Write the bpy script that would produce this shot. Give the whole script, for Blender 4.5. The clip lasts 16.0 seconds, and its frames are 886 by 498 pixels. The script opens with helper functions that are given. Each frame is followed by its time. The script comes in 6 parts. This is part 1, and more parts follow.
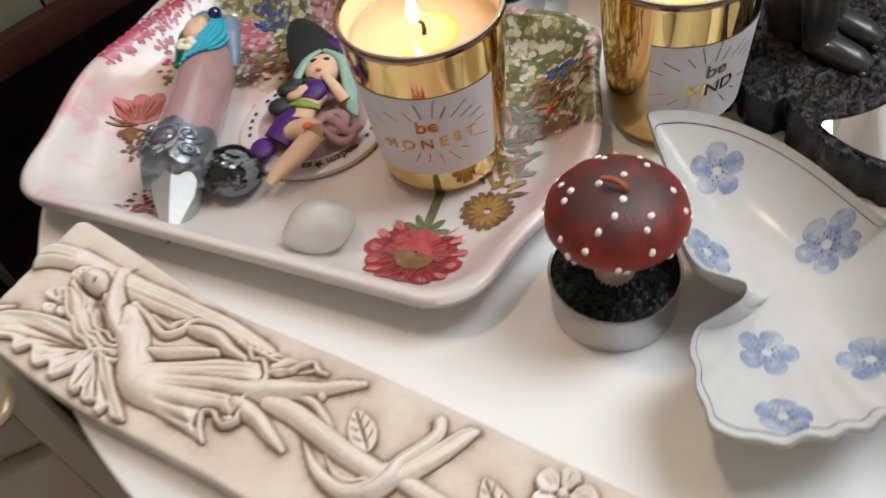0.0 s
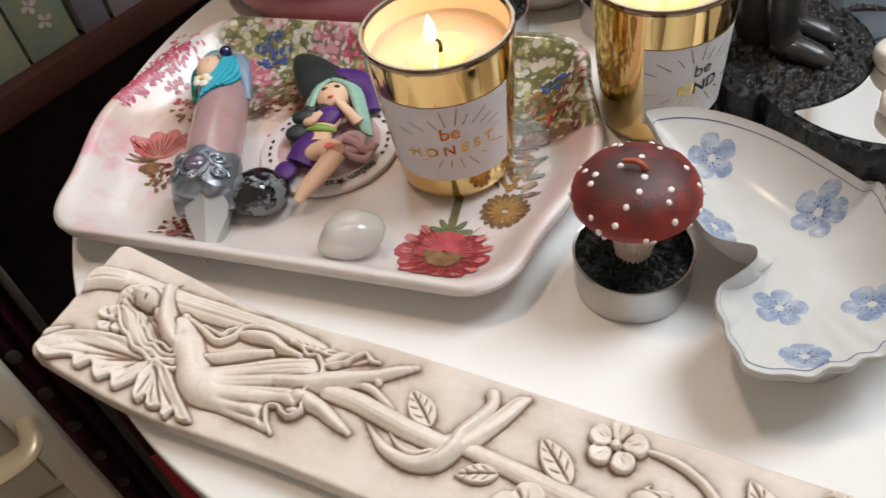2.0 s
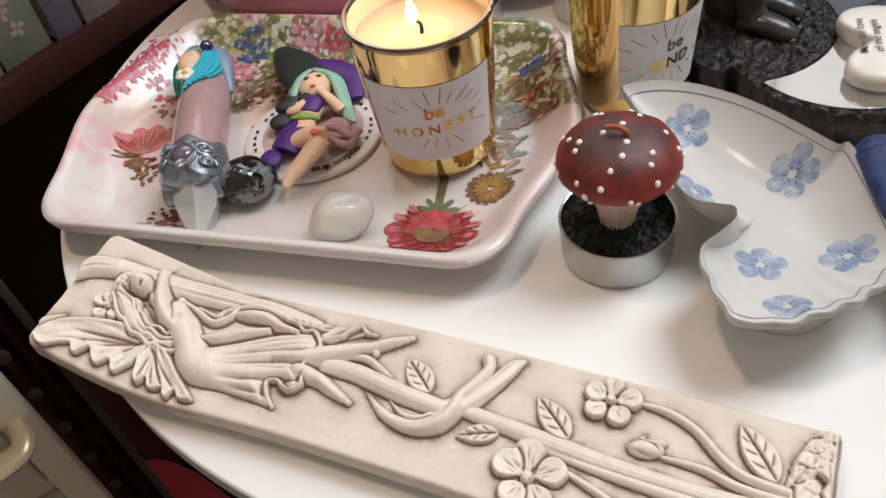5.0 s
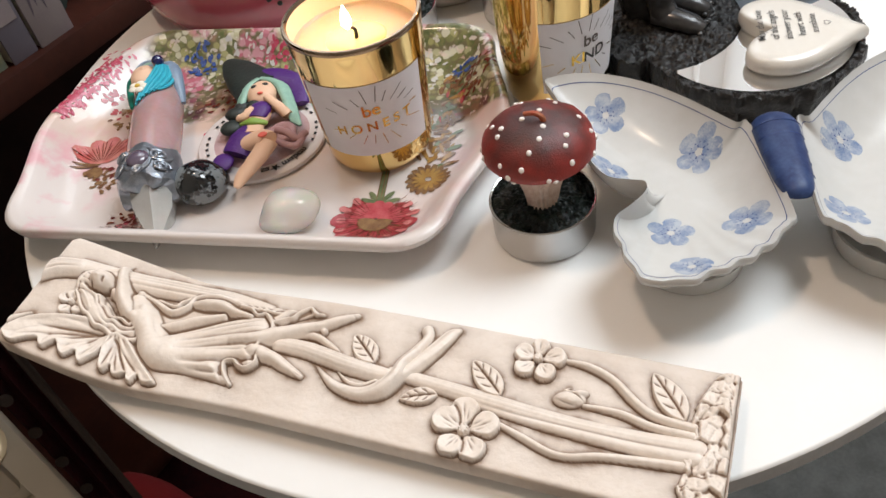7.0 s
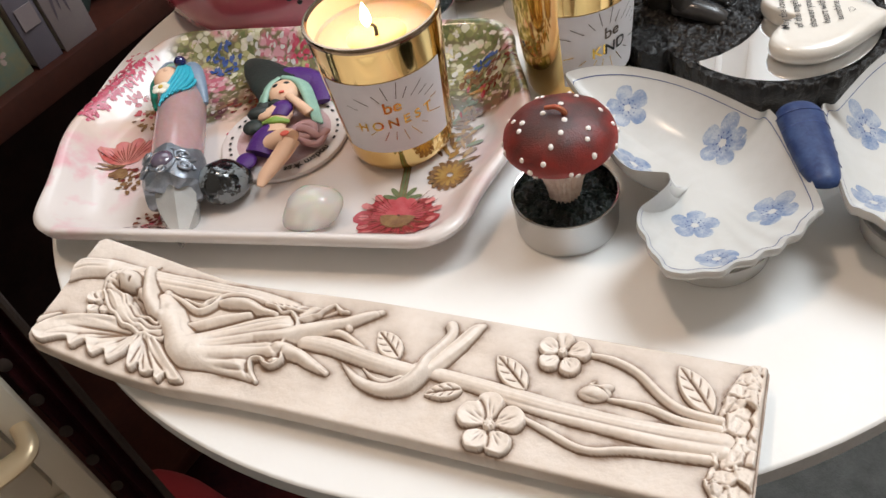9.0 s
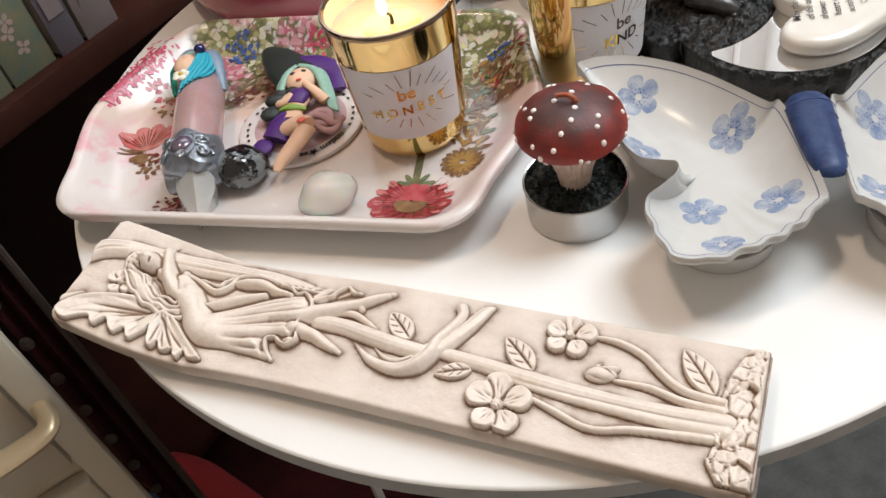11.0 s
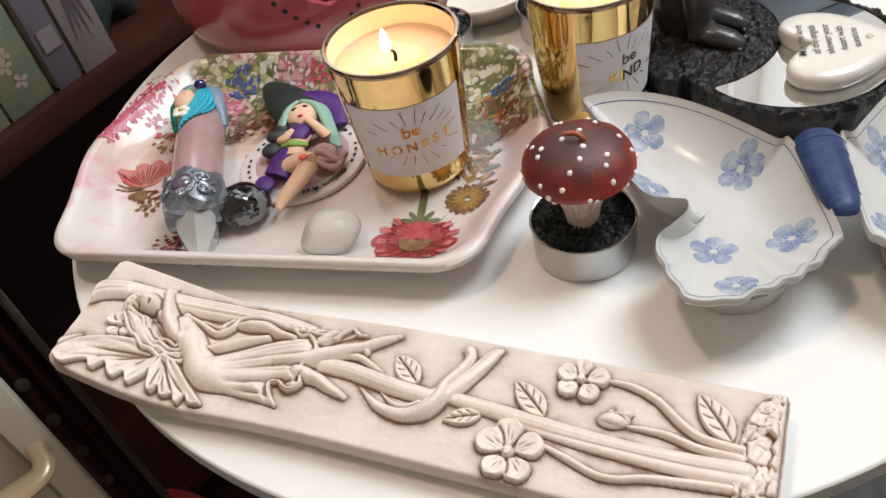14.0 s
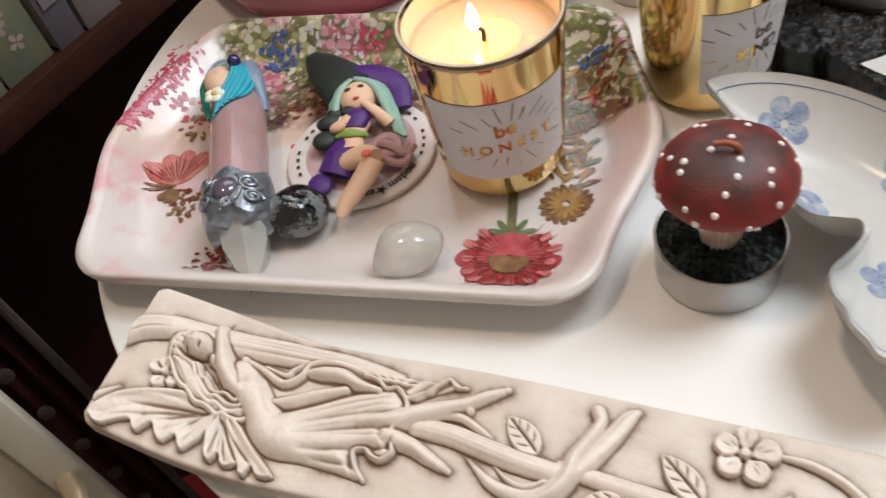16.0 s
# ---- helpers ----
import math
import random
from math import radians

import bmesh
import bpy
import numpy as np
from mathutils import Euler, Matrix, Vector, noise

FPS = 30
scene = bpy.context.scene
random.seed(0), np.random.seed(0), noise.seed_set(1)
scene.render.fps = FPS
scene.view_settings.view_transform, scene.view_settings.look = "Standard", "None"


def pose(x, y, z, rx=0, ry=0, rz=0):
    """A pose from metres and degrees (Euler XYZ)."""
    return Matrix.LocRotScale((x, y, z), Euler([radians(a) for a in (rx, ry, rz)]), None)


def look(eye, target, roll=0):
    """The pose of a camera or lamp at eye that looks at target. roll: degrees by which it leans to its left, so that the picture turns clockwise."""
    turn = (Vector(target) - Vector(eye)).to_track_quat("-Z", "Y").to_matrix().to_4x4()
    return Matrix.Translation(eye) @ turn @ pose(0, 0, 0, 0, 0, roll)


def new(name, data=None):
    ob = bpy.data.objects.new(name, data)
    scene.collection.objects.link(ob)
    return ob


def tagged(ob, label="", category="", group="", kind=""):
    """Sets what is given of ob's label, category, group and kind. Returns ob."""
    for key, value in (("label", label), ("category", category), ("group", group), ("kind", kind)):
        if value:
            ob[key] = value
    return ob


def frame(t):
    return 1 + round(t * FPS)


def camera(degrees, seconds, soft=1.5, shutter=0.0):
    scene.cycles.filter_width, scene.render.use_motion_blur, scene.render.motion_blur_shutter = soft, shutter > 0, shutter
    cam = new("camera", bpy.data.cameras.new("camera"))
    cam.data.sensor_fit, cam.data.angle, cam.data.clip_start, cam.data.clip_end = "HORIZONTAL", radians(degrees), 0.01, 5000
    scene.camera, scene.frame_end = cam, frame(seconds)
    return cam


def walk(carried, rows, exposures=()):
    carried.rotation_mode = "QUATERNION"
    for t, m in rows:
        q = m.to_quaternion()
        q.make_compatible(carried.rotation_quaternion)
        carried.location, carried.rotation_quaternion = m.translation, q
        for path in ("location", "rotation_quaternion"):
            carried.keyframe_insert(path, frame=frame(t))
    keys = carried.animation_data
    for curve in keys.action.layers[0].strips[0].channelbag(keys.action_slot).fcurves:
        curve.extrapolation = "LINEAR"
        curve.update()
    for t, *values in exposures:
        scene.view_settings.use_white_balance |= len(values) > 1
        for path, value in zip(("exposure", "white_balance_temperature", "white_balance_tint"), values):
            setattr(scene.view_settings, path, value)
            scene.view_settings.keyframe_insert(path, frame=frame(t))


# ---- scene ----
cam = camera(55.9, 16.0, shutter=0.5)
PATH = [
    (0, (-0.0207, -0.1562, 0.2239), (-0.2183, 1.1300, -1.2949), -12.04),
    (0.5, (-0.0381, -0.1859, 0.2354), (-0.2051, 1.1475, -1.2458), -13.20),
    (1, (-0.0418, -0.1859, 0.2216), (-0.1615, 1.1578, -1.2549), -13.18),
    (1.5, (-0.0312, -0.1795, 0.2202), (-0.0920, 1.1611, -1.2628), -12.60),
    (2, (-0.0500, -0.1846, 0.2313), (-0.1059, 1.1930, -1.2176), -11.29),
    (2.5, (-0.0578, -0.2034, 0.2332), (-0.0896, 1.1990, -1.1924), -10.42),
    (3, (-0.0554, -0.1964, 0.2317), (-0.0425, 1.2131, -1.1872), -10.24),
    (3.5, (-0.0449, -0.1679, 0.2259), (-0.0310, 1.2328, -1.2017), -11.72),
    (4, (-0.0513, -0.1586, 0.2283), (-0.0655, 1.2225, -1.2182), -12.56),
    (4.2, (-0.0587, -0.1670, 0.2279), (-0.0819, 1.2028, -1.2291), -12.17),
    (6.3, (-0.0545, -0.2211, 0.2354), (0.0378, 1.2037, -1.1652), -11.05),
    (6.5, (-0.0510, -0.2251, 0.2391), (0.0428, 1.1989, -1.1621), -11.28),
    (7, (-0.0511, -0.2252, 0.2358), (0.0439, 1.1785, -1.1857), -11.83),
    (7.5, (-0.0496, -0.2235, 0.2360), (0.0268, 1.1707, -1.1959), -12.94),
    (8, (-0.0497, -0.2286, 0.2397), (0.0097, 1.1703, -1.1884), -13.71),
    (8.5, (-0.0495, -0.2272, 0.2399), (0.0039, 1.1804, -1.1800), -13.90),
    (9, (-0.0513, -0.2254, 0.2360), (-0.0106, 1.1824, -1.1840), -14.20),
    (9.5, (-0.0530, -0.2273, 0.2363), (-0.0216, 1.1789, -1.1856), -14.30),
    (11.8, (-0.0503, -0.2334, 0.2385), (-0.0552, 1.1714, -1.1851), -14.79),
    (12, (-0.0522, -0.2320, 0.2376), (-0.0494, 1.1783, -1.1806), -14.61),
    (12.5, (-0.0501, -0.2311, 0.2383), (-0.0437, 1.1837, -1.1752), -14.61),
    (13, (-0.0503, -0.2326, 0.2399), (-0.0420, 1.1916, -1.1642), -14.34),
    (13.5, (-0.0535, -0.2295, 0.2429), (-0.0361, 1.2087, -1.1468), -14.00),
    (14, (-0.0535, -0.2240, 0.2388), (-0.0253, 1.2181, -1.1467), -14.24),
    (14.5, (-0.0527, -0.2203, 0.2396), (-0.0202, 1.2260, -1.1415), -14.27),
    (15, (-0.0545, -0.2148, 0.2302), (-0.0341, 1.2086, -1.1746), -13.93),
    (15.5, (-0.0619, -0.1854, 0.2257), (-0.0597, 1.1925, -1.2239), -15.45),
    (16, (-0.0774, -0.1543, 0.2295), (-0.0928, 1.1553, -1.2820), -16.52),
]
walk(cam, [(t, look(eye, target, roll)) for t, eye, target, roll in PATH], [(0.0, -0.38), (0.5, -0.44), (1.0, -0.26), (2.5, -0.3), (3.5, -0.34), (4.0, -0.36), (6.5, -0.16), (9.5, -0.14), (13.0, -0.1), (14.5, -0.22), (16.0, -0.3)])

TABLE_Z = 0.002

# ---- world and light ----
world = bpy.data.worlds.new("sky")
scene.world = world
world.use_nodes = True
wn = world.node_tree
sky = wn.nodes.new("ShaderNodeTexSky")
sky.sky_type = "NISHITA"
sky.sun_disc = False
sky.sun_elevation = radians(38)
sky.sun_rotation = radians(60)
wn.links.new(sky.outputs[0], wn.nodes["Background"].inputs[0])
wn.nodes["Background"].inputs[1].default_value = 0.12


def window_lamp(name, place, target, width, height, power, colour):
    data = bpy.data.lights.new(name, "AREA")
    data.shape, data.size, data.size_y, data.energy, data.color = "RECTANGLE", width, height, power, colour
    ob = new(name, data)
    ob.matrix_world = look(place, target)
    return ob


window_lamp("window_light_1", (0.79, 0.22, 1.30), (0.05, 0.05, 0.0), 0.6, 0.85, 26.5, (0.86, 0.94, 1.0))
window_lamp("window_light_2", (0.20, 1.28, 1.15), (0.05, 0.0, 0.0), 0.95, 0.85, 7.5, (0.91, 0.97, 1.0))
# warm lamp out of view, assumed from the bluish second shadows
window_lamp("assumed_lamp_light", (-0.45, 0.30, 1.98), (-0.05, 0.1, 0.0), 0.16, 0.16, 12.0, (1.0, 0.74, 0.55))


# ---- materials ----
def mat(name, base, rough=0.5, metal=0.0, second=None, scale=60.0, amount=0.5, bump=0.0, bump_scale=200.0, sharp=0.35, glaze=None, **more):
    """A principled surface: base colour mottled with a second one at two scales, and fine relief."""
    m = bpy.data.materials.new(name)
    m.use_nodes = True
    t = m.node_tree
    b = t.nodes["Principled BSDF"]
    b.inputs["Roughness"].default_value = rough
    b.inputs["Metallic"].default_value = metal
    b.inputs["Base Color"].default_value = (*base, 1)
    for key, value in more.items():
        b.inputs[key].default_value = value
    co = t.nodes.new("ShaderNodeTexCoord")
    if second:
        n1 = t.nodes.new("ShaderNodeTexNoise")
        n1.inputs["Scale"].default_value, n1.inputs["Detail"].default_value = scale, 6
        n2 = t.nodes.new("ShaderNodeTexNoise")
        n2.inputs["Scale"].default_value, n2.inputs["Detail"].default_value = scale * 7, 4
        add = t.nodes.new("ShaderNodeMath")
        add.operation = "MULTIPLY_ADD"
        add.inputs[1].default_value, add.inputs[2].default_value = 0.45, 0.0
        ramp = t.nodes.new("ShaderNodeMapRange")
        ramp.inputs[1].default_value, ramp.inputs[2].default_value = 0.725 - sharp / 2, 0.725 + sharp / 2
        ramp.inputs[4].default_value = amount
        mix = t.nodes.new("ShaderNodeMix")
        mix.data_type = "RGBA"
        mix.inputs[6].default_value, mix.inputs[7].default_value = (*base, 1), (*second, 1)
        t.links.new(co.outputs["Object"], n1.inputs["Vector"])
        t.links.new(co.outputs["Object"], n2.inputs["Vector"])
        t.links.new(n2.outputs[0], add.inputs[0])
        t.links.new(n1.outputs[0], add.inputs[2])
        t.links.new(add.outputs[0], ramp.inputs[0])
        t.links.new(ramp.outputs[0], mix.inputs[0])
        t.links.new(mix.outputs[2], b.inputs["Base Color"])
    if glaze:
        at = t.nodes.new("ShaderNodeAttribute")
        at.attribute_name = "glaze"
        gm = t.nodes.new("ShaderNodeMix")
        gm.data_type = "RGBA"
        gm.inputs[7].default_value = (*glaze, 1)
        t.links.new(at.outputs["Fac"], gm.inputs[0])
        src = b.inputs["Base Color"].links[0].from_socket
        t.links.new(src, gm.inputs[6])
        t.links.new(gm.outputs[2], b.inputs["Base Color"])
    if bump:
        n3 = t.nodes.new("ShaderNodeTexNoise")
        n3.inputs["Scale"].default_value, n3.inputs["Detail"].default_value = bump_scale, 5
        bp = t.nodes.new("ShaderNodeBump")
        bp.inputs["Strength"].default_value, bp.inputs["Distance"].default_value = bump, 0.001
        t.links.new(co.outputs["Object"], n3.inputs["Vector"])
        t.links.new(n3.outputs[0], bp.inputs["Height"])
        t.links.new(bp.outputs[0], b.inputs["Normal"])
    return m


M = {}
M["table"] = mat("white_laminate", (0.86, 0.85, 0.83), 0.55, second=(0.78, 0.76, 0.73), scale=14, amount=0.25, bump=0.05, bump_scale=400, **{"Specular IOR Level": 0.3})
# white edging, with the shade on it put into the colour as grey
M["edge"] = mat("shaded_white_edging", (0.56, 0.56, 0.56), 0.45, second=(0.44, 0.44, 0.44), scale=120, amount=0.5, bump=0.15, bump_scale=500)
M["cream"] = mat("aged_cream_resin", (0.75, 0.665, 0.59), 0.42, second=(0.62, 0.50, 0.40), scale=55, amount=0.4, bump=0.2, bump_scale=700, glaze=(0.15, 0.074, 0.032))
M["porcelain"] = mat("white_glaze", (0.58, 0.575, 0.56), 0.2, second=(0.48, 0.47, 0.44), scale=25, amount=0.5, **{"Specular IOR Level": 0.22})
M["blue"] = mat("cobalt_glaze", (0.016, 0.030, 0.10), 0.4, second=(0.045, 0.08, 0.19), scale=110, amount=0.8, **{"Specular IOR Level": 0.25})
M["pale_blue"] = mat("pale_blue_glaze", (0.17, 0.23, 0.36), 0.22, second=(0.42, 0.45, 0.50), scale=210, amount=0.95, **{"Specular IOR Level": 0.22})
M["dark_blue"] = mat("dark_blue_line", (0.03, 0.05, 0.17), 0.15, second=(0.10, 0.14, 0.30), scale=300, amount=0.6)
M["gold"] = mat("gold_mirror_glass", (0.83, 0.60, 0.26), 0.06, 1.0, second=(0.74, 0.50, 0.19), scale=30, amount=0.3)
# peach tint puts the flame's glow into the inner wall
M["gold_inner"] = mat("frosted_inside", (0.82, 0.64, 0.50), 0.35, 0.1)
# rim gold is darkened to hold the dark reflection in it
M["dark_rim"] = mat("rim_dark_reflection", (0.30, 0.22, 0.15), 0.12, 1.0)
M["foil"] = mat("gold_foil", (0.78, 0.50, 0.10), 0.22, 0.9, second=(0.35, 0.20, 0.05), scale=500, amount=0.6)
M["ink"] = mat("brown_ink", (0.10, 0.075, 0.06), 0.5)
M["black_ink"] = mat("black_ink", (0.015, 0.014, 0.014), 0.5)
M["paper"] = mat("white_label_paper", (0.74, 0.72, 0.74), 0.55, second=(0.66, 0.64, 0.66), scale=200, amount=0.3)
# orange tint puts the flame's warm glow into the wax colour
M["wax"] = mat("glow_tinted_wax", (0.74, 0.50, 0.32), 0.38, second=(0.70, 0.44, 0.26), scale=60, amount=0.4, **{"Subsurface Weight": 0.6, "Subsurface Scale": 0.012})
M["wax"].node_tree.nodes["Principled BSDF"].inputs["Subsurface Radius"].default_value = (1.0, 0.55, 0.2)
M["melt"] = mat("molten_wax", (0.70, 0.52, 0.17), 0.2, **{"Subsurface Weight": 0.4, "Subsurface Scale": 0.012, "Coat Weight": 0.8})
M["soot"] = mat("charred_wick", (0.03, 0.015, 0.01), 0.9)
M["cap"] = mat("red_wax_cap", (0.34, 0.026, 0.018), 0.48, second=(0.17, 0.016, 0.012), scale=90, amount=0.7, bump=0.22, bump_scale=1500, **{"Subsurface Weight": 0.1, "Subsurface Scale": 0.003})
M["dot"] = mat("white_wax_dots", (0.84, 0.78, 0.74), 0.6)
M["stalk"] = mat("pinkish_wax_stalk", (0.80, 0.68, 0.60), 0.5, second=(0.55, 0.36, 0.28), scale=300, amount=0.7)
M["turf"] = mat("dark_wax_turf", (0.006, 0.006, 0.006), 0.36, second=(0.006, 0.018, 0.011), scale=130, amount=0.6, bump=0.8, bump_scale=520, **{"Specular IOR Level": 0.25})
M["tin"] = mat("brushed_aluminium", (0.60, 0.60, 0.60), 0.24, 1.0, second=(0.5, 0.5, 0.5), scale=200, amount=0.4)
M["red_wick"] = mat("red_wick", (0.42, 0.06, 0.03), 0.6, second=(0.30, 0.20, 0.08), scale=300, amount=0.5)
M["slate"] = mat("dark_rough_resin", (0.010, 0.009, 0.009), 0.34, second=(0.028, 0.025, 0.023), scale=260, amount=0.6, bump=0.8, bump_scale=500, **{"Specular IOR Level": 0.25})
M["bronze"] = mat("dark_smooth_resin", (0.028, 0.026, 0.026), 0.26, second=(0.07, 0.066, 0.063), scale=60, amount=0.5)
M["mirror"] = mat("mirror_glass", (0.88, 0.89, 0.90), 0.015, 1.0)
M["ceramic"] = mat("cream_ceramic_heart", (0.72, 0.68, 0.62), 0.25, second=(0.64, 0.59, 0.52), scale=60, amount=0.4, **{"Coat Weight": 0.3})
M["pink_pot"] = mat("pink_glaze", (0.50, 0.10, 0.135), 0.16, second=(0.42, 0.075, 0.11), scale=25, amount=0.5, **{"Coat Weight": 0.5})
M["quartz"] = mat("milky_quartz", (0.92, 0.90, 0.85), 0.10, second=(0.92, 0.90, 0.86), scale=120, amount=0.6, **{"Transmission Weight": 0.6, "IOR": 1.5, "Subsurface Weight": 0.3, "Subsurface Scale": 0.006})
M["rose_quartz"] = mat("rose_quartz", (0.56, 0.36, 0.36), 0.16, second=(0.66, 0.47, 0.48), scale=70, amount=0.6, **{"Transmission Weight": 0.35, "IOR": 1.5, "Subsurface Weight": 0.4, "Subsurface Scale": 0.008})
M["crystal"] = mat("clear_crystal", (0.95, 0.94, 0.90), 0.05, second=(0.85, 0.82, 0.76), scale=140, amount=0.6, **{"Transmission Weight": 0.65, "IOR": 1.52})
M["silver"] = mat("silver_clay", (0.30, 0.33, 0.37), 0.3, 0.7, second=(0.16, 0.17, 0.20), scale=200, amount=0.6, bump=0.3, bump_scale=700)
M["amethyst"] = mat("purple_gem", (0.11, 0.085, 0.12), 0.06, **{"Coat Weight": 1.0})
M["turquoise"] = mat("turquoise_clay", (0.03, 0.36, 0.48), 0.42, second=(0.05, 0.48, 0.62), scale=200, amount=0.6)
M["flesh"] = mat("peach_clay", (0.78, 0.52, 0.36), 0.5, second=(0.70, 0.42, 0.28), scale=150, amount=0.4)
M["teal_clay"] = mat("green_clay", (0.0, 0.16, 0.11), 0.4)
M["bead"] = mat("navy_bead", (0.008, 0.012, 0.09), 0.1, **{"Coat Weight": 1.0})
M["white_clay"] = mat("white_clay", (0.78, 0.74, 0.64), 0.5)
M["yellow_clay"] = mat("yellow_clay", (0.62, 0.42, 0.06), 0.5)
M["grey_blue"] = mat("grey_blue_clay", (0.17, 0.24, 0.34), 0.4, second=(0.26, 0.34, 0.44), scale=120, amount=0.6)
M["obsidian"] = mat("snowflake_obsidian", (0.008, 0.009, 0.010), 0.07, second=(0.17, 0.19, 0.20), scale=95, amount=1.0, sharp=0.05, **{"Coat Weight": 0.4})
M["hat"] = mat("black_green_clay", (0.016, 0.024, 0.022), 0.55, bump=0.3, bump_scale=600)
M["purple"] = mat("purple_clay", (0.065, 0.012, 0.16), 0.5, bump=0.4, bump_scale=500)
M["mint"] = mat("mint_hair_clay", (0.30, 0.50, 0.40), 0.45, second=(0.20, 0.36, 0.30), scale=200, amount=0.6)
M["lime"] = mat("lime_clay", (0.22, 0.36, 0.06), 0.5)
M["mauve"] = mat("mauve_clay", (0.42, 0.24, 0.25), 0.45)
M["coral"] = mat("coral_clay", (0.80, 0.14, 0.10), 0.5)
M["badge"] = mat("printed_badge_face", (0.55, 0.40, 0.40), 0.25, second=(0.40, 0.24, 0.25), scale=120, amount=0.6)
M["badge_rim"] = mat("pale_badge_ring", (0.66, 0.60, 0.58), 0.25)
M["wood"] = mat("red_brown_wood", (0.065, 0.019, 0.012), 0.38, second=(0.035, 0.011, 0.008), scale=22, amount=0.8, bump=0.15, bump_scale=150, **{"Specular IOR Level": 0.25})
M["dark_wood"] = mat("dark_wood", (0.030, 0.015, 0.013), 0.7, second=(0.016, 0.010, 0.009), scale=20, amount=0.7, **{"Specular IOR Level": 0.08})
M["book_green"] = mat("pale_green_cover", (0.17, 0.21, 0.16), 0.45, second=(0.25, 0.22, 0.12), scale=30, amount=0.9, sharp=0.2, bump=0.1, bump_scale=300)
M["book_pink"] = mat("dull_pink_print", (0.46, 0.26, 0.25), 0.5, second=(0.40, 0.38, 0.30), scale=150, amount=0.9)
M["book_ochre"] = mat("dull_ochre_print", (0.44, 0.36, 0.20), 0.5, second=(0.40, 0.40, 0.30), scale=150, amount=0.9)
M["dark_green_cloth"] = mat("dark_green_cloth", (0.02, 0.035, 0.03), 0.8, bump=0.4, bump_scale=300)
M["spine"] = mat("grey_violet_cover", (0.15, 0.125, 0.145), 0.45, second=(0.13, 0.12, 0.14), scale=40, amount=0.6)
M["card"] = mat("pale_card", (0.26, 0.21, 0.20), 0.5, second=(0.22, 0.17, 0.18), scale=60, amount=0.6)
M["card_dark"] = mat("dark_card_print", (0.10, 0.075, 0.09), 0.5)
M["pages"] = mat("page_edges", (0.55, 0.50, 0.42), 0.8)
M["drawer"] = mat("off_white_paint", (0.66, 0.58, 0.46), 0.4, second=(0.60, 0.52, 0.40), scale=18, amount=0.5)
M["brass"] = mat("pale_brass", (0.70, 0.54, 0.34), 0.36, 0.5)
M["grey_carpet"] = mat("grey_carpet", (0.13, 0.13, 0.125), 0.95, second=(0.085, 0.085, 0.08), scale=40, amount=0.8, bump=0.6, bump_scale=500, **{"Specular IOR Level": 0.05})
M["carpet"] = mat("dark_red_carpet", (0.045, 0.010, 0.012), 0.95, second=(0.022, 0.008, 0.012), scale=30, amount=0.8, bump=0.6, bump_scale=500, **{"Specular IOR Level": 0.05})
M["carpet_dot"] = mat("beige_hem", (0.045, 0.030, 0.024), 0.95, bump=0.6, bump_scale=500)
M["red_cloth"] = mat("red_cloth", (0.17, 0.005, 0.010), 0.9, bump=0.4, bump_scale=300)
M["navy_cloth"] = mat("navy_cloth", (0.012, 0.05, 0.11), 0.8)
M["wall"] = mat("warm_white_wall", (0.54, 0.49, 0.43), 0.8, second=(0.48, 0.43, 0.37), scale=4, amount=0.4)
M["ceiling"] = mat("white_ceiling", (0.84, 0.83, 0.82), 0.8)
M["white_wall"] = mat("white_painted_wall", (0.82, 0.81, 0.80), 0.8, second=(0.76, 0.75, 0.73), scale=4, amount=0.4)
M["box_blue"] = mat("grey_blue_card", (0.20, 0.25, 0.31), 0.45, second=(0.15, 0.19, 0.25), scale=40, amount=0.5)
M["plate"] = mat("cream_plate_glaze", (0.70, 0.66, 0.60), 0.2, second=(0.62, 0.57, 0.50), scale=20, amount=0.4)

flame = bpy.data.materials.new("candle_flame")
flame.use_nodes = True
fb = flame.node_tree.nodes["Principled BSDF"]
fb.inputs["Base Color"].default_value = (0, 0, 0, 1)
fb.inputs["Emission Color"].default_value = (1.0, 0.66, 0.30, 1)
fb.inputs["Emission Strength"].default_value = 75.0
M["flame"] = flame

# soot smudge round the wick of the toadstool caps
ct = M["cap"].node_tree
cb = ct.nodes["Principled BSDF"]
src = cb.inputs["Base Color"].links[0].from_socket
tc = ct.nodes.new("ShaderNodeTexCoord")
sx_ = ct.nodes.new("ShaderNodeSeparateXYZ")
nz = ct.nodes.new("ShaderNodeTexNoise")
nz.inputs["Scale"].default_value = 120
ad = ct.nodes.new("ShaderNodeMath")
ad.operation = "MULTIPLY_ADD"
ad.inputs[1].default_value = 0.016
mr = ct.nodes.new("ShaderNodeMapRange")
mr.inputs[1].default_value, mr.inputs[2].default_value, mr.inputs[4].default_value = 0.0500, 0.0620, 0.9
cm = ct.nodes.new("ShaderNodeMix")
cm.data_type = "RGBA"
cm.inputs[7].default_value = (0.028, 0.011, 0.009, 1)
ct.links.new(tc.outputs["Object"], sx_.inputs[0])
ct.links.new(tc.outputs["Object"], nz.inputs["Vector"])
ct.links.new(nz.outputs[0], ad.inputs[0])
ct.links.new(sx_.outputs[2], ad.inputs[2])
ct.links.new(ad.outputs[0], mr.inputs[0])
ct.links.new(mr.outputs[0], cm.inputs[0])
ct.links.new(src, cm.inputs[6])
ct.links.new(cm.outputs[2], cb.inputs["Base Color"])


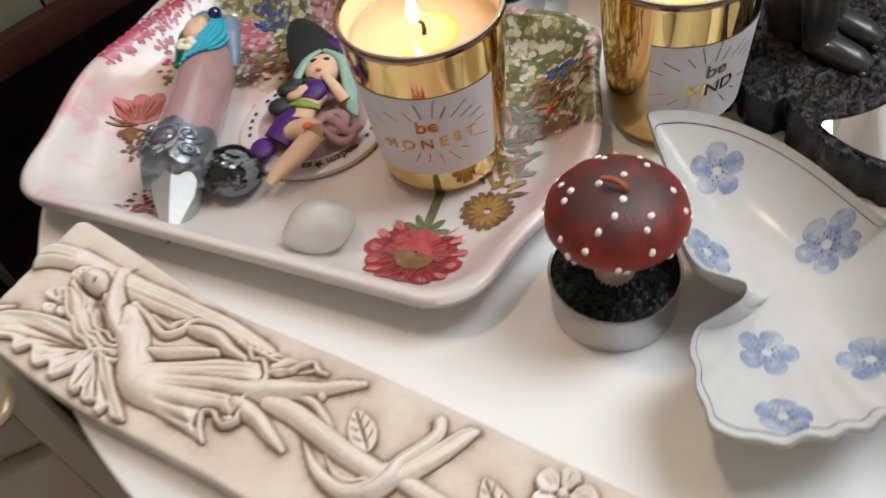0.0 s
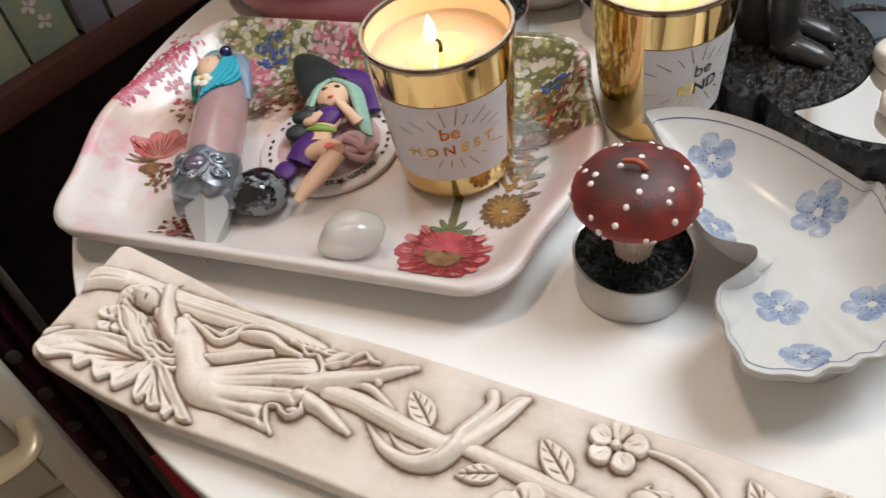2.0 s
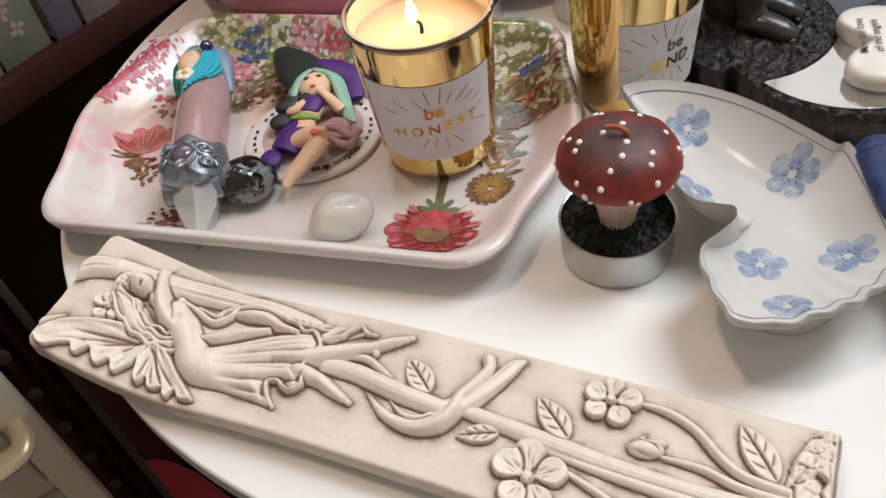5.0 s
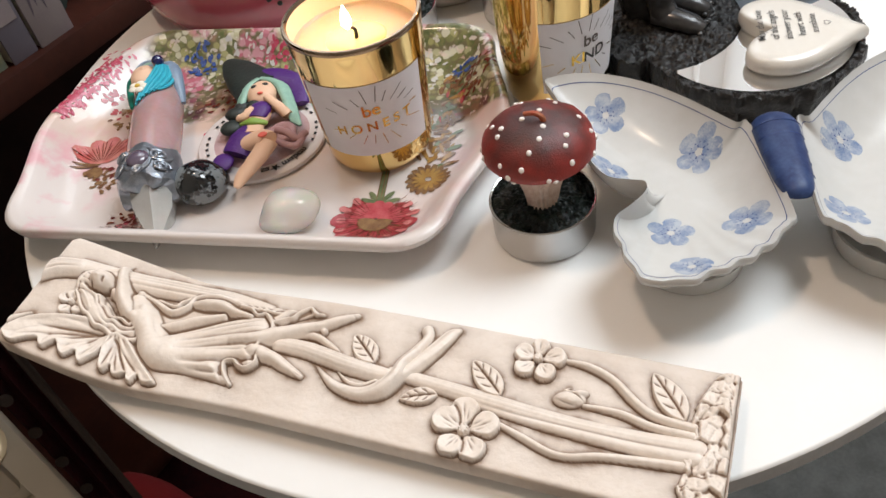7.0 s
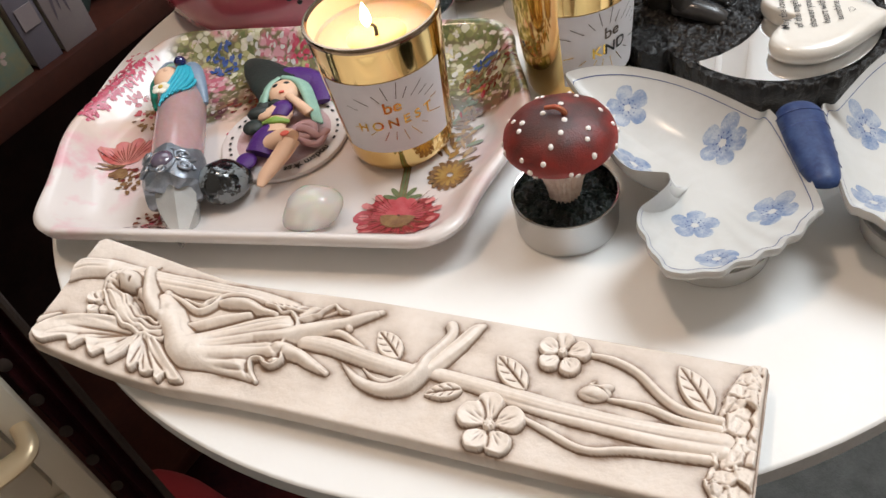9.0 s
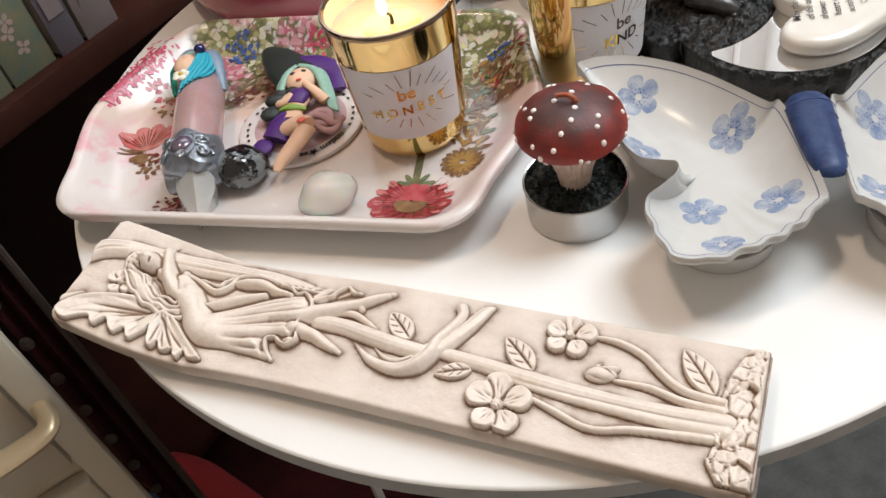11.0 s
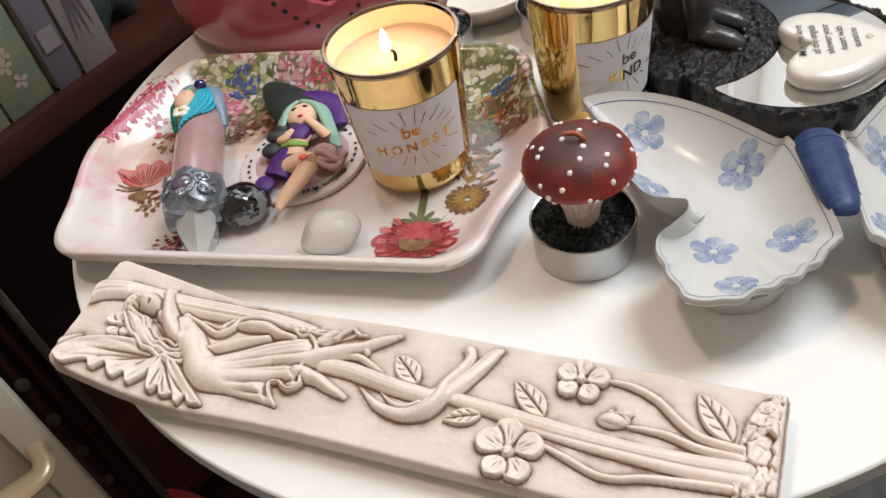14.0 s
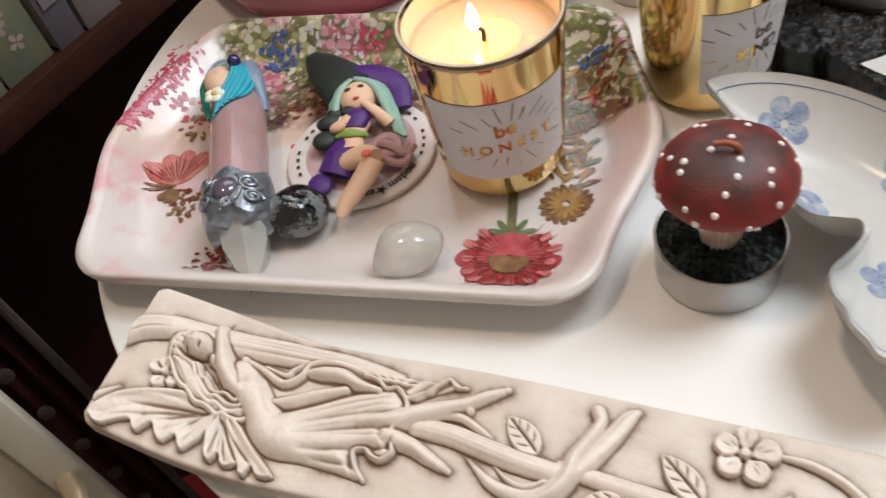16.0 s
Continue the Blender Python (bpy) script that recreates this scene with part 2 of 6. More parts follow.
# ---- mesh helpers ----
def smooth_mesh(name, bm, angle=40):
    me = bpy.data.meshes.new(name)
    bmesh.ops.recalc_face_normals(bm, faces=bm.faces)
    for f in bm.faces:
        f.smooth = True
    lim = radians(angle)
    for e in bm.edges:
        if len(e.link_faces) == 2 and e.calc_face_angle(0) > lim:
            e.smooth = False
    bm.to_mesh(me)
    bm.free()
    return me


def part(name, bm, material, parent=None, label="", angle=40):
    me = smooth_mesh(name, bm, angle)
    for m in (material if isinstance(material, (list, tuple)) else [material]):
        me.materials.append(M[m])
    ob = new(name, me)
    if parent is not None:
        ob.parent = parent
    if label:
        ob["label"] = label
    return ob


def thing(name, m, label, category, group=""):
    ob = new(name)
    ob.empty_display_size = 0.01
    ob.matrix_world = m
    return tagged(ob, label, category, group)


def ring_loft(bm, rings, close=True, cap0=True, cap1=True, mi=0):
    """Skin a list of rings of points."""
    vs = [[bm.verts.new(p) for p in r] for r in rings]
    n = len(vs[0])
    for a, b in zip(vs, vs[1:]):
        for i in range(n if close else n - 1):
            f = bm.faces.new((a[i], a[(i + 1) % n], b[(i + 1) % n], b[i]))
            f.material_index = mi
    for flag, r in ((cap0, vs[0]), (cap1, vs[-1])):
        if flag and close:
            c = bm.verts.new(sum((v.co for v in r), Vector()) / n)
            for i in range(n):
                f = bm.faces.new((r[i], r[(i + 1) % n], c))
                f.material_index = mi
    return vs


def lathe(bm, profile, n=48, centre=(0, 0), mi=0, cap0=True, cap1=True):
    rings = [[(centre[0] + r * math.cos(2 * math.pi * i / n), centre[1] + r * math.sin(2 * math.pi * i / n), z) for i in range(n)] for r, z in profile]
    return ring_loft(bm, rings, mi=mi, cap0=cap0, cap1=cap1)


def curve_points(pts, per=6, closed=False):
    """A smooth line through the points."""
    P = [Vector(p) for p in pts]
    n = len(P)
    out = []
    for i in range(n if closed else n - 1):
        g = (lambda k: P[k % n]) if closed else (lambda k: P[min(max(k, 0), n - 1)])
        a, b, c, d = g(i - 1), g(i), g(i + 1), g(i + 2)
        for k in range(per):
            t = k / per
            out.append(0.5 * (2 * b + (c - a) * t + (2 * a - 5 * b + 4 * c - d) * t * t + (3 * b - a - 3 * c + d) * t ** 3))
    if not closed:
        out.append(P[-1])
    return out


def tube(bm, pts, radii, n=10, per=5, flat=1.0, mi=0):
    """A rounded, tapered rope through the points; flat squeezes it towards z."""
    line = curve_points(pts, per)
    if not isinstance(radii, (list, tuple)):
        radii = [radii] * len(pts)
    rings = []
    up = Vector((0, 0, 1))
    for k, p in enumerate(line):
        x = k / (len(line) - 1) * (len(radii) - 1)
        i = min(int(x), len(radii) - 2) if len(radii) > 1 else 0
        r = radii[i] + (radii[min(i + 1, len(radii) - 1)] - radii[i]) * (x - i)
        d = (line[min(k + 1, len(line) - 1)] - line[max(k - 1, 0)])
        d = d.normalized() if d.length > 1e-9 else Vector((1, 0, 0))
        s = d.cross(up)
        s = s.normalized() if s.length > 1e-3 else Vector((1, 0, 0))
        u = s.cross(d)
        rings.append([p + s * (r * math.cos(2 * math.pi * j / n)) + u * (r * flat * math.sin(2 * math.pi * j / n)) for j in range(n)])
    ring_loft(bm, rings, mi=mi)


def ball(bm, c, r, seg=14, mi=0, turn=None):
    """An ellipsoid; r is one radius or three."""
    r = (r, r, r) if not isinstance(r, (list, tuple)) else r
    m = Matrix.Translation(c) @ (turn or Matrix()) @ Matrix.Diagonal((*r, 1))
    made = bmesh.ops.create_uvsphere(bm, u_segments=seg, v_segments=max(6, seg * 2 // 3), radius=1, matrix=m)
    for v in made["verts"]:
        for f in v.link_faces:
            f.material_index = mi


def block(bm, x0, y0, z0, x1, y1, z1, bevel=0.0, mi=0):
    made = bmesh.ops.create_cube(bm, size=1, matrix=Matrix.Translation(((x0 + x1) / 2, (y0 + y1) / 2, (z0 + z1) / 2)) @ Matrix.Diagonal((x1 - x0, y1 - y0, z1 - z0, 1)))
    es = {e for v in made["verts"] for e in v.link_edges}
    for v in made["verts"]:
        for f in v.link_faces:
            f.material_index = mi
    if bevel:
        bmesh.ops.bevel(bm, geom=list(es), offset=bevel, segments=2, affect="EDGES", profile=0.5)


def letters(text, size, align="CENTER", bold=0.0):
    """The built-in font as flat mesh points and faces, before bending."""
    c = bpy.data.curves.new("letters", "FONT")
    c.body, c.size, c.align_x, c.align_y, c.offset = text, size, align, "CENTER", bold
    ob = new("letters", c)
    me = ob.to_mesh()
    bm = bmesh.new()
    bm.from_mesh(me)
    ob.to_mesh_clear()
    bpy.data.objects.remove(ob)
    bpy.data.curves.remove(c)
    if max((len(f.verts) for f in bm.faces), default=0) > 4:
        bmesh.ops.triangulate(bm, faces=bm.faces)
    return bm
from mathutils.bvhtree import BVHTree

# ---- the room: unseen walls and ceiling, toned to shape the bounced light ----
FLOOR_Z = -0.50
X0, X1, Y0, Y1, TOP = -1.2, 0.76, -1.3, 1.25, 2.05


def structure(name, bm, material, label):
    return tagged(part(name, bm, material), label, kind="structure")


bm = bmesh.new()
block(bm, X0 - 0.1, Y0 - 0.1, FLOOR_Z - 0.08, X1 + 0.1, Y1 + 0.1, FLOOR_Z)
structure("floor", bm, "grey_carpet", "plain grey carpet floor")
# dark sheet added to stand in for the shade on the left floor
bm = bmesh.new()
block(bm, X0 + 0.02, -0.6, FLOOR_Z + 0.0002, -0.02, 1.0, FLOOR_Z + 0.004, 0.001)
tagged(part("rug", bm, "carpet"), "made-up dark maroon sheet that keeps the shaded left floor dark", "rug")
bm = bmesh.new()
block(bm, X0 - 0.1, Y0 - 0.1, TOP, X1 + 0.1, Y1 + 0.1, TOP + 0.08)
structure("ceiling", bm, "ceiling", "plain white ceiling")
bm = bmesh.new()
block(bm, X0 - 0.1, Y0, FLOOR_Z, X0, Y1, TOP)
structure("wall_west", bm, "wall", "plain warm white wall")
bm = bmesh.new()
block(bm, X0 - 0.1, Y0 - 0.1, FLOOR_Z, X1 + 0.1, Y0, TOP)
structure("wall_south", bm, "wall", "plain warm white wall")


def wall_with_window(name, along_x, a0, a1, fixed, w0, w1, z0, z1, window_name):
    """A wall 0.1 m thick with a real opening, and a framed pane in it."""
    bm = bmesh.new()
    for p0, p1, q0, q1 in ((a0, w0, FLOOR_Z, TOP), (w1, a1, FLOOR_Z, TOP), (w0, w1, FLOOR_Z, z0), (w0, w1, z1, TOP)):
        if along_x:
            block(bm, p0, fixed, q0, p1, fixed + 0.1, q1)
        else:
            block(bm, fixed, p0, q0, fixed + 0.1, p1, q1)
    structure(name, bm, "white_wall", "plain white wall with a window opening")
    win = tagged(new(window_name), "white framed window letting daylight in", "window", kind="structure")
    for k, (p0, p1, q0, q1) in enumerate(((w0, w1, z0, z0 + 0.05), (w0, w1, z1 - 0.05, z1), (w0, w0 + 0.05, z0 + 0.05, z1 - 0.05), (w1 - 0.05, w1, z0 + 0.05, z1 - 0.05))):
        bm = bmesh.new()
        if along_x:
            block(bm, p0, fixed + 0.03, q0, p1, fixed + 0.08, q1, 0.004)
        else:
            block(bm, fixed + 0.03, p0, q0, fixed + 0.08, p1, q1, 0.004)
        part("frame_bar", bm, "ceiling", win)


wall_with_window("wall_east", False, Y0, Y1, X1, -0.12, 0.56, 0.80, 1.80, "window_1")
wall_with_window("wall_north", True, X0, X1, Y1, -0.3, 0.7, 0.68, 1.62, "window_2")

# unseen fixture, added to house the assumed warm lamp
assumed_ceiling_light = tagged(new("assumed_ceiling_light"), "unseen round white ceiling light, assumed for the warm light", "lamp", kind="structure")
assumed_ceiling_light.matrix_world = pose(-0.45, 0.30, TOP)
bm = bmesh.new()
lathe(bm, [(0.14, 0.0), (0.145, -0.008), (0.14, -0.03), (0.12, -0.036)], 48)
part("lamp_housing", bm, "ceiling", assumed_ceiling_light)
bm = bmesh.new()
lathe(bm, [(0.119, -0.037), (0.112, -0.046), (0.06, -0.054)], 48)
part("diffuser", bm, "ceramic", assumed_ceiling_light, "cream glass diffuser")

# ---- the round table ----
TABLE = (0.017, 0.116)
TR = 0.233
table = thing("side_table", pose(*TABLE, FLOOR_Z), "small round white side table, its worn edge greyed for shade", "table")
top_z = TABLE_Z - FLOOR_Z
bm = bmesh.new()
lathe(bm, [(TR - 0.006, top_z - 0.010), (TR - 0.0012, top_z - 0.0095), (TR, top_z - 0.0085), (TR, top_z - 0.0012)], 160, cap0=True, cap1=False)
part("edge_band", bm, "edge", table, "white edge band with fine scratches, greyed for shade")
bm = bmesh.new()
lathe(bm, [(TR, top_z - 0.0012), (TR - 0.0004, top_z - 0.0004), (TR - 0.0012, top_z), (TR * 0.5, top_z)], 160, cap0=False)
part("tabletop", bm, "table", table)
for k in range(3):
    a = radians(-79 + 120 * k)
    bm = bmesh.new()
    tube(bm, [(0.186 * math.cos(a), 0.186 * math.sin(a), top_z - 0.011), (0.192 * math.cos(a), 0.192 * math.sin(a), 0.25), (0.198 * math.cos(a), 0.198 * math.sin(a), 0.004)], [0.0045, 0.0045, 0.0045], 14)
    part("leg", bm, "table", table, "thin white metal leg")

# ---- the flowered tray ----
TRAY_Z = 0.0065
tray_m = pose(-0.098, 0.098, TABLE_Z, 0, 0, -23.3)
tray = thing("serving_tray", tray_m, "white melamine tray printed with flowers, standing on the table", "tray")
TA, TB, TCR = 0.099, 0.0765, 0.022


def tray_outline(d, n=30):
    """The tray's outline, d metres inside its lip: straight ends, bowed sides."""
    pts = []
    a, b = TA - d, TB - d
    c = max(TCR - d * 0.35, 0.008)
    for sx, sy, a0 in ((1, -1, -90), (1, 1, 0), (-1, 1, 90), (-1, -1, 180)):
        for k in range(n // 2 + 1):
            t = radians(a0 + 90 * k / (n // 2))
            pts.append([sx * (a - c) + c * math.cos(t), sy * (b - c) + c * math.sin(t)])
    out = []
    for i, p in enumerate(pts):
        q = pts[(i + 1) % len(pts)]
        steps = max(1, int(math.dist(p, q) / 0.004))
        for k in range(steps):
            out.append([p[0] + (q[0] - p[0]) * k / steps, p[1] + (q[1] - p[1]) * k / steps])
    for p in out:
        w = max(0.0, 1 - abs(p[1]) / (b * 0.82))
        bow = 0.0145 * w * w * (3 - 2 * w)
        p[0] += math.copysign(bow * min(1, abs(p[0]) / a) ** 2, p[0])
    return out


T_IN = [(0.0, 0.0165), (0.0012, 0.0180), (0.0028, 0.0182), (0.0055, 0.0165), (0.009, 0.0125), (0.013, 0.0085), (0.017, 0.0058), (0.021, 0.0046), (0.026, 0.0043)]


def tray_height(u, v):
    """The height of the tray's upper face over a place on it."""
    hit = tray_skin.ray_cast(Vector((u, v, 0.2)), Vector((0, 0, -1)))
    return hit[0].z if hit[0] else T_IN[0][1]


bm = bmesh.new()
rings = [[(x, y, z) for x, y in tray_outline(d)] for d, z in ((0.030, 0.0), (0.022, 0.0003), (0.014, 0.004), (0.006, 0.0095), (0.0008, 0.0135))]
rings += [[(x, y, z) for x, y in tray_outline(d)] for d, z in T_IN]
rings += [[(x * s, y * s, T_IN[-1][1]) for x, y in tray_outline(0.026)] for s in (0.75, 0.4)]
ring_loft(bm, rings)
bm.normal_update()
tray_skin = BVHTree.FromBMesh(bm)
body = part("tray_body", bm, "porcelain", tray, angle=60)

# print of the tray: a massed flower border across the far half, pale pink clouds at the near corner; peach patches
# paint in warm candlelight
tm = bpy.data.materials.new("printed_tray_glaze")
tm.use_nodes = True
t = tm.node_tree
b = t.nodes["Principled BSDF"]
b.inputs["Roughness"].default_value = 0.28
b.inputs["Coat Weight"].default_value = 0.2


def node(kind, **props):
    n = t.nodes.new(kind)
    for k, v in props.items():
        n.inputs[k].default_value = v
    return n


def math_node(op, a, bb=None, clamp=False):
    n = t.nodes.new("ShaderNodeMath")
    n.operation, n.use_clamp = op, clamp
    for i, v in enumerate((a, bb)):
        if v is None:
            continue
        if isinstance(v, (int, float)):
            n.inputs[i].default_value = v
        else:
            t.links.new(v, n.inputs[i])
    return n.outputs[0]


def colour_mix(f, a, bb):
    n = t.nodes.new("ShaderNodeMix")
    n.data_type = "RGBA"
    for i, v in ((0, f), (6, a), (7, bb)):
        if isinstance(v, (int, float)):
            n.inputs[i].default_value = v
        elif isinstance(v, tuple):
            n.inputs[i].default_value = (*v, 1)
        else:
            t.links.new(v, n.inputs[i])
    return n.outputs[2]


co = t.nodes.new("ShaderNodeTexCoord").outputs["Object"]
sep = t.nodes.new("ShaderNodeSeparateXYZ")
t.links.new(co, sep.inputs[0])
px, py, pz = sep.outputs


def noise_at(scale, detail=3):
    n = node("ShaderNodeTexNoise", Scale=scale, Detail=detail)
    t.links.new(co, n.inputs["Vector"])
    return n.outputs[0]


def cells(scale):
    n = node("ShaderNodeTexVoronoi", Scale=scale)
    t.links.new(co, n.inputs["Vector"])
    return n.outputs["Distance"], n.outputs["Color"]


def step(v, lo, hi):
    n = node("ShaderNodeMapRange")
    n.inputs[1].default_value, n.inputs[2].default_value = lo, hi
    t.links.new(v, n.inputs[0])
    return n.outputs[0]


dist, tint = cells(260)
sep2 = t.nodes.new("ShaderNodeSeparateColor")
t.links.new(tint, sep2.inputs[0])
wide = noise_at(38)
# florets: white, cream green, rose and maroon clusters
green = colour_mix(step(noise_at(160), 0.4, 0.6), (0.09, 0.11, 0.035), (0.20, 0.20, 0.08))
white = colour_mix(step(sep2.outputs[1], 0.3, 0.7), (0.56, 0.54, 0.42), (0.34, 0.33, 0.14))
border = colour_mix(step(sep2.outputs[0], 0.42, 0.5), green, white)
rose = colour_mix(step(sep2.outputs[2], 0.3, 0.7), (0.46, 0.13, 0.18), (0.58, 0.33, 0.37))
border = colour_mix(step(wide, 0.55, 0.62), border, rose)
maroon = colour_mix(step(sep2.outputs[0], 0.35, 0.6), (0.10, 0.028, 0.035), (0.24, 0.13, 0.075))
low = node("ShaderNodeTexNoise", Scale=30.0, Detail=2.0)
shift = t.nodes.new("ShaderNodeVectorMath")
shift.inputs[1].default_value = (0.31, 0.17, 0.0)
t.links.new(co, shift.inputs[0])
t.links.new(shift.outputs[0], low.inputs["Vector"])
edge = math_node("ADD", py, math_node("MULTIPLY", math_node("SUBTRACT", low.outputs[0], 0.5), 0.05))
band = math_node("MULTIPLY", step(edge, 0.012, 0.016), math_node("SUBTRACT", 1.0, step(edge, 0.030, 0.038)))
border = colour_mix(math_node("MULTIPLY", band, step(noise_at(90), 0.42, 0.5)), border, maroon)
border = colour_mix(step(dist, 0.52, 0.75), border, (0.14, 0.12, 0.06))
mask = math_node("MULTIPLY", step(edge, 0.012, 0.017), step(math_node("ADD", px, math_node("MULTIPLY", wide, 0.02)), -0.080, -0.074))
mask = math_node("MULTIPLY", mask, step(pz, 0.0035, 0.0042))
mask = math_node("MULTIPLY", mask, math_node("SUBTRACT", 1.0, math_node("MULTIPLY", step(noise_at(300), 0.60, 0.64), 0.8)))
blush = math_node("MULTIPLY", step(math_node("MULTIPLY", px, -1.0), 0.055, 0.088), step(noise_at(60, 6), 0.46, 0.60))
blush = math_node("MULTIPLY", blush, math_node("SUBTRACT", 1.0, step(py, -0.02, 0.03)))
right_blush = math_node("MULTIPLY", step(px, 0.07, 0.10), step(noise_at(34), 0.42, 0.62))
# peach patches put the candles' warm light into the ground colour
candle_glow = math_node("MULTIPLY", step(noise_at(26, 2), 0.50, 0.60), step(py, -0.025, 0.01))
peach = colour_mix(math_node("MULTIPLY", candle_glow, 0.75), (0.66, 0.60, 0.57), (0.60, 0.40, 0.30))
ground = colour_mix(math_node("MULTIPLY", blush, 0.85), peach, (0.66, 0.34, 0.38))
ground = colour_mix(math_node("MULTIPLY", right_blush, 0.55), ground, (0.62, 0.36, 0.38))
t.links.new(colour_mix(mask, ground, border), b.inputs["Base Color"])
body.data.materials[0] = tm


def decal(name, outlines, material, parent, height, lift=0.00035, label=""):
    """Flat printed shapes that follow a curved surface; outlines are fans of points round their centres."""
    bm = bmesh.new()
    for k, pts in enumerate(outlines):
        if k:
            lift += 0.000002
        c = Vector((sum(p[0] for p in pts) / len(pts), sum(p[1] for p in pts) / len(pts)))
        rings = []
        for s in (1.0, 0.66, 0.33):
            rings.append([bm.verts.new((c.x + (x - c.x) * s, c.y + (y - c.y) * s, height(c.x + (x - c.x) * s, c.y + (y - c.y) * s) + lift)) for x, y in pts])
        n = len(pts)
        for a, bb in zip(rings, rings[1:]):
            for i in range(n):
                bm.faces.new((a[i], a[(i + 1) % n], bb[(i + 1) % n], bb[i]))
        cv = bm.verts.new((c.x, c.y, height(c.x, c.y) + lift))
        for i in range(n):
            bm.faces.new((rings[-1][i], rings[-1][(i + 1) % n], cv))
    return part(name, bm, material, parent, label)


def petal(cx, cy, angle, length, width, start=0.0, wave=0.0, n=14):
    """The outline of one petal that points away from (cx, cy)."""
    out = []
    ca, sa = math.cos(angle), math.sin(angle)
    for k in range(n):
        t_ = 2 * math.pi * k / n
        l = start + (length - start) * (0.5 - 0.5 * math.cos(t_))
        w = width * 0.5 * math.sin(t_) * (0.55 + 0.45 * (0.5 - 0.5 * math.cos(t_))) * (1 + wave * math.sin(5 * t_))
        out.append((cx + l * ca - w * sa, cy + l * sa + w * ca))
    return out


M["zinnia"] = mat("red_flower_print", (0.30, 0.018, 0.028), 0.3, second=(0.46, 0.07, 0.085), scale=220, amount=0.9)
M["zinnia_dark"] = mat("dark_flower_print", (0.15, 0.02, 0.03), 0.2, second=(0.22, 0.10, 0.05), scale=400, amount=0.8)
M["zinnia_pale"] = mat("pale_red_print", (0.38, 0.04, 0.055), 0.3, second=(0.50, 0.13, 0.14), scale=220, amount=0.8)
M["pink_wash"] = mat("pale_pink_print", (0.62, 0.24, 0.23), 0.3, second=(0.52, 0.12, 0.13), scale=260, amount=0.8)
M["leaf_print"] = mat("green_print", (0.10, 0.14, 0.07), 0.2, second=(0.20, 0.22, 0.12), scale=250, amount=0.8)
M["pink_print"] = mat("hot_pink_print", (0.44, 0.02, 0.07), 0.3, second=(0.56, 0.13, 0.19), scale=300, amount=0.8)
M["poppy_print"] = mat("poppy_print", (0.46, 0.09, 0.08), 0.3, second=(0.58, 0.26, 0.22), scale=120, amount=0.9)
M["brown_print"] = mat("brown_print", (0.15, 0.07, 0.04), 0.2, second=(0.28, 0.17, 0.08), scale=300, amount=0.9)
M["ochre_print"] = mat("ochre_print", (0.42, 0.25, 0.08), 0.2, second=(0.28, 0.13, 0.04), scale=200, amount=0.8)
M["blue_print"] = mat("dark_blue_print", (0.03, 0.06, 0.24), 0.2, second=(0.10, 0.16, 0.36), scale=300, amount=0.8)

rnd = random.Random(7)
tray_inv = tray_m.inverted()


def on_tray(x, y):
    p = tray_inv @ Vector((x, y, 0))
    return p.x, p.y


# the large red flower with its stem
zx, zy = on_tray(-0.0585, 0.0265)
za = math.atan2(*reversed(tuple(Vector(on_tray(-0.047, 0.062)) - Vector((zx, zy)))))
decal("flower_outer", [petal(zx, zy, za + radians(a), rnd.uniform(0.0175, 0.0205) * (1.0 if 80 < a < 280 else 0.86), 0.0105, 0.004, 0.08) for a in range(40, 325, 24)], "zinnia", tray, tray_height)
decal("flower_dark", [petal(zx, zy, za + radians(a), 0.0125, 0.0012, 0.004) for a in range(30, 335, 24)], "zinnia_dark", tray, tray_height, 0.0005)
decal("flower_inner", [petal(zx, zy, za + radians(a), 0.0115, 0.0075, 0.001, 0.08) for a in range(-84, 90, 28)], "zinnia_pale", tray, tray_height, 0.0007)
decal("flower_heart", [petal(zx, zy, za + radians(a), 0.0078, 0.0026, 0.0) for a in range(90, 271, 14)], "brown_print", tray, tray_height, 0.0009)
sx, sy = math.cos(za), math.sin(za)
decal("flower_stem", [[(zx + sx * 0.006 + sy * 0.0011, zy + sy * 0.006 - sx * 0.0011), (zx + sx * 0.020 + sy * 0.0016, zy + sy * 0.020 - sx * 0.0016), (zx + sx * 0.040 + sy * 0.0016, zy + sy * 0.040 - sx * 0.0016),
                       (zx + sx * 0.040 - sy * 0.0016, zy + sy * 0.040 + sx * 0.0016), (zx + sx * 0.020 - sy * 0.0016, zy + sy * 0.020 + sx * 0.0016), (zx + sx * 0.006 - sy * 0.0011, zy + sy * 0.006 + sx * 0.0011)]], "leaf_print", tray, tray_height, 0.0004)
decal("petal_blush", [petal(zx, zy, za + radians(a), rnd.uniform(0.0165, 0.0190), 0.0042, 0.0125, 0.1) for a in range(40, 325, 24)], "pink_wash", tray, tray_height, 0.0006)
decal("petal_veining", [petal(zx, zy, za + radians(a + rnd.uniform(-3, 3)), rnd.uniform(0.0145, 0.0195), 0.0004, 0.0055) for a in range(34, 330, 8)], "zinnia_dark", tray, tray_height, 0.0008)
decal("stem_veining", [petal(zx + math.cos(za) * 0.008 + o * math.sin(za), zy + math.sin(za) * 0.008 - o * math.cos(za), za, 0.032, 0.0006) for o in (-0.0015, 0.0003, 0.0015)], "brown_print", tray, tray_height, 0.0006)
decal("leaf_pair", [petal(zx + math.cos(za) * 0.010, zy + math.sin(za) * 0.010, za + radians(a), 0.009, 0.003) for a in (35, -38, 70, -75)], "leaf_print", tray, tray_height, 0.0005)
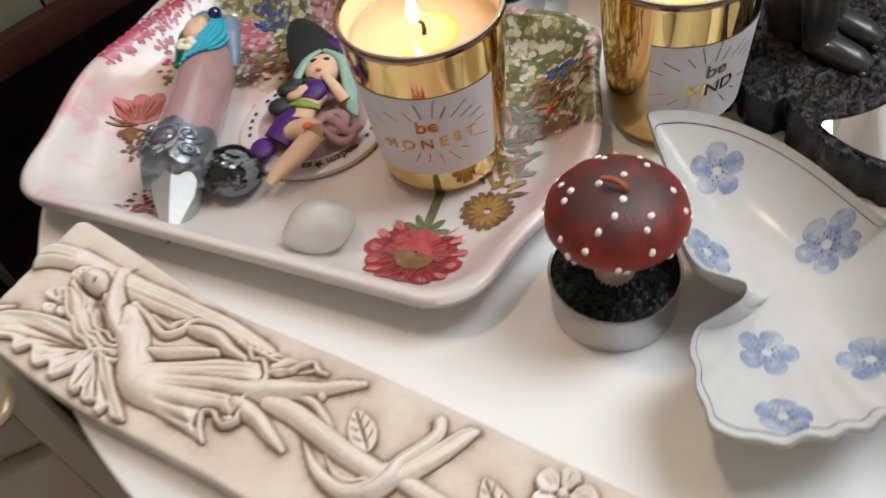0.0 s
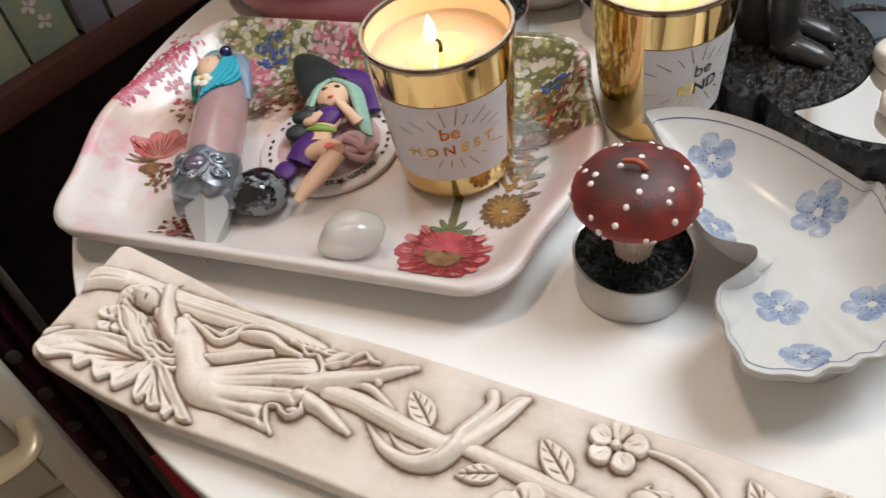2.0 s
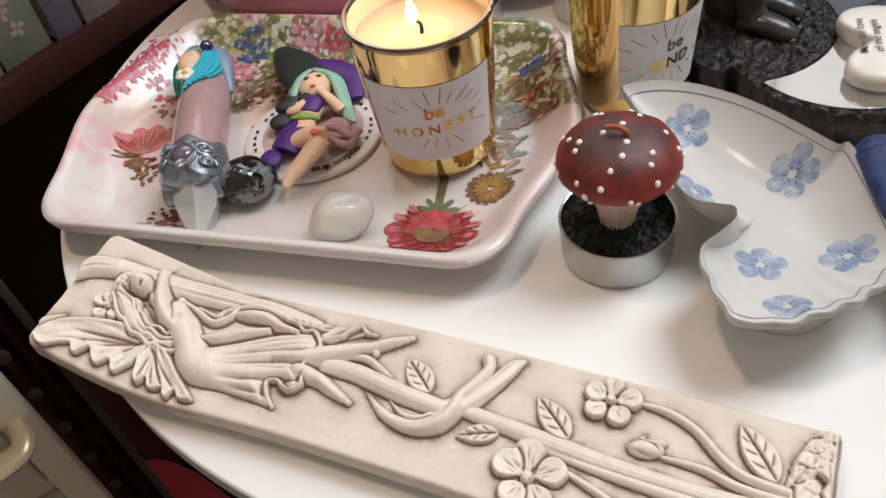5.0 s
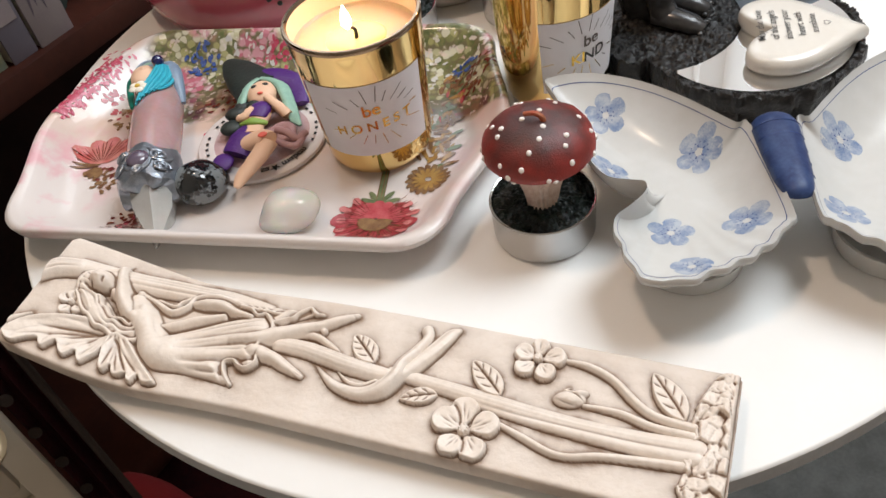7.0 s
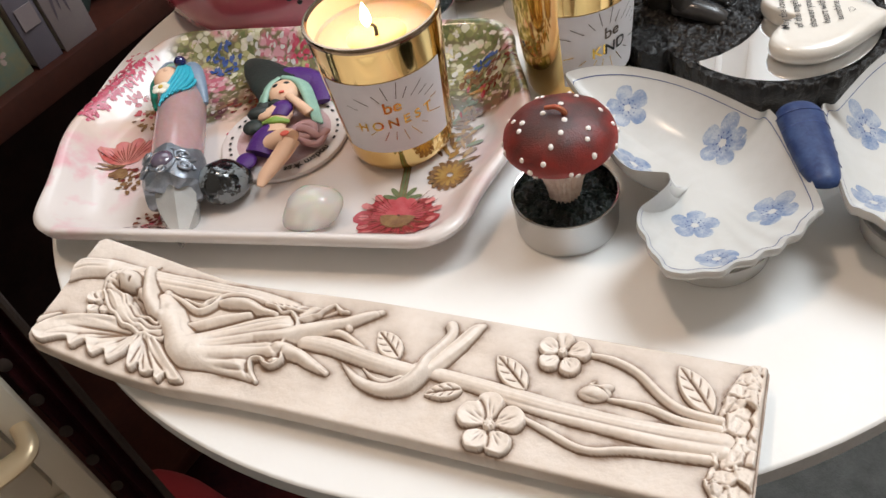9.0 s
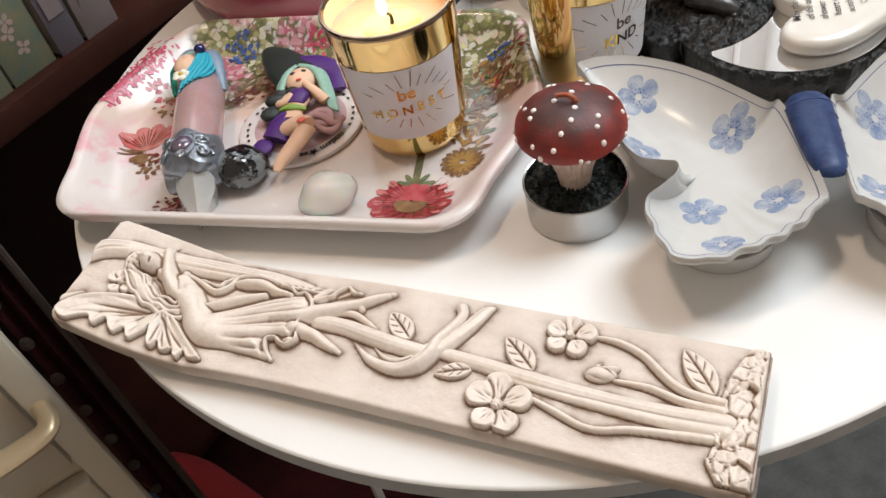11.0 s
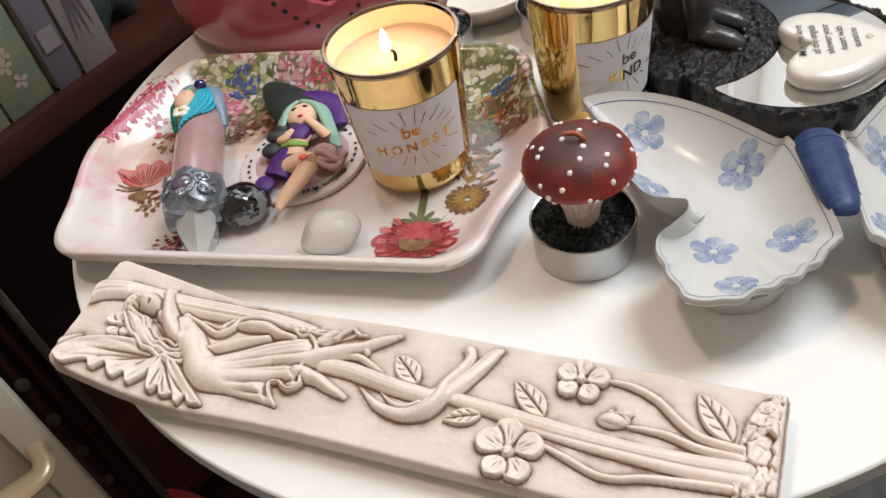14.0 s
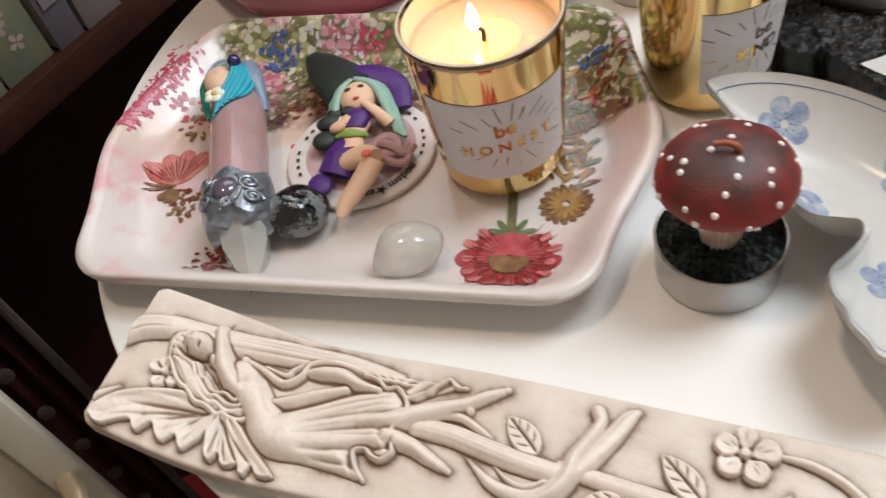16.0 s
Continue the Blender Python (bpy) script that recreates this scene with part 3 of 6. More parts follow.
# the round golden flower beside the stem, with curling leaves towards the rim
gx, gy = on_tray(-0.033, 0.043)
decal("gold_flower_rim", [petal(gx, gy, radians(a), 0.0100, 0.0036, 0.003, 0.3) for a in range(0, 360, 21)], "brown_print", tray, tray_height, 0.0004)
decal("gold_flower", [petal(gx, gy, radians(a), 0.0072, 0.0022, 0.0012, 0.2) for a in range(8, 368, 24)], "ochre_print", tray, tray_height, 0.0006)
for k in range(90):
    f = rnd.random()
    x, y = -0.030 + 0.022 * f + rnd.uniform(-0.006, 0.006), 0.050 + 0.055 * f + rnd.uniform(-0.006, 0.006)
    u, v = on_tray(x, y)
    decal("leaf_shape", [petal(u, v, rnd.uniform(0.2, 2.2), rnd.uniform(0.004, 0.009), rnd.uniform(0.0014, 0.0036), 0, 0.15)], rnd.choice(("brown_print", "ochre_print", "brown_print", "zinnia" if f > 0.5 else "ochre_print", "leaf_print")), tray, tray_height, 0.0003 + 0.000003 * k)
# the winged poppy at the side, the pink spray above it, and a small violet clump below
bx, by = on_tray(-0.178, 0.112)
decal("poppy", [petal(bx, by, radians(a), 0.021, 0.011, 0.001, 0.12) for a in (70, 98, 124, 150)], "poppy_print", tray, tray_height, 0.0004)
decal("poppy_heart", [petal(bx, by, radians(a), 0.012 + 0.001 * (a % 3), 0.0018, 0.0, 0.2) for a in (185, 200)] + [petal(bx, by, radians(a), 0.010, 0.005, 0.002, 0.2) for a in (240, 262, 285)], "brown_print", tray, tray_height, 0.0006)
decal("poppy_veining", [petal(bx, by, radians(a + rnd.uniform(-2, 2)), rnd.uniform(0.014, 0.021), 0.0005, 0.003) for a in range(66, 160, 7)], "zinnia_dark", tray, tray_height, 0.0006)
decal("poppy_blush", [petal(bx, by, radians(a), 0.0200, 0.006, 0.013, 0.15) for a in (72, 97, 122, 148)], "pink_wash", tray, tray_height, 0.0005)
spray = []
s0, s1 = on_tray(-0.196, 0.145), on_tray(-0.168, 0.185)
for k in range(280):
    f = rnd.random()
    wdt = 0.009 * (0.25 + f)
    u = s0[0] + (s1[0] - s0[0]) * f + rnd.uniform(-wdt, wdt) * 0.7
    v = s0[1] + (s1[1] - s0[1]) * f + rnd.uniform(-wdt, wdt) * 0.5
    spray.append(petal(u, v, rnd.uniform(0, 6.28), rnd.uniform(0.0016, 0.0036), rnd.uniform(0.0010, 0.0022), 0, 0.2, 8))
tagged(decal("pink_spray", spray, "pink_print", tray, tray_height, 0.0002), kind="stuff")
for nm, (x, y), mats, cnt, rad in (("dark_red_clump", (-0.158, 0.160), "zinnia_dark", 26, 0.011), ("violet_clump", (-0.163, 0.064), "zinnia_dark", 26, 0.009), ("olive_clump", (-0.166, 0.146), "brown_print", 24, 0.010),
                                   ("seed_clump", (-0.174, 0.099), "brown_print", 22, 0.007), ("seed_clump", (-0.176, 0.104), "zinnia_dark", 14, 0.007), ("red_clump", (-0.170, 0.155), "zinnia", 20, 0.008), ("violet_clump", (-0.158, 0.058), "zinnia_dark", 26, 0.009), ("violet_clump", (-0.160, 0.062), "pink_print", 14, 0.008), ("maroon_clump", (-0.112, 0.140), "zinnia_dark", 36, 0.013), ("blue_clump", (-0.128, 0.178), "blue_print", 34, 0.010), ("edge_clump", (0.002, 0.100), "zinnia_dark", 30, 0.009), ("blue_bud_clump", (0.0, 0.112), "blue_print", 12, 0.005), ("blush_clump", (-0.120, 0.112), "pink_print", 20, 0.010), ("white_floret_clump", (-0.105, 0.165), "porcelain", 40, 0.016), ("white_floret_clump", (-0.02, 0.120), "porcelain", 34, 0.014), ("rose_clump", (-0.088, 0.160), "pink_print", 24, 0.009)):
    u0, v0 = on_tray(x, y)
    shapes = []
    for k in range(cnt):
        a, r = rnd.uniform(0, 6.28), rad * math.sqrt(rnd.random())
        shapes.append(petal(u0 + r * math.cos(a), v0 + r * math.sin(a), rnd.uniform(0, 6.28), rnd.uniform(0.0022, 0.0042), rnd.uniform(0.0016, 0.003), 0, 0.2, 8))
    tagged(decal(nm, shapes, mats, tray, tray_height, rnd.uniform(0.0002, 0.0005)), kind="stuff")
decal("thin_branch", [petal(*on_tray(-0.130, 0.105), radians(45), 0.030, 0.0016), petal(*on_tray(-0.112, 0.115), radians(0), 0.012, 0.001)], "brown_print", tray, tray_height, 0.0005)


# ---- gold candles ----
def candle(m, words, gap, label_from, label_to, text_at, text_size, label, lit_stops):
    root = thing("scented_candle", m, label, "candle", "gold candles")
    RB, RT, HH = 0.0232, 0.0278, 0.066

    def rad(z):
        if z < 0.006:
            return RB - 0.004 * (1 - z / 0.006) ** 2
        return RB + (RT - RB) * (z - 0.006) / (HH - 0.006)
    bm = bmesh.new()
    prof = [(0.0, 0.0), (RB - 0.006, 0.0)] + [(rad(z), z) for z in (0.0004, 0.0012, 0.003, 0.006, 0.02, 0.035, 0.05, 0.062)] + [(RT, HH - 0.0022)]
    lathe(bm, prof, 72, cap0=False, cap1=False)
    part("glass_jar", bm, "gold", root, "mirror gold glass jar", 50)
    bm = bmesh.new()
    lathe(bm, [(RT, HH - 0.0022), (RT + 0.0003, HH - 0.0008), (RT - 0.0002, HH + 0.0002), (RT - 0.0012, HH + 0.0002), (RT - 0.0019, HH - 0.0010)], 72, cap0=False, cap1=False)
    part("rim", bm, "dark_rim", root, "rolled gilt rim with a dark reflection in its colour")
    bm = bmesh.new()
    lathe(bm, [(RT - 0.0019, HH - 0.0010), (rad(0.05) - 0.0016, 0.0500)], 72, cap0=False, cap1=False)
    part("inner_wall", bm, "gold_inner", root, "inner wall, tinted peach for the flame's glow")
    bm = bmesh.new()
    lathe(bm, [(rad(0.056) - 0.0018, 0.046), (rad(0.056) - 0.0018, 0.0568), (rad(0.056) - 0.0028, 0.0558), (0.017, 0.0552), (0.0125, 0.0550)], 64, cap0=True, cap1=False)
    part("wax", bm, "wax", root, "cream wax")
    bm = bmesh.new()
    lathe(bm, [(0.0125, 0.0550), (0.011, 0.0547), (0.004, 0.0548)], 48, cap0=False)
    part("melt_pool", bm, "melt", root, "yellow molten wax")
    bm = bmesh.new()
    tube(bm, [(0, 0, 0.054), (0.0004, 0, 0.0568), (0.0002, 0, 0.0588), (-0.0012, 0.0004, 0.0598), (-0.0026, 0.0006, 0.0596)], [0.0008, 0.0008, 0.0007, 0.0006, 0.0004], 8)
    part("wick", bm, "soot", root)
    bm = bmesh.new()
    lathe(bm, [(0.0002, 0.0), (0.0014, 0.0013), (0.0021, 0.0028), (0.0020, 0.0048), (0.0013, 0.0075), (0.0005, 0.0096), (0.0001, 0.0107)], 16, cap0=True, cap1=True)
    bmesh.ops.translate(bm, verts=bm.verts, vec=(-0.0024, 0.0004, 0.0592))
    part("flame", bm, "flame", root, "burning yellow flame")
    # paper label bent round the jar
    z0, z1 = 0.0135, 0.0495

    def bend(x, y, lift):
        zz = text_at[1] + y
        r = rad(zz) + lift
        a = radians(text_at[0]) + x / rad(0.03)
        return (r * math.cos(a), r * math.sin(a), zz)
    bm = bmesh.new()
    n, k = 40, 6
    grid = [[bm.verts.new(((rad(z0 + (z1 - z0) * j / k) + 0.00025) * math.cos(radians(label_from + (label_to - label_from) * i / n)), (rad(z0 + (z1 - z0) * j / k) + 0.00025) * math.sin(radians(label_from + (label_to - label_from) * i / n)), z0 + (z1 - z0) * j / k)) for i in range(n + 1)] for j in range(k + 1)]
    for j in range(k):
        for i in range(n):
            bm.faces.new((grid[j][i], grid[j][i + 1], grid[j + 1][i + 1], grid[j + 1][i]))
    lab = part("label", bm, "paper", root, "white paper label with gold lettering and rays")
    for word, dx, dy, size, ms in words:
        bm = letters(word, size, bold=0.00012)
        for v in bm.verts:
            v.co = bend(v.co.x + dx, v.co.y + dy + 0.12 * v.co.x, 0.0005)
        part("lettering", bm, ms, lab)
    for ang, r0, r1 in gap:
        bm = bmesh.new()
        c, s = math.cos(radians(ang)), math.sin(radians(ang))
        vs = []
        for q in range(5):
            r = r0 + (r1 - r0) * q / 4
            vs.append([bm.verts.new(bend(r * c * 1.25 - s * w, r * s + c * w, 0.00045)) for w in (-0.00016, 0.00016)])
        for a, b_ in zip(vs, vs[1:]):
            bm.faces.new((a[0], a[1], b_[1], b_[0]))
        part("ray_line", bm, "foil" if ang > 190 or ang < 20 else "ink", lab)
    return root


RAYS = [(a, r0, r1) for a, r0, r1 in ((8, 0.0125, 0.0155), (24, 0.0115, 0.016), (38, 0.0105, 0.015), (52, 0.0095, 0.0165), (68, 0.0085, 0.0135), (82, 0.0085, 0.016), (100, 0.0085, 0.0155), (118, 0.0085, 0.013), (140, 0.010, 0.0155), (160, 0.0125, 0.0165),
                                      (200, 0.012, 0.016), (222, 0.010, 0.0135), (245, 0.0085, 0.0135), (262, 0.008, 0.0125), (280, 0.008, 0.014), (298, 0.0085, 0.015), (318, 0.0105, 0.0135), (338, 0.0115, 0.0175))]
candle(pose(-0.0475, 0.0745, TRAY_Z), [("be", -0.0008, 0.0045, 0.0078, "foil"), ("H O N E S T", -0.0008, -0.0035, 0.0061, "foil")], RAYS, -155, -38, (-92, 0.0325), 0.0066, "lit candle in a mirror gold glass with a white label", 0)
candle(pose(0.0385, 0.0905, TABLE_Z), [("be", 0.0025, 0.0042, 0.0076, "ink"), ("KI", -0.0035, -0.004, 0.0072, "foil"), ("ND", 0.0045, -0.0035, 0.0072, "black_ink")], RAYS, -120, -2, (-76, 0.0335), 0.007, "lit candle in a mirror gold glass with a white label", 0)


# ---- toadstool candles ----
def toadstool(m, label, turn=0.0):
    root = thing("toadstool_candle", m, label, "candle", "toadstool candles")
    bm = bmesh.new()
    R = 0.0202
    lathe(bm, [(0, 0.0003), (R - 0.002, 0.0), (R - 0.0006, 0.0006), (R - 0.0003, 0.002), (R, 0.0160), (R + 0.0003, 0.0165), (R, 0.0169), (R - 0.0006, 0.0166), (R - 0.0007, 0.012)], 72, cap0=False, cap1=False)
    part("tealight_cup", bm, "tin", root, "thin aluminium cup")
    bm = bmesh.new()
    rings = []
    n = 56
    n = 150
    for j in range(34):
        r = (R - 0.0008) * (1 - j / 34)
        row = []
        for i in range(n):
            x, y = r * math.cos(2 * math.pi * i / n), r * math.sin(2 * math.pi * i / n)
            tuft = 1 - 2 * abs(noise.noise(Vector((x * 430, y * 430, turn)))) + 0.5 * (1 - 2 * abs(noise.noise(Vector((x * 1000, y * 1000, turn + 3)))))
            row.append((x, y, 0.0130 + 0.0016 * noise.noise(Vector((x * 190, y * 190, turn))) + 0.0013 * tuft + 0.0022 * (1 - r / R)))
        rings.append(row)
    ring_loft(bm, rings, cap0=False)
    part("turf", bm, "turf", root, "dark green-black wax turf")
    bm = bmesh.new()
    n = 44
    rings = []
    for r, z in ((0.0052, 0.0125), (0.0053, 0.0165), (0.0062, 0.022), (0.0078, 0.028), (0.0102, 0.0350), (0.0130, 0.0398)):
        rings.append([(r * (1 + 0.16 * (i % 2)) * math.cos(2 * math.pi * i / n), r * (1 + 0.16 * (i % 2)) * math.sin(2 * math.pi * i / n), z) for i in range(n)])
    ring_loft(bm, rings)
    part("stalk", bm, "stalk", root, "pinkish ribbed stalk", 70)
    prof = [(0.011, 0.0412), (0.017, 0.0398), (0.0196, 0.0401), (0.0205, 0.0414), (0.0204, 0.0434), (0.0196, 0.0460), (0.0174, 0.0490), (0.0142, 0.0514), (0.0102, 0.0531), (0.0060, 0.0541), (0.002, 0.0545)]
    bm = bmesh.new()
    lathe(bm, prof, 56)
    for v in bm.verts:
        v.co += v.co.normalized() * 0.0006 * noise.noise(v.co * 160)
    cap = part("cap", bm, "cap", root, "dark red cap with scorched crown")

    def at(f):
        x = f * (len(prof) - 3) + 2
        i = min(int(x), len(prof) - 2)
        (r0, z0), (r1, z1) = prof[i], prof[i + 1]
        return r0 + (r1 - r0) * (x - i), z0 + (z1 - z0) * (x - i), math.atan2(r0 - r1, z1 - z0)
    r_ = random.Random(11)
    for f, count, off in ((0.03, 10, 0), (0.20, 9, 15), (0.38, 8, 4), (0.55, 7, 25), (0.72, 5, 8), (0.88, 3, 30)):
        for q in range(count):
            a = radians(360 * q / count + off + turn + r_.uniform(-15, 15))
            r, z, tilt = at(min(0.97, max(0.0, f + r_.uniform(-0.06, 0.06))))
            bm = bmesh.new()
            ball(bm, (0, 0, 0), (r_.uniform(0.0010, 0.0013), r_.uniform(0.0009, 0.0012), 0.0006), 8)
            ob = part("dot", bm, "dot", cap)
            ob.matrix_basis = Matrix.Translation((r * math.cos(a), r * math.sin(a), z)) @ Matrix.Rotation(a, 4, "Z") @ Matrix.Rotation(math.pi / 2 - tilt, 4, "Y")
    bm = bmesh.new()
    tube(bm, [(0.0015, -0.002, 0.0530), (0.0018, -0.0026, 0.0545), (0.001, -0.0024, 0.0562), (-0.001, -0.0012, 0.0572), (-0.0042, 0.0005, 0.0566)], [0.0011, 0.0011, 0.001, 0.0009, 0.0008], 8)
    part("wick", bm, "red_wick", root, "red waxed wick bent over")
    return root


toadstool(pose(0.0055, 0.0030, TABLE_Z), "red white-spotted toadstool candle in a tealight cup", 20)
toadstool(pose(-0.022, 0.169, TABLE_Z), "red toadstool tealight standing behind the tray", 75)
toadstool(pose(0.042, 0.163, TABLE_Z), "red toadstool tealight standing behind a gold candle", 140)

# ---- the butterfly dish ----
DZ = 0.030
dish = thing("butterfly_dish", pose(0, 0, TABLE_Z), "white porcelain butterfly dish painted with blue flowers", "dish")
A0 = Vector((0.0825, -0.0460))
A1 = Vector((0.0945, 0.0005))
AX = (A1 - A0).normalized()
AN = Vector((-AX.y, AX.x))
WING = [(85.5, -0.6), (81.5, 3), (76.3, 13.6), (69, 27.6), (60, 40.5), (48.4, 51.4), (37, 57.1), (28, 58.4), (24.3, 57), (24.6, 50), (25.5, 37), (26.4, 25), (25, 11), (25.2, 0), (28, -8.2), (34.8, -12.6), (38.8, -15.2), (37, -20), (30, -24.5), (24.2, -27.4),
        (21.4, -31), (19.9, -36), (20.4, -41), (19.4, -46), (20.6, -52), (21, -57), (26, -60.5), (31, -61.5), (36.7, -63.4), (42, -61.4), (47.6, -62.2), (52, -60.2), (57, -60.6), (61, -57.6), (65.5, -57.2), (70, -53), (74.4, -50.6), (78.5, -44.5)]


def mirrored(p, side):
    q = Vector(p) - A0
    return A0 + AX * q.dot(AX) + AN * (q.dot(AN) * side)


WC = Vector((0.055, -0.004))


def dish_depth(s):
    return 0.0120 + (DZ - TABLE_Z - 0.0120) * max(0.0, (s - 0.25) / 0.75) ** 1.9


wing_line = [Vector((p.x / 1000, p.y / 1000)) for p in curve_points([(x, y, 0) for x, y in WING], 4, True)]
soft_line = wing_line
for _ in range(9):
    soft_line = [(soft_line[i - 1] + soft_line[i] * 2 + soft_line[(i + 1) % len(soft_line)]) / 4 for i in range(len(soft_line))]


def wing_ring(s, side):
    """The outline drawn in towards the wing's middle, its scallops fading."""
    k = min(1.0, s) ** 2.6
    return [mirrored(WC + ((b_ * (1 - k) + w * k) - WC) * s, side) for w, b_ in zip(wing_line, soft_line)]


for side, label in ((1, ""), (-1, "")):
    bm = bmesh.new()
    rings = []
    for s, dz, out in ((0.35, 0, 0.0045), (0.6, 0, 0.0045), (0.8, 0, 0.0042), (0.92, 0, 0.0038), (1.0, 0, 0.0032)):
        rings.append([(p.x, p.y, dish_depth(s) - out + dz) for p in wing_ring(s, side)])
    rings.append([(p.x, p.y, dish_depth(1.0) - 0.0004) for p in wing_ring(1.022, side)])
    rings.append([(p.x, p.y, dish_depth(1.0) + 0.0008) for p in wing_ring(1.008, side)])
    for s in (0.985, 0.95, 0.9, 0.83, 0.74, 0.64, 0.53, 0.42, 0.3, 0.15):
        rings.append([(p.x, p.y, dish_depth(s)) for p in wing_ring(s, side)])
    ring_loft(bm, rings)
    bm.normal_update()
    skin = BVHTree.FromBMesh(bm)

    def glaze_height(x, y):
        hit = skin.ray_cast(Vector((x, y, 0.2)), Vector((0, 0, -1)))
        return hit[0].z if hit[0] else DZ
    wing = part("wing", bm, "porcelain", dish, angle=70)
    # blue line just inside the rim
    bm = bmesh.new()
    rr = []
    for s in (0.947, 0.953):
        rr.append([(p.x, p.y, dish_depth(s) + 0.00016) for p in wing_ring(s, side)])
    ring_loft(bm, rr, cap0=False, cap1=False)
    part("rim_line", bm, "dark_blue", wing, "thin blue painted line")
    for fx, fy, rr_, tilt in ((0.0435, 0.0385, 0.0088, 10), (0.0690, 0.0055, 0.0088, 40), (0.0435, -0.0285, 0.0088, 62), (0.0680, -0.0360, 0.0085, 20), (0.0335, 0.0050, 0.0080, 30), (0.040, -0.0530, 0.0072, 0)):
        c = mirrored((fx, fy), side)
        fl = decal("painted_flower", [petal(c.x, c.y, radians(72 * q + tilt), rr_ * 0.98, 0.0084, 0.0012, 0.05) for q in range(5)], "pale_blue", wing, glaze_height, 0.00005, "pale blue painted flower")
        decal("flower_eye", [petal(c.x, c.y, radians(72 * q + 36 + tilt), 0.0026, 0.0006, 0.0012, 0, 6) for q in range(5)] + [petal(c.x, c.y, radians(30 * q), 0.0036, 0.0005, 0.0029, 0, 6) for q in range(12)], "dark_blue", fl, glaze_height, 0.00012)
    fc = mirrored((0.0500, -0.0300), side)
    bm = bmesh.new()
    lathe(bm, [(0.0175, 0.0), (0.0192, 0.0004), (0.0197, 0.0012), (0.0210, 0.0095), (0.0200, 0.0095)], 48, (fc.x, fc.y), cap0=False, cap1=False)
    lathe(bm, [(0.0200, 0.0095), (0.0175, 0.0)], 48, (fc.x, fc.y), cap0=False, cap1=False)
    part("foot", bm, "porcelain", dish)
bm = bmesh.new()
line = [A0 + AX * (f * (A1 - A0).length) for f in (0.15, 0.18, 0.34, 0.6, 0.86, 0.96, 1.0)]
tube(bm, [(p.x, p.y, z) for p, z in zip(line, (0.0262, 0.0274, 0.0274, 0.0275, 0.0277, 0.0268, 0.0252))], [0.0036, 0.0052, 0.0068, 0.0078, 0.0084, 0.0078, 0.0046], 24, 6, 0.66)
bodyob = part("butterfly_body", bm, "blue", dish, "cobalt blue ridged body")
for f in (0.30, 0.44, 0.58, 0.72, 0.86):
    p = A0 + AX * (f * (A1 - A0).length)
    r = 0.00605 + 0.0034 * f
    zc = 0.0262 + 0.0013 * f
    bm = bmesh.new()
    tube(bm, [(p.x + AN.x * r * math.cos(a) * 1.0, p.y + AN.y * r * math.cos(a) * 1.0, zc + r * 0.67 * math.sin(a)) for a in [radians(q) for q in range(10, 171, 20)]], 0.00016, 6, 2)
    part("body_band", bm, "dark_blue", bodyob)

# ---- the cream fairy plaque ----
PO = Vector((0.0165, -0.130, 0))
PD = Vector((-0.85, 0.527, 0)).normalized()
PW = Vector((0.527, 0.85, 0)).normalized()
plaque = thing("incense_plaque", pose(0, 0, TABLE_Z), "long cream resin plaque with an upturned end, carved in relief", "ornament")


def bent(s):
    """The height of the plate's face, s metres along it: flat, then curving up at the far end."""
    return 0.0105 + 0.0105 * np.clip((s - 0.193) / 0.057, 0, 1.2) ** 1.25


def onp(s, w, h=0.0):
    """A place on the plaque: millimetres along it from the flower end, across it, and up from its face."""
    s, w, h = s / 1000, w / 1000, h / 1000
    return tuple(PO + PD * s + PW * w + Vector((0, 0, float(bent(s)) + h)))


def front(s):
    return -4.3 - 3.0 * math.exp(-((s - 215) / 38) ** 2)


def back(s):
    return 45.9 - 2.6 * math.exp(-((s - 188) / 36) ** 2)


rings = []
for k in range(254):
    s = 253.0 * k / 253
    a, b_ = front(s), back(s)
    e = 1.8 * max(0, 1 - min(s, 253 - s) / 2.5) ** 2
    a, b_ = a + e, b_ - e
    n_ = 72
    slant = [(s + 1.6 * (q / n_ - 0.3) * max(0, s - 200) / 53) for q in range(n_ + 1)]
    rings.append([onp(slant[0], a, -6.6), onp(slant[0], a - 0.3, -6.0), onp(slant[0], a - 0.3, -1.0), onp(slant[0], a + 0.1, -0.3), onp(slant[0], a + 0.8, 0.0)] + [onp(slant[q], a + 0.8 + (b_ - a - 1.6) * q / n_, 0.16 * noise.noise(Vector((s * 0.12, q * 0.2, 3))) + 0.05 * noise.noise(Vector((s * 0.6, q * 0.5, 8)))) for q in range(1, n_)] + [onp(slant[-1], b_ - 0.8, 0.0), onp(slant[-1], b_ - 0.1, -0.3), onp(slant[-1], b_ + 0.3, -1.0), onp(slant[-1], b_ + 0.3, -6.0), onp(slant[-1], b_, -6.6)])
bm = bmesh.new()
ring_loft(bm, rings)
plate_ob = part("plate", bm, "cream", plaque, "cream plate with brown antiquing", 50)
bm = bmesh.new()
block(bm, 0, 0, 0, 1, 1, 1)
for v in bm.verts:
    s, w = 10 + v.co.x * 165, 3 + v.co.y * 36
    v.co = PO + PD * s / 1000 + PW * w / 1000 + Vector((0, 0, 0.0 if v.co.z < 0.5 else 0.0045))
part("underside", bm, "cream", plaque)

carved_feet = []


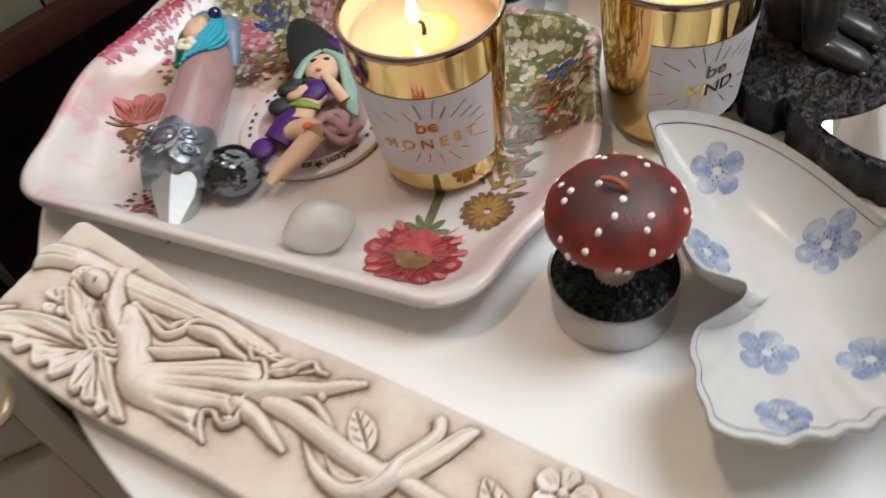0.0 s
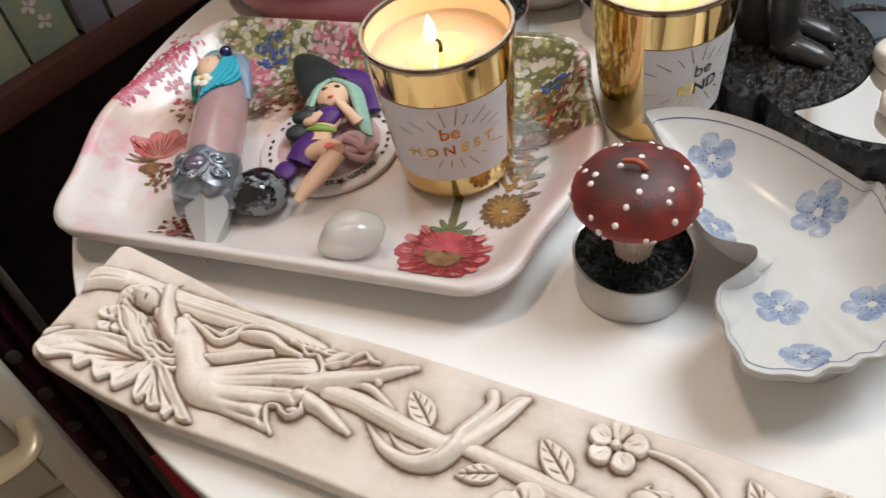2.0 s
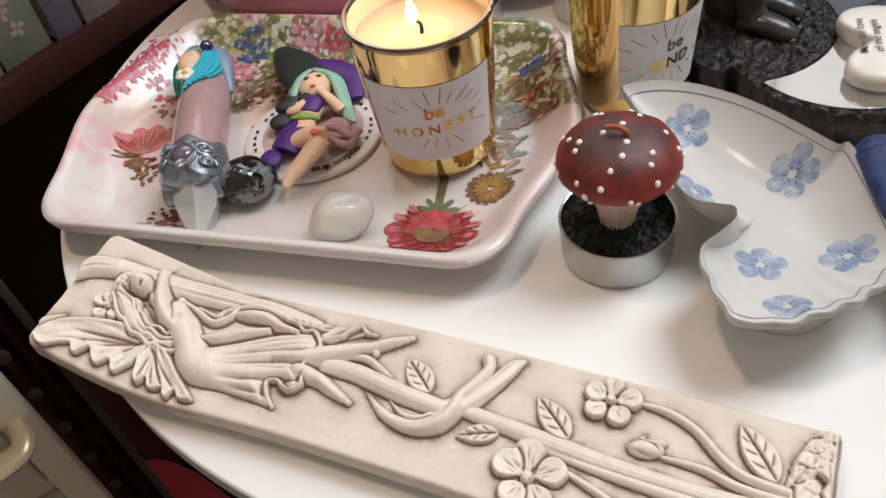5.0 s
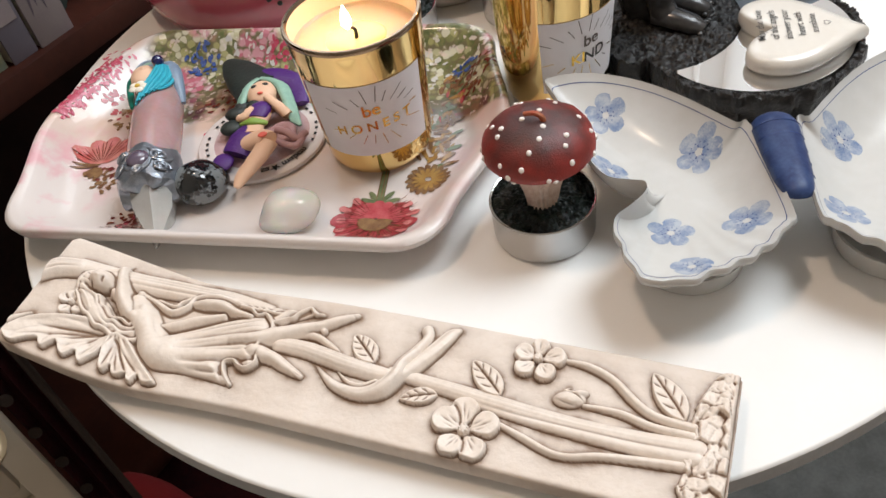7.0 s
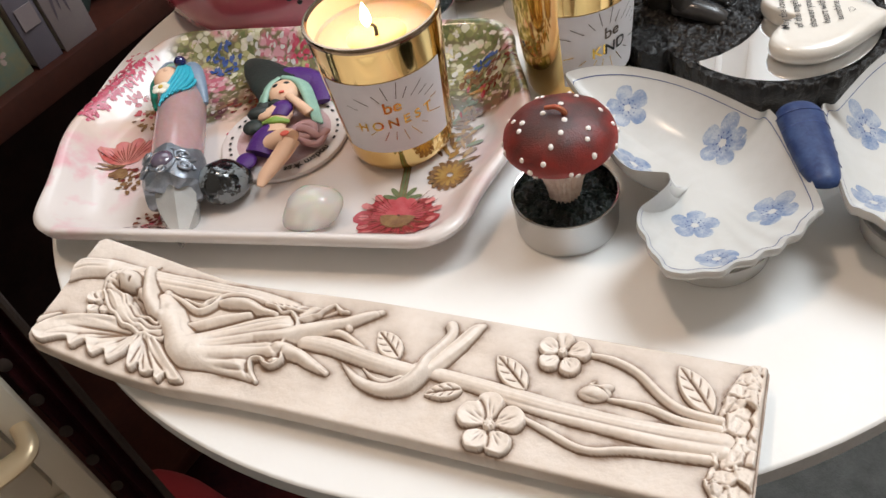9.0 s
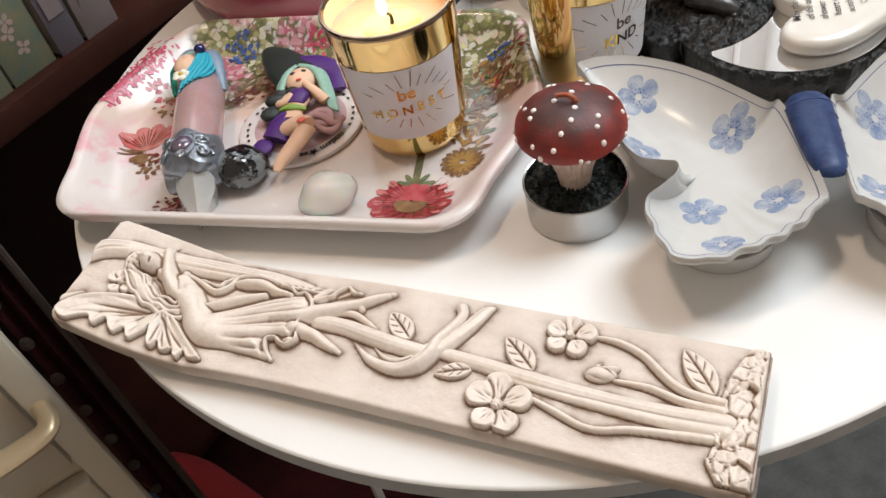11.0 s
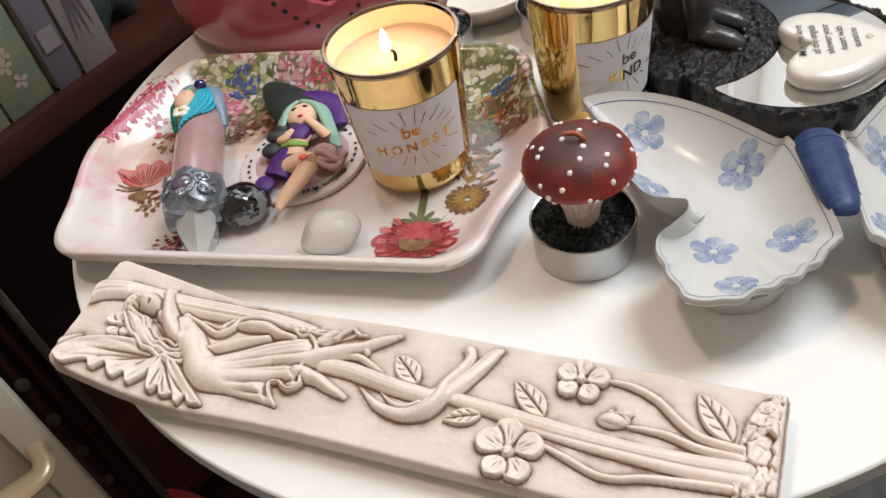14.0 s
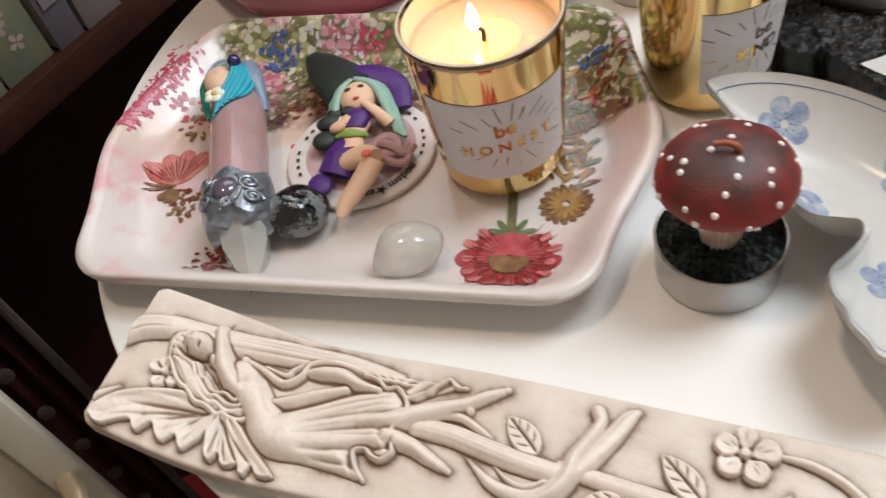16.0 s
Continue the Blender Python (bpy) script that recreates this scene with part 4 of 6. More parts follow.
def soft(a):
    """One pass of smoothing over a field."""
    p = np.pad(a, 1, mode="edge")
    a = (p[:-2, 1:-1] + 2 * p[1:-1, 1:-1] + p[2:, 1:-1]) / 4
    p = np.pad(a, 1, mode="edge")
    return (p[1:-1, :-2] + 2 * p[1:-1, 1:-1] + p[1:-1, 2:]) / 4


class Relief:
    """Carving in the cast plate: a field of heights over a stretch of it, in millimetres, cut out where it stands proud."""
    LOW = -0.9

    def __init__(self, s0, s1, w0, w1, step=0.3):
        self.s, self.w = np.arange(s0, s1, step), np.arange(w0, w1, step)
        self.S, self.W = np.meshgrid(self.s, self.w, indexing="ij")
        self.H = np.full(self.S.shape, self.LOW)
        self.ink = np.zeros(self.S.shape)

    def along(self, pts, values):
        """For every place: how far it lies from a smooth line, and the values carried along the line there."""
        line = np.array([tuple(p) for p in curve_points([(p[0], p[1], 0) for p in pts], 5)])[:, :2]
        vals = np.array([[np.interp(k / (len(line) - 1) * (len(v) - 1), range(len(v)), v) for k in range(len(line))] for v in values])
        best = np.full(self.S.shape, 1e9)
        out = np.zeros((len(values),) + self.S.shape)
        for k in range(len(line) - 1):
            p, q = line[k], line[k + 1]
            d = q - p
            t_ = np.clip(((self.S - p[0]) * d[0] + (self.W - p[1]) * d[1]) / max(1e-9, d @ d), 0, 1)
            far = np.hypot(self.S - p[0] - t_ * d[0], self.W - p[1] - t_ * d[1])
            near = far < best
            best = np.where(near, far, best)
            for i in range(len(values)):
                out[i] = np.where(near, vals[i, k] + (vals[i, k + 1] - vals[i, k]) * t_, out[i])
        return best, out

    def join(self, shape, k=0.5):
        """Let a shape grow out of what is there, with a small fillet."""
        h = np.clip(0.5 + 0.5 * (shape - self.H) / k, 0, 1)
        self.H = self.H * (1 - h) + shape * h + k * h * (1 - h) * (self.H > self.LOW + 0.01)

    def rope(self, pts, radii, flat=0.8, k=0.5):
        """A rounded strand; each point is along, across and the height of its axis."""
        radii = radii if isinstance(radii, (list, tuple)) else [radii] * len(pts)
        d, (r, h) = self.along(pts, [radii, [p[2] for p in pts]])
        q = d / (r * 1.18 + 0.15)
        self.join(np.where(q < 1, self.LOW + (h + flat * r - self.LOW) * np.maximum(0, 1 - q * q) ** 0.7, self.LOW), k)

    def blob(self, s, w, top, a, b_, turn=0.0, k=0.5):
        c_, n_ = math.cos(radians(turn)), math.sin(radians(turn))
        x, y = ((self.S - s) * c_ + (self.W - w) * n_) / a, (-(self.S - s) * n_ + (self.W - w) * c_) / b_
        q = x * x + y * y
        self.join(np.where(q < 1, (top - self.LOW) * np.sqrt(np.maximum(0, 1 - q)) + self.LOW, self.LOW), k)

    def inside(self, outline, smooth=4):
        """How deep every place lies inside an outline; negative outside."""
        line = np.array([tuple(p) for p in curve_points([(p[0], p[1], 0) for p in outline], smooth, True)])[:, :2] if smooth else np.array(outline, float)
        hit = np.zeros(self.S.shape, bool)
        far = np.full(self.S.shape, 1e9)
        for p, q in zip(line, np.roll(line, -1, 0)):
            d = q - p
            t_ = np.clip(((self.S - p[0]) * d[0] + (self.W - p[1]) * d[1]) / max(1e-9, d @ d), 0, 1)
            far = np.minimum(far, np.hypot(self.S - p[0] - t_ * d[0], self.W - p[1] - t_ * d[1]))
            if abs(d[1]) > 1e-9:
                hit ^= ((p[1] > self.W) != (q[1] > self.W)) & (self.S < p[0] + d[0] * (self.W - p[1]) / d[1])
        return np.where(hit, far, -far)

    def groove(self, pts, width, depth, stain=0.0):
        d, (f,) = self.along(pts, [[0.25, 1, 1, 0.25]])
        cut = np.exp(-(d / width) ** 2) * f
        self.H -= np.where(self.H > 0, depth * cut, 0)
        self.ink += np.where(self.H > 0, stain * np.exp(-(d / (0.8 * width)) ** 2) * f, 0)

    def cast(self, name, label, parent, rounds=1, dirt=1.0):
        """The finished carving as a mesh, with brown glaze left in its hollows."""
        H = self.H
        front_ = -4.3 - 3.0 * np.exp(-((self.S - 215) / 38) ** 2)
        back_ = 45.9 - 2.6 * np.exp(-((self.S - 188) / 36) ** 2)
        H = np.where((self.W < front_ + 0.5) | (self.W > back_ - 0.4) | (self.S > 252.2 + 0.03 * self.W), self.LOW, H)
        for _ in range(rounds):
            H = soft(H)
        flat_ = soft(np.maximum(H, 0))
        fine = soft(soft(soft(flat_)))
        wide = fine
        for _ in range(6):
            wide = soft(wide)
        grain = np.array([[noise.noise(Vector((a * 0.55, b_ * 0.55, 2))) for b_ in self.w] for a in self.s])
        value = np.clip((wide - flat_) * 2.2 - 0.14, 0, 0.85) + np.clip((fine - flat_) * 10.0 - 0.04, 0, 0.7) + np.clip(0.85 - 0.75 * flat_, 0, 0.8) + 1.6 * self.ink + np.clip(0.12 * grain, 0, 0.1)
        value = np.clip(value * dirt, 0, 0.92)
        use = H > self.LOW + 0.03
        face = use[:-1, :-1] | use[1:, :-1] | use[:-1, 1:] | use[1:, 1:]
        need = np.zeros(H.shape, bool)
        for a, b_ in ((0, 0), (1, 0), (0, 1), (1, 1)):
            need[a:H.shape[0] - 1 + a, b_:H.shape[1] - 1 + b_] |= face
        ids = np.full(H.shape, -1)
        ids[need] = np.arange(need.sum())
        sm, wm = self.S[need] / 1000, self.W[need] / 1000
        xyz = np.array(PO)[None] + sm[:, None] * np.array(PD)[None] + wm[:, None] * np.array(PW)[None]
        xyz[:, 2] += bent(sm) + np.where(H[need] > 0, 1.14, 1.0) * H[need] / 1000
        quads = np.stack([ids[:-1, :-1], ids[:-1, 1:], ids[1:, 1:], ids[1:, :-1]], -1)[face]
        me = bpy.data.meshes.new(name)
        me.from_pydata(xyz.tolist(), [], quads.tolist())
        me.polygons.foreach_set("use_smooth", np.ones(len(quads), bool))
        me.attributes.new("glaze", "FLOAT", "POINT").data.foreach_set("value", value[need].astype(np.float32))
        if me.polygons[0].normal.z < 0:
            me.flip_normals()
        me.materials.append(M["cream"])
        ob = new(name, me)
        ob.parent = parent
        ob["label"] = label
        rim_ = (H[need] > -0.3) & (H[need] < 0.9)
        carved_feet.extend(xyz[rim_][::3].tolist())
        return ob


# the reclining winged figure
fig = Relief(126, 256, -8.5, 46, 0.24)
fig.rope([(256, 23.5, 0.6), (250, 29.5, 1.2), (242, 32.4, 1.2)], [3.6, 4.4, 4.0], 0.6)
fig.rope([(242, 33, 0.6), (221, 33.4, 0.8), (201, 36, 0.7), (181, 37.2, 0.5), (163, 36.5, 0.1)], [3.8, 4.6, 4.2, 3.6, 2.2], 0.55)
for off in (-1.6, 0.6, 2.0):
    fig.groove([(254, 26 + off), (248, 30.5 + off * 0.8), (241, 32.6 + off * 0.6)], 0.5, 0.45, 0.12)
    fig.groove([(222, 33 + off), (205, 35.4 + off), (190, 36.8 + off * 0.8), (172, 37 + off * 0.6)], 0.55, 0.4, 0.10)
# wings: a broad upper one and a fan below it, ribs running to their scallops
e = fig.inside([(216.6, 13.3), (231.2, 12.4), (245.7, 6.2), (251.0, -1.6), (249.4, -4.2), (245.5, -5.4), (241.5, -2.6), (237.8, -0.9), (235.8, -3.0), (233.8, -3.8), (232.2, -1.6), (230.6, 0.2), (228.2, -2.6), (225.4, -4.2), (223.8, -2.6), (222.1, -0.9), (220.2, -3.4), (218.1, -4.6), (216.0, -1.6), (214.4, 1.3), (213.4, 8.3)], 3)
fan = np.hypot(fig.S - 214, fig.W - 9) / 36
fig.join(np.where(e > -0.5, np.minimum(fig.LOW + 4 * (e + 0.5), 1.0 + 1.5 * np.clip(1 - e / 5.5, 0, 1) + 0.28 * np.cos(np.arctan2(fig.W - 9, fig.S - 214) * 26) * np.clip(fan * 1.6, 0, 0.6)), fig.LOW), 0.2)
for tip in ((245.0, -1.5), (237.8, 0.6), (230.6, 1.6), (222.1, 1.0), (241, 4.5), (234, 5.5), (226, 4.5)):
    fig.groove([(216, 8.6), (216 + (tip[0] - 216) * 0.4, 8.6 + (tip[1] - 8.6) * 0.32), (216 + (tip[0] - 216) * 0.75, 8.6 + (tip[1] - 8.6) * 0.7), tip], 0.5, 0.42, 0.10)
fig.rope([(216, 12.4, 1.2), (231, 11.4, 1.6), (245, 5.6, 1.4), (250.4, -1.4, 0.8)], [0.9, 1.3, 1.2, 0.7], 0.8)
fig.rope([(247, 8, 0.3), (252.5, 2.5, 0.5), (254, -1.5, 0.3)], [0.8, 1.6, 0.8], 0.7)
e = fig.inside([(214.1, 9.3), (214.2, 4), (213.2, 1.1), (211.5, -3.2), (208.9, -5.0), (207.6, -3.4), (207.0, -1.9), (205.6, -4.2), (203.9, -5.0), (202.0, -4.6), (200.3, -3.3), (198.8, -5.4), (196.9, -6.0), (196.4, -3.8), (195.8, -2.4), (193.6, -4.4), (191.2, -4.8), (189.4, -4.4), (188.6, -2.7), (196.6, 2.4), (208.1, 10.2)], 3)
ang = np.arctan2(fig.W - 12, fig.S - 212)
fig.join(np.where(e > -0.5, np.minimum(fig.LOW + 4 * (e + 0.5), 1.7 + 1.0 * np.clip(1 - e / 4, 0, 1) + 0.28 * np.cos(ang * 17)), fig.LOW), 0.2)
for tip in ((207.0, -1.9), (200.3, -2.8), (195.8, -2.2), (204, -3.4), (198.4, -4.2), (210, -2.5)):
    fig.groove([(211, 8), (211 + (tip[0] - 211) * 0.35, 8 + (tip[1] - 8) * 0.4), (211 + (tip[0] - 211) * 0.7, 8 + (tip[1] - 8) * 0.75), tip], 0.45, 0.6, 0.16)
# drapery behind the waist
e = fig.inside([(207, 27), (198, 25.5), (194, 29), (192.5, 34), (185, 36), (178, 36), (166, 32.5), (176, 28), (187, 23.5), (197, 19)], 3)
fig.join(np.where(e > -0.4, np.minimum(fig.LOW + 4 * (e + 0.4), 0.9), fig.LOW), 0.3)
fig.rope([(214, 29.6, 1.0), (206.6, 27.6, 1.6), (198.4, 25.2, 2.0), (194.0, 29.1, 2.0), (192.4, 33.8, 2.0), (185.7, 36.2, 1.8), (179.9, 36.2, 1.4), (169, 35, 0.8)], [0.8, 1.3, 1.5, 1.4, 1.4, 1.6, 1.4, 0.8], 0.9, 0.3)
fig.rope([(207, 29.4, 0.8), (199, 28.4, 1.2), (197.6, 31, 1.2), (192, 36, 1.0)], [0.6, 1.0, 1.0, 0.6], 0.9, 0.3)
fig.rope([(192.5, 31, 1.4), (187.5, 31.8, 2.2), (181.0, 32.5, 2.4), (174.4, 30.7, 2.6), (167.5, 30.4, 2.4)], [1.6, 2.6, 2.6, 2.0, 1.3], 0.8)
fig.rope([(198, 19.0, 1.2), (192, 21.0, 1.8), (186.7, 23.9, 2.0), (177.9, 28.3, 1.8)], [1.6, 2.4, 2.3, 1.5], 0.8, 0.3)
e = fig.inside([(170, 36.5), (160, 37.4), (150, 38.4), (147, 40), (144, 38), (151, 33.5), (157, 29.5), (165, 31.5)], 3)
fig.join(np.where(e > -0.4, np.minimum(fig.LOW + 4 * (e + 0.4), 1.0 + 0.4 * np.cos(fig.S * 1.3 + fig.W)), fig.LOW), 0.3)
fig.rope([(174, 34.6, 1.6), (169, 33.8, 2.4), (165.5, 31.6, 2.4), (161.8, 32.6, 2.6), (158, 30.2, 2.4), (154, 33.0, 1.8), (152, 33.8, 1.8), (150.4, 36.8, 1.7), (147.5, 39.6, 1.4), (144.8, 37.6, 1.4), (141.8, 38.1, 0.8)], 0.8, 1.0, 0.3)
for o in (0, 2.2, 4.4):
    fig.rope([(172 - o * 1.4, 36.6, 1.0), (168 - o * 1.5, 34.6, 1.6), (163.5 - o * 1.4, 35.4, 1.2)], [0.4, 0.7, 0.4], 1.0, 0.25)
# legs and feet
fig.rope([(168, 19, 1.4), (160.8, 21.9, 1.8), (154.0, 25.5, 1.8), (146.2, 29.6, 1.7), (140.1, 32.8, 1.6), (134.6, 37.1, 1.2), (129.4, 40.6, 0.6)], [4.0, 3.9, 3.5, 2.8, 2.3, 2.0, 1.2], 0.75)
fig.blob(138.6, 31.4, 2.2, 2.2, 1.8, 40)
fig.groove([(131.5, 40.4), (130.4, 40.0), (129.6, 39.4), (129, 39)], 0.3, 0.3, 0.2)
fig.rope([(160, 17.5, 1.4), (155.1, 16.6, 1.6), (151.2, 16.2, 1.6), (146.0, 14.2, 1.3), (138.8, 11.9, 0.5)], [3.4, 2.9, 2.4, 2.2, 1.3], 0.75)
fig.blob(151.5, 14.6, 1.8, 2.0, 1.6)
for o in (0.0, 0.9, 1.8):
    fig.groove([(141 + o * 0.3, 13.4 - o), (140 + o * 0.3, 13.1 - o), (139 + o * 0.3, 12.8 - o), (138 + o * 0.3, 12.5 - o)], 0.25, 0.4, 0.25)
fig.rope([(149.6, 26.0, 0.6), (141.3, 28.6, 0.9), (133.7, 26.2, 0.8), (129.3, 24.6, 0.2)], [0.8, 1.5, 1.3, 0.6], 0.8)
# the gown from waist to hem
e = fig.inside([(195.4, 16.8), (185.7, 22.2), (173.9, 29.1), (162.6, 33.0), (158, 29.5), (155.8, 25.1), (155.2, 22.3), (158.6, 19.9), (155.8, 12.9), (158.6, 9.3), (164.0, 11.3), (166.8, 9.1), (161.3, 2.3), (170.9, 2.4), (182.2, 2.4), (192.8, 1.8), (199, 4.2), (203.6, 9.7), (203, 13.5)], 3)
gown = 4.3 * (1 - np.exp(-np.maximum(e, 0) / 2.4)) + 1.3 * np.exp(-((fig.S - 192) ** 2 + (fig.W - 8) ** 2) / 50) - 0.7
fig.join(np.where(e > -0.4, np.minimum(fig.LOW + 5 * (e + 0.4), gown + 0.3), fig.LOW), 0.3)
for pts, wd, dp in (([(188, 13.5), (178, 18.5), (168, 22.6), (157.5, 25.2)], 1.3, 1.25), ([(187, 10.5), (177, 14.2), (167, 17.6), (159, 19.6)], 1.2, 1.3), ([(184, 6.5), (176, 8.2), (169, 10.6), (163, 13)], 1.1, 1.2), ([(189, 16.5), (179, 22.3), (169, 27), (160.5, 30.2)], 1.0, 0.8),
                    ([(180, 4.6), (174, 5.0), (169, 5.4), (165, 6.2)], 0.8, 0.8), ([(178, 12.2), (172, 14), (166, 15.6), (160, 17)], 0.6, 0.5), ([(176, 20.8), (170, 23.6), (165, 25.6), (159, 27.4)], 0.5, 0.45), ([(186, 12), (180, 14.6), (175, 16.6), (170, 18.4)], 0.4, 0.35)):
    fig.groove(pts, wd, dp, 0.06)
fig.rope([(162.6, 32.8, 2.0), (158.2, 29.6, 2.6), (156.0, 25.1, 2.9), (155.4, 22.4, 2.8), (158.4, 20.2, 2.7), (158.4, 16.5, 2.6), (156.2, 12.9, 2.5), (158.6, 9.7, 2.4), (162, 10.2, 2.4), (164.2, 11.6, 2.4), (167.4, 10.2, 2.2), (165.6, 6.4, 1.8), (161.6, 2.8, 1.0)], 0.85, 0.9, 0.3)
fig.groove([(164.5, 12.6), (161.4, 12.6), (158.4, 13.8), (157.2, 17.5)], 0.7, 1.1, 0.15)
fig.groove([(169, 9.6), (168, 7.2), (166.6, 5.0), (164.6, 3.2)], 0.6, 0.9, 0.12)
# trunk and shoulders
fig.rope([(213.0, 25.2, 1.2), (207.8, 20.4, 1.8), (201.5, 15.0, 2.0), (196, 9.6, 1.8), (190, 8.5, 1.5)], [4.2, 5.4, 4.9, 5.8, 5.6], 0.55)
fig.blob(207.6, 22.6, 5.0, 3.4, 3.0, 40, 1.2)
fig.blob(209.6, 18.6, 4.8, 3.0, 2.6, 40, 1.2)
fig.blob(213.6, 29.0, 3.0, 2.0, 1.8)
fig.rope([(216.5, 26.5, 2.2), (213.2, 23.2, 3.8), (211.4, 20, 3.9), (208.6, 16.4, 2.6)], [0.5, 0.5, 0.5, 0.5], 1.0, 0.25)
fig.groove([(203, 21.5), (201, 18), (198.4, 15), (195, 13)], 0.8, 0.35)
for q in range(5):
    fig.groove([(193 - q * 0.4, 8.6 + q * 0.5), (192.6 - q * 0.4, 8.3 + q * 0.5), (192.2 - q * 0.4, 8.1 + q * 0.5), (191.8 - q * 0.4, 7.8 + q * 0.5)], 0.2, 0.12, 0.06)
# hair, head and the raised arm
fig.rope([(234, 23.6, 1.2), (224.5, 16.6, 1.4), (218.0, 13.2, 1.3), (211.4, 12.0, 1.2), (204.6, 13.6, 0.8)], [4.2, 4.6, 3.8, 3.0, 1.4], 0.5)
fig.blob(234.0, 27.2, 4.6, 6.4, 6.0, 30)
fig.blob(229.4, 28.6, 7.2, 5.8, 4.8, 8, 0.15)
fig.blob(225.6, 27.8, 4.7, 2.2, 2.2, 0, 0.8)
fig.rope([(222.5, 26, 1.8), (217, 25, 1.6)], [2.6, 2.8], 0.7)
fig.rope([(232.0, 27.9, 6.0), (229.0, 28.1, 7.0)], [0.7, 0.95], 1.0, 0.5)
for ew in (25.6, 29.9):
    fig.groove([(231.5, ew - 1.0), (231.2, ew - 0.3), (231.2, ew + 0.3), (231.5, ew + 1.0)], 0.6, 1.0, 0.28)
fig.groove([(227.1, 26.3), (227.3, 27.2), (227.3, 28.0), (227.1, 28.9)], 0.4, 1.1, 0.40)
fig.rope([(226.5, 26.8, 4.6), (226.5, 28.4, 4.6)], 0.5, 1.0, 0.4)
fig.rope([(236.2, 21.4, 2.2), (236.6, 25, 4.0), (236.0, 29, 4.2), (234.4, 32.4, 2.6)], [0.6, 0.7, 0.7, 0.6], 1.0, 0.25)
for strand, rr in (([(236.4, 21.8, 2.4), (231, 16.6, 2.4), (225.2, 13.1, 2.2), (219, 10.6, 2.3), (214, 9.9, 2.0), (208.6, 9.5, 1.8), (203.4, 12.6, 1.0)], 1.3), ([(234.8, 22.8, 3.0), (229, 18.6, 2.8), (224.4, 15.3, 2.6), (217.2, 12.2, 2.6), (211.4, 11.6, 2.2), (204.6, 13.6, 1.4)], 1.2),
                   ([(233, 23.8, 3.4), (227, 21.0, 3.0), (223.8, 17.6, 2.8), (218.4, 14.4, 2.8), (212.0, 13.4, 2.6), (206, 14.8, 2.2)], 1.15), ([(231, 23.0, 3.0), (226.2, 21.8, 3.0), (223.4, 19.2, 3.0), (218.6, 16.4, 2.8), (213.2, 15.6, 2.6), (209, 16.2, 2.4)], 1.0)):
    wavy = [(a + 0.5 * math.sin(2.3 * i + rr * 9), b_ + 0.8 * math.sin(2.3 * i + rr * 9), c) for i, (a, b_, c) in enumerate(Vector(p) for p in curve_points(strand, 2))]
    fig.rope(wavy, [rr * f for f in (0.7, 0.9, 0.9, 0.9, 0.6)], 0.9, 0.12)
for o in (0, 2.0, 4.0, 6.0):
    fig.groove([(238.4 - 0.3 * o, 22.8 + o * 1.2), (236.6 - 0.3 * o, 22.6 + o * 1.1), (234.4 - 0.2 * o, 22.6 + o), (232.6, 22.8 + 0.9 * o)], 0.3, 0.3, 0.10)
fig.groove([(234.6, 25.4), (231.4, 24.0), (228.0, 23.8), (224.4, 25.2)], 0.6, 1.6, 0.35)
fig.groove([(224.2, 25.4), (223.0, 23.4), (220.8, 21.4), (217.6, 19.6)], 0.6, 0.9, 0.35)
fig.rope([(210.4, 18.6, 1.8), (213.6, 20.8, 2.5), (218.4, 25.2, 2.9), (222.2, 31.4, 2.8), (225.2, 36.0, 2.0)], [2.6, 3.3, 3.2, 2.8, 2.3], 0.85, 0.3)
fig.rope([(225.2, 36.0, 1.8), (228.4, 34.6, 1.8), (233, 33.4, 1.4)], [2.1, 2.0, 1.6], 0.8, 0.4)
fig.rope([(226.8, 36.5, 1.0), (224.2, 40.2, 0.2)], [1.0, 0.5], 0.8)
fig.cast("fairy_relief", "plain carved reclining winged figure", plaque, 2)


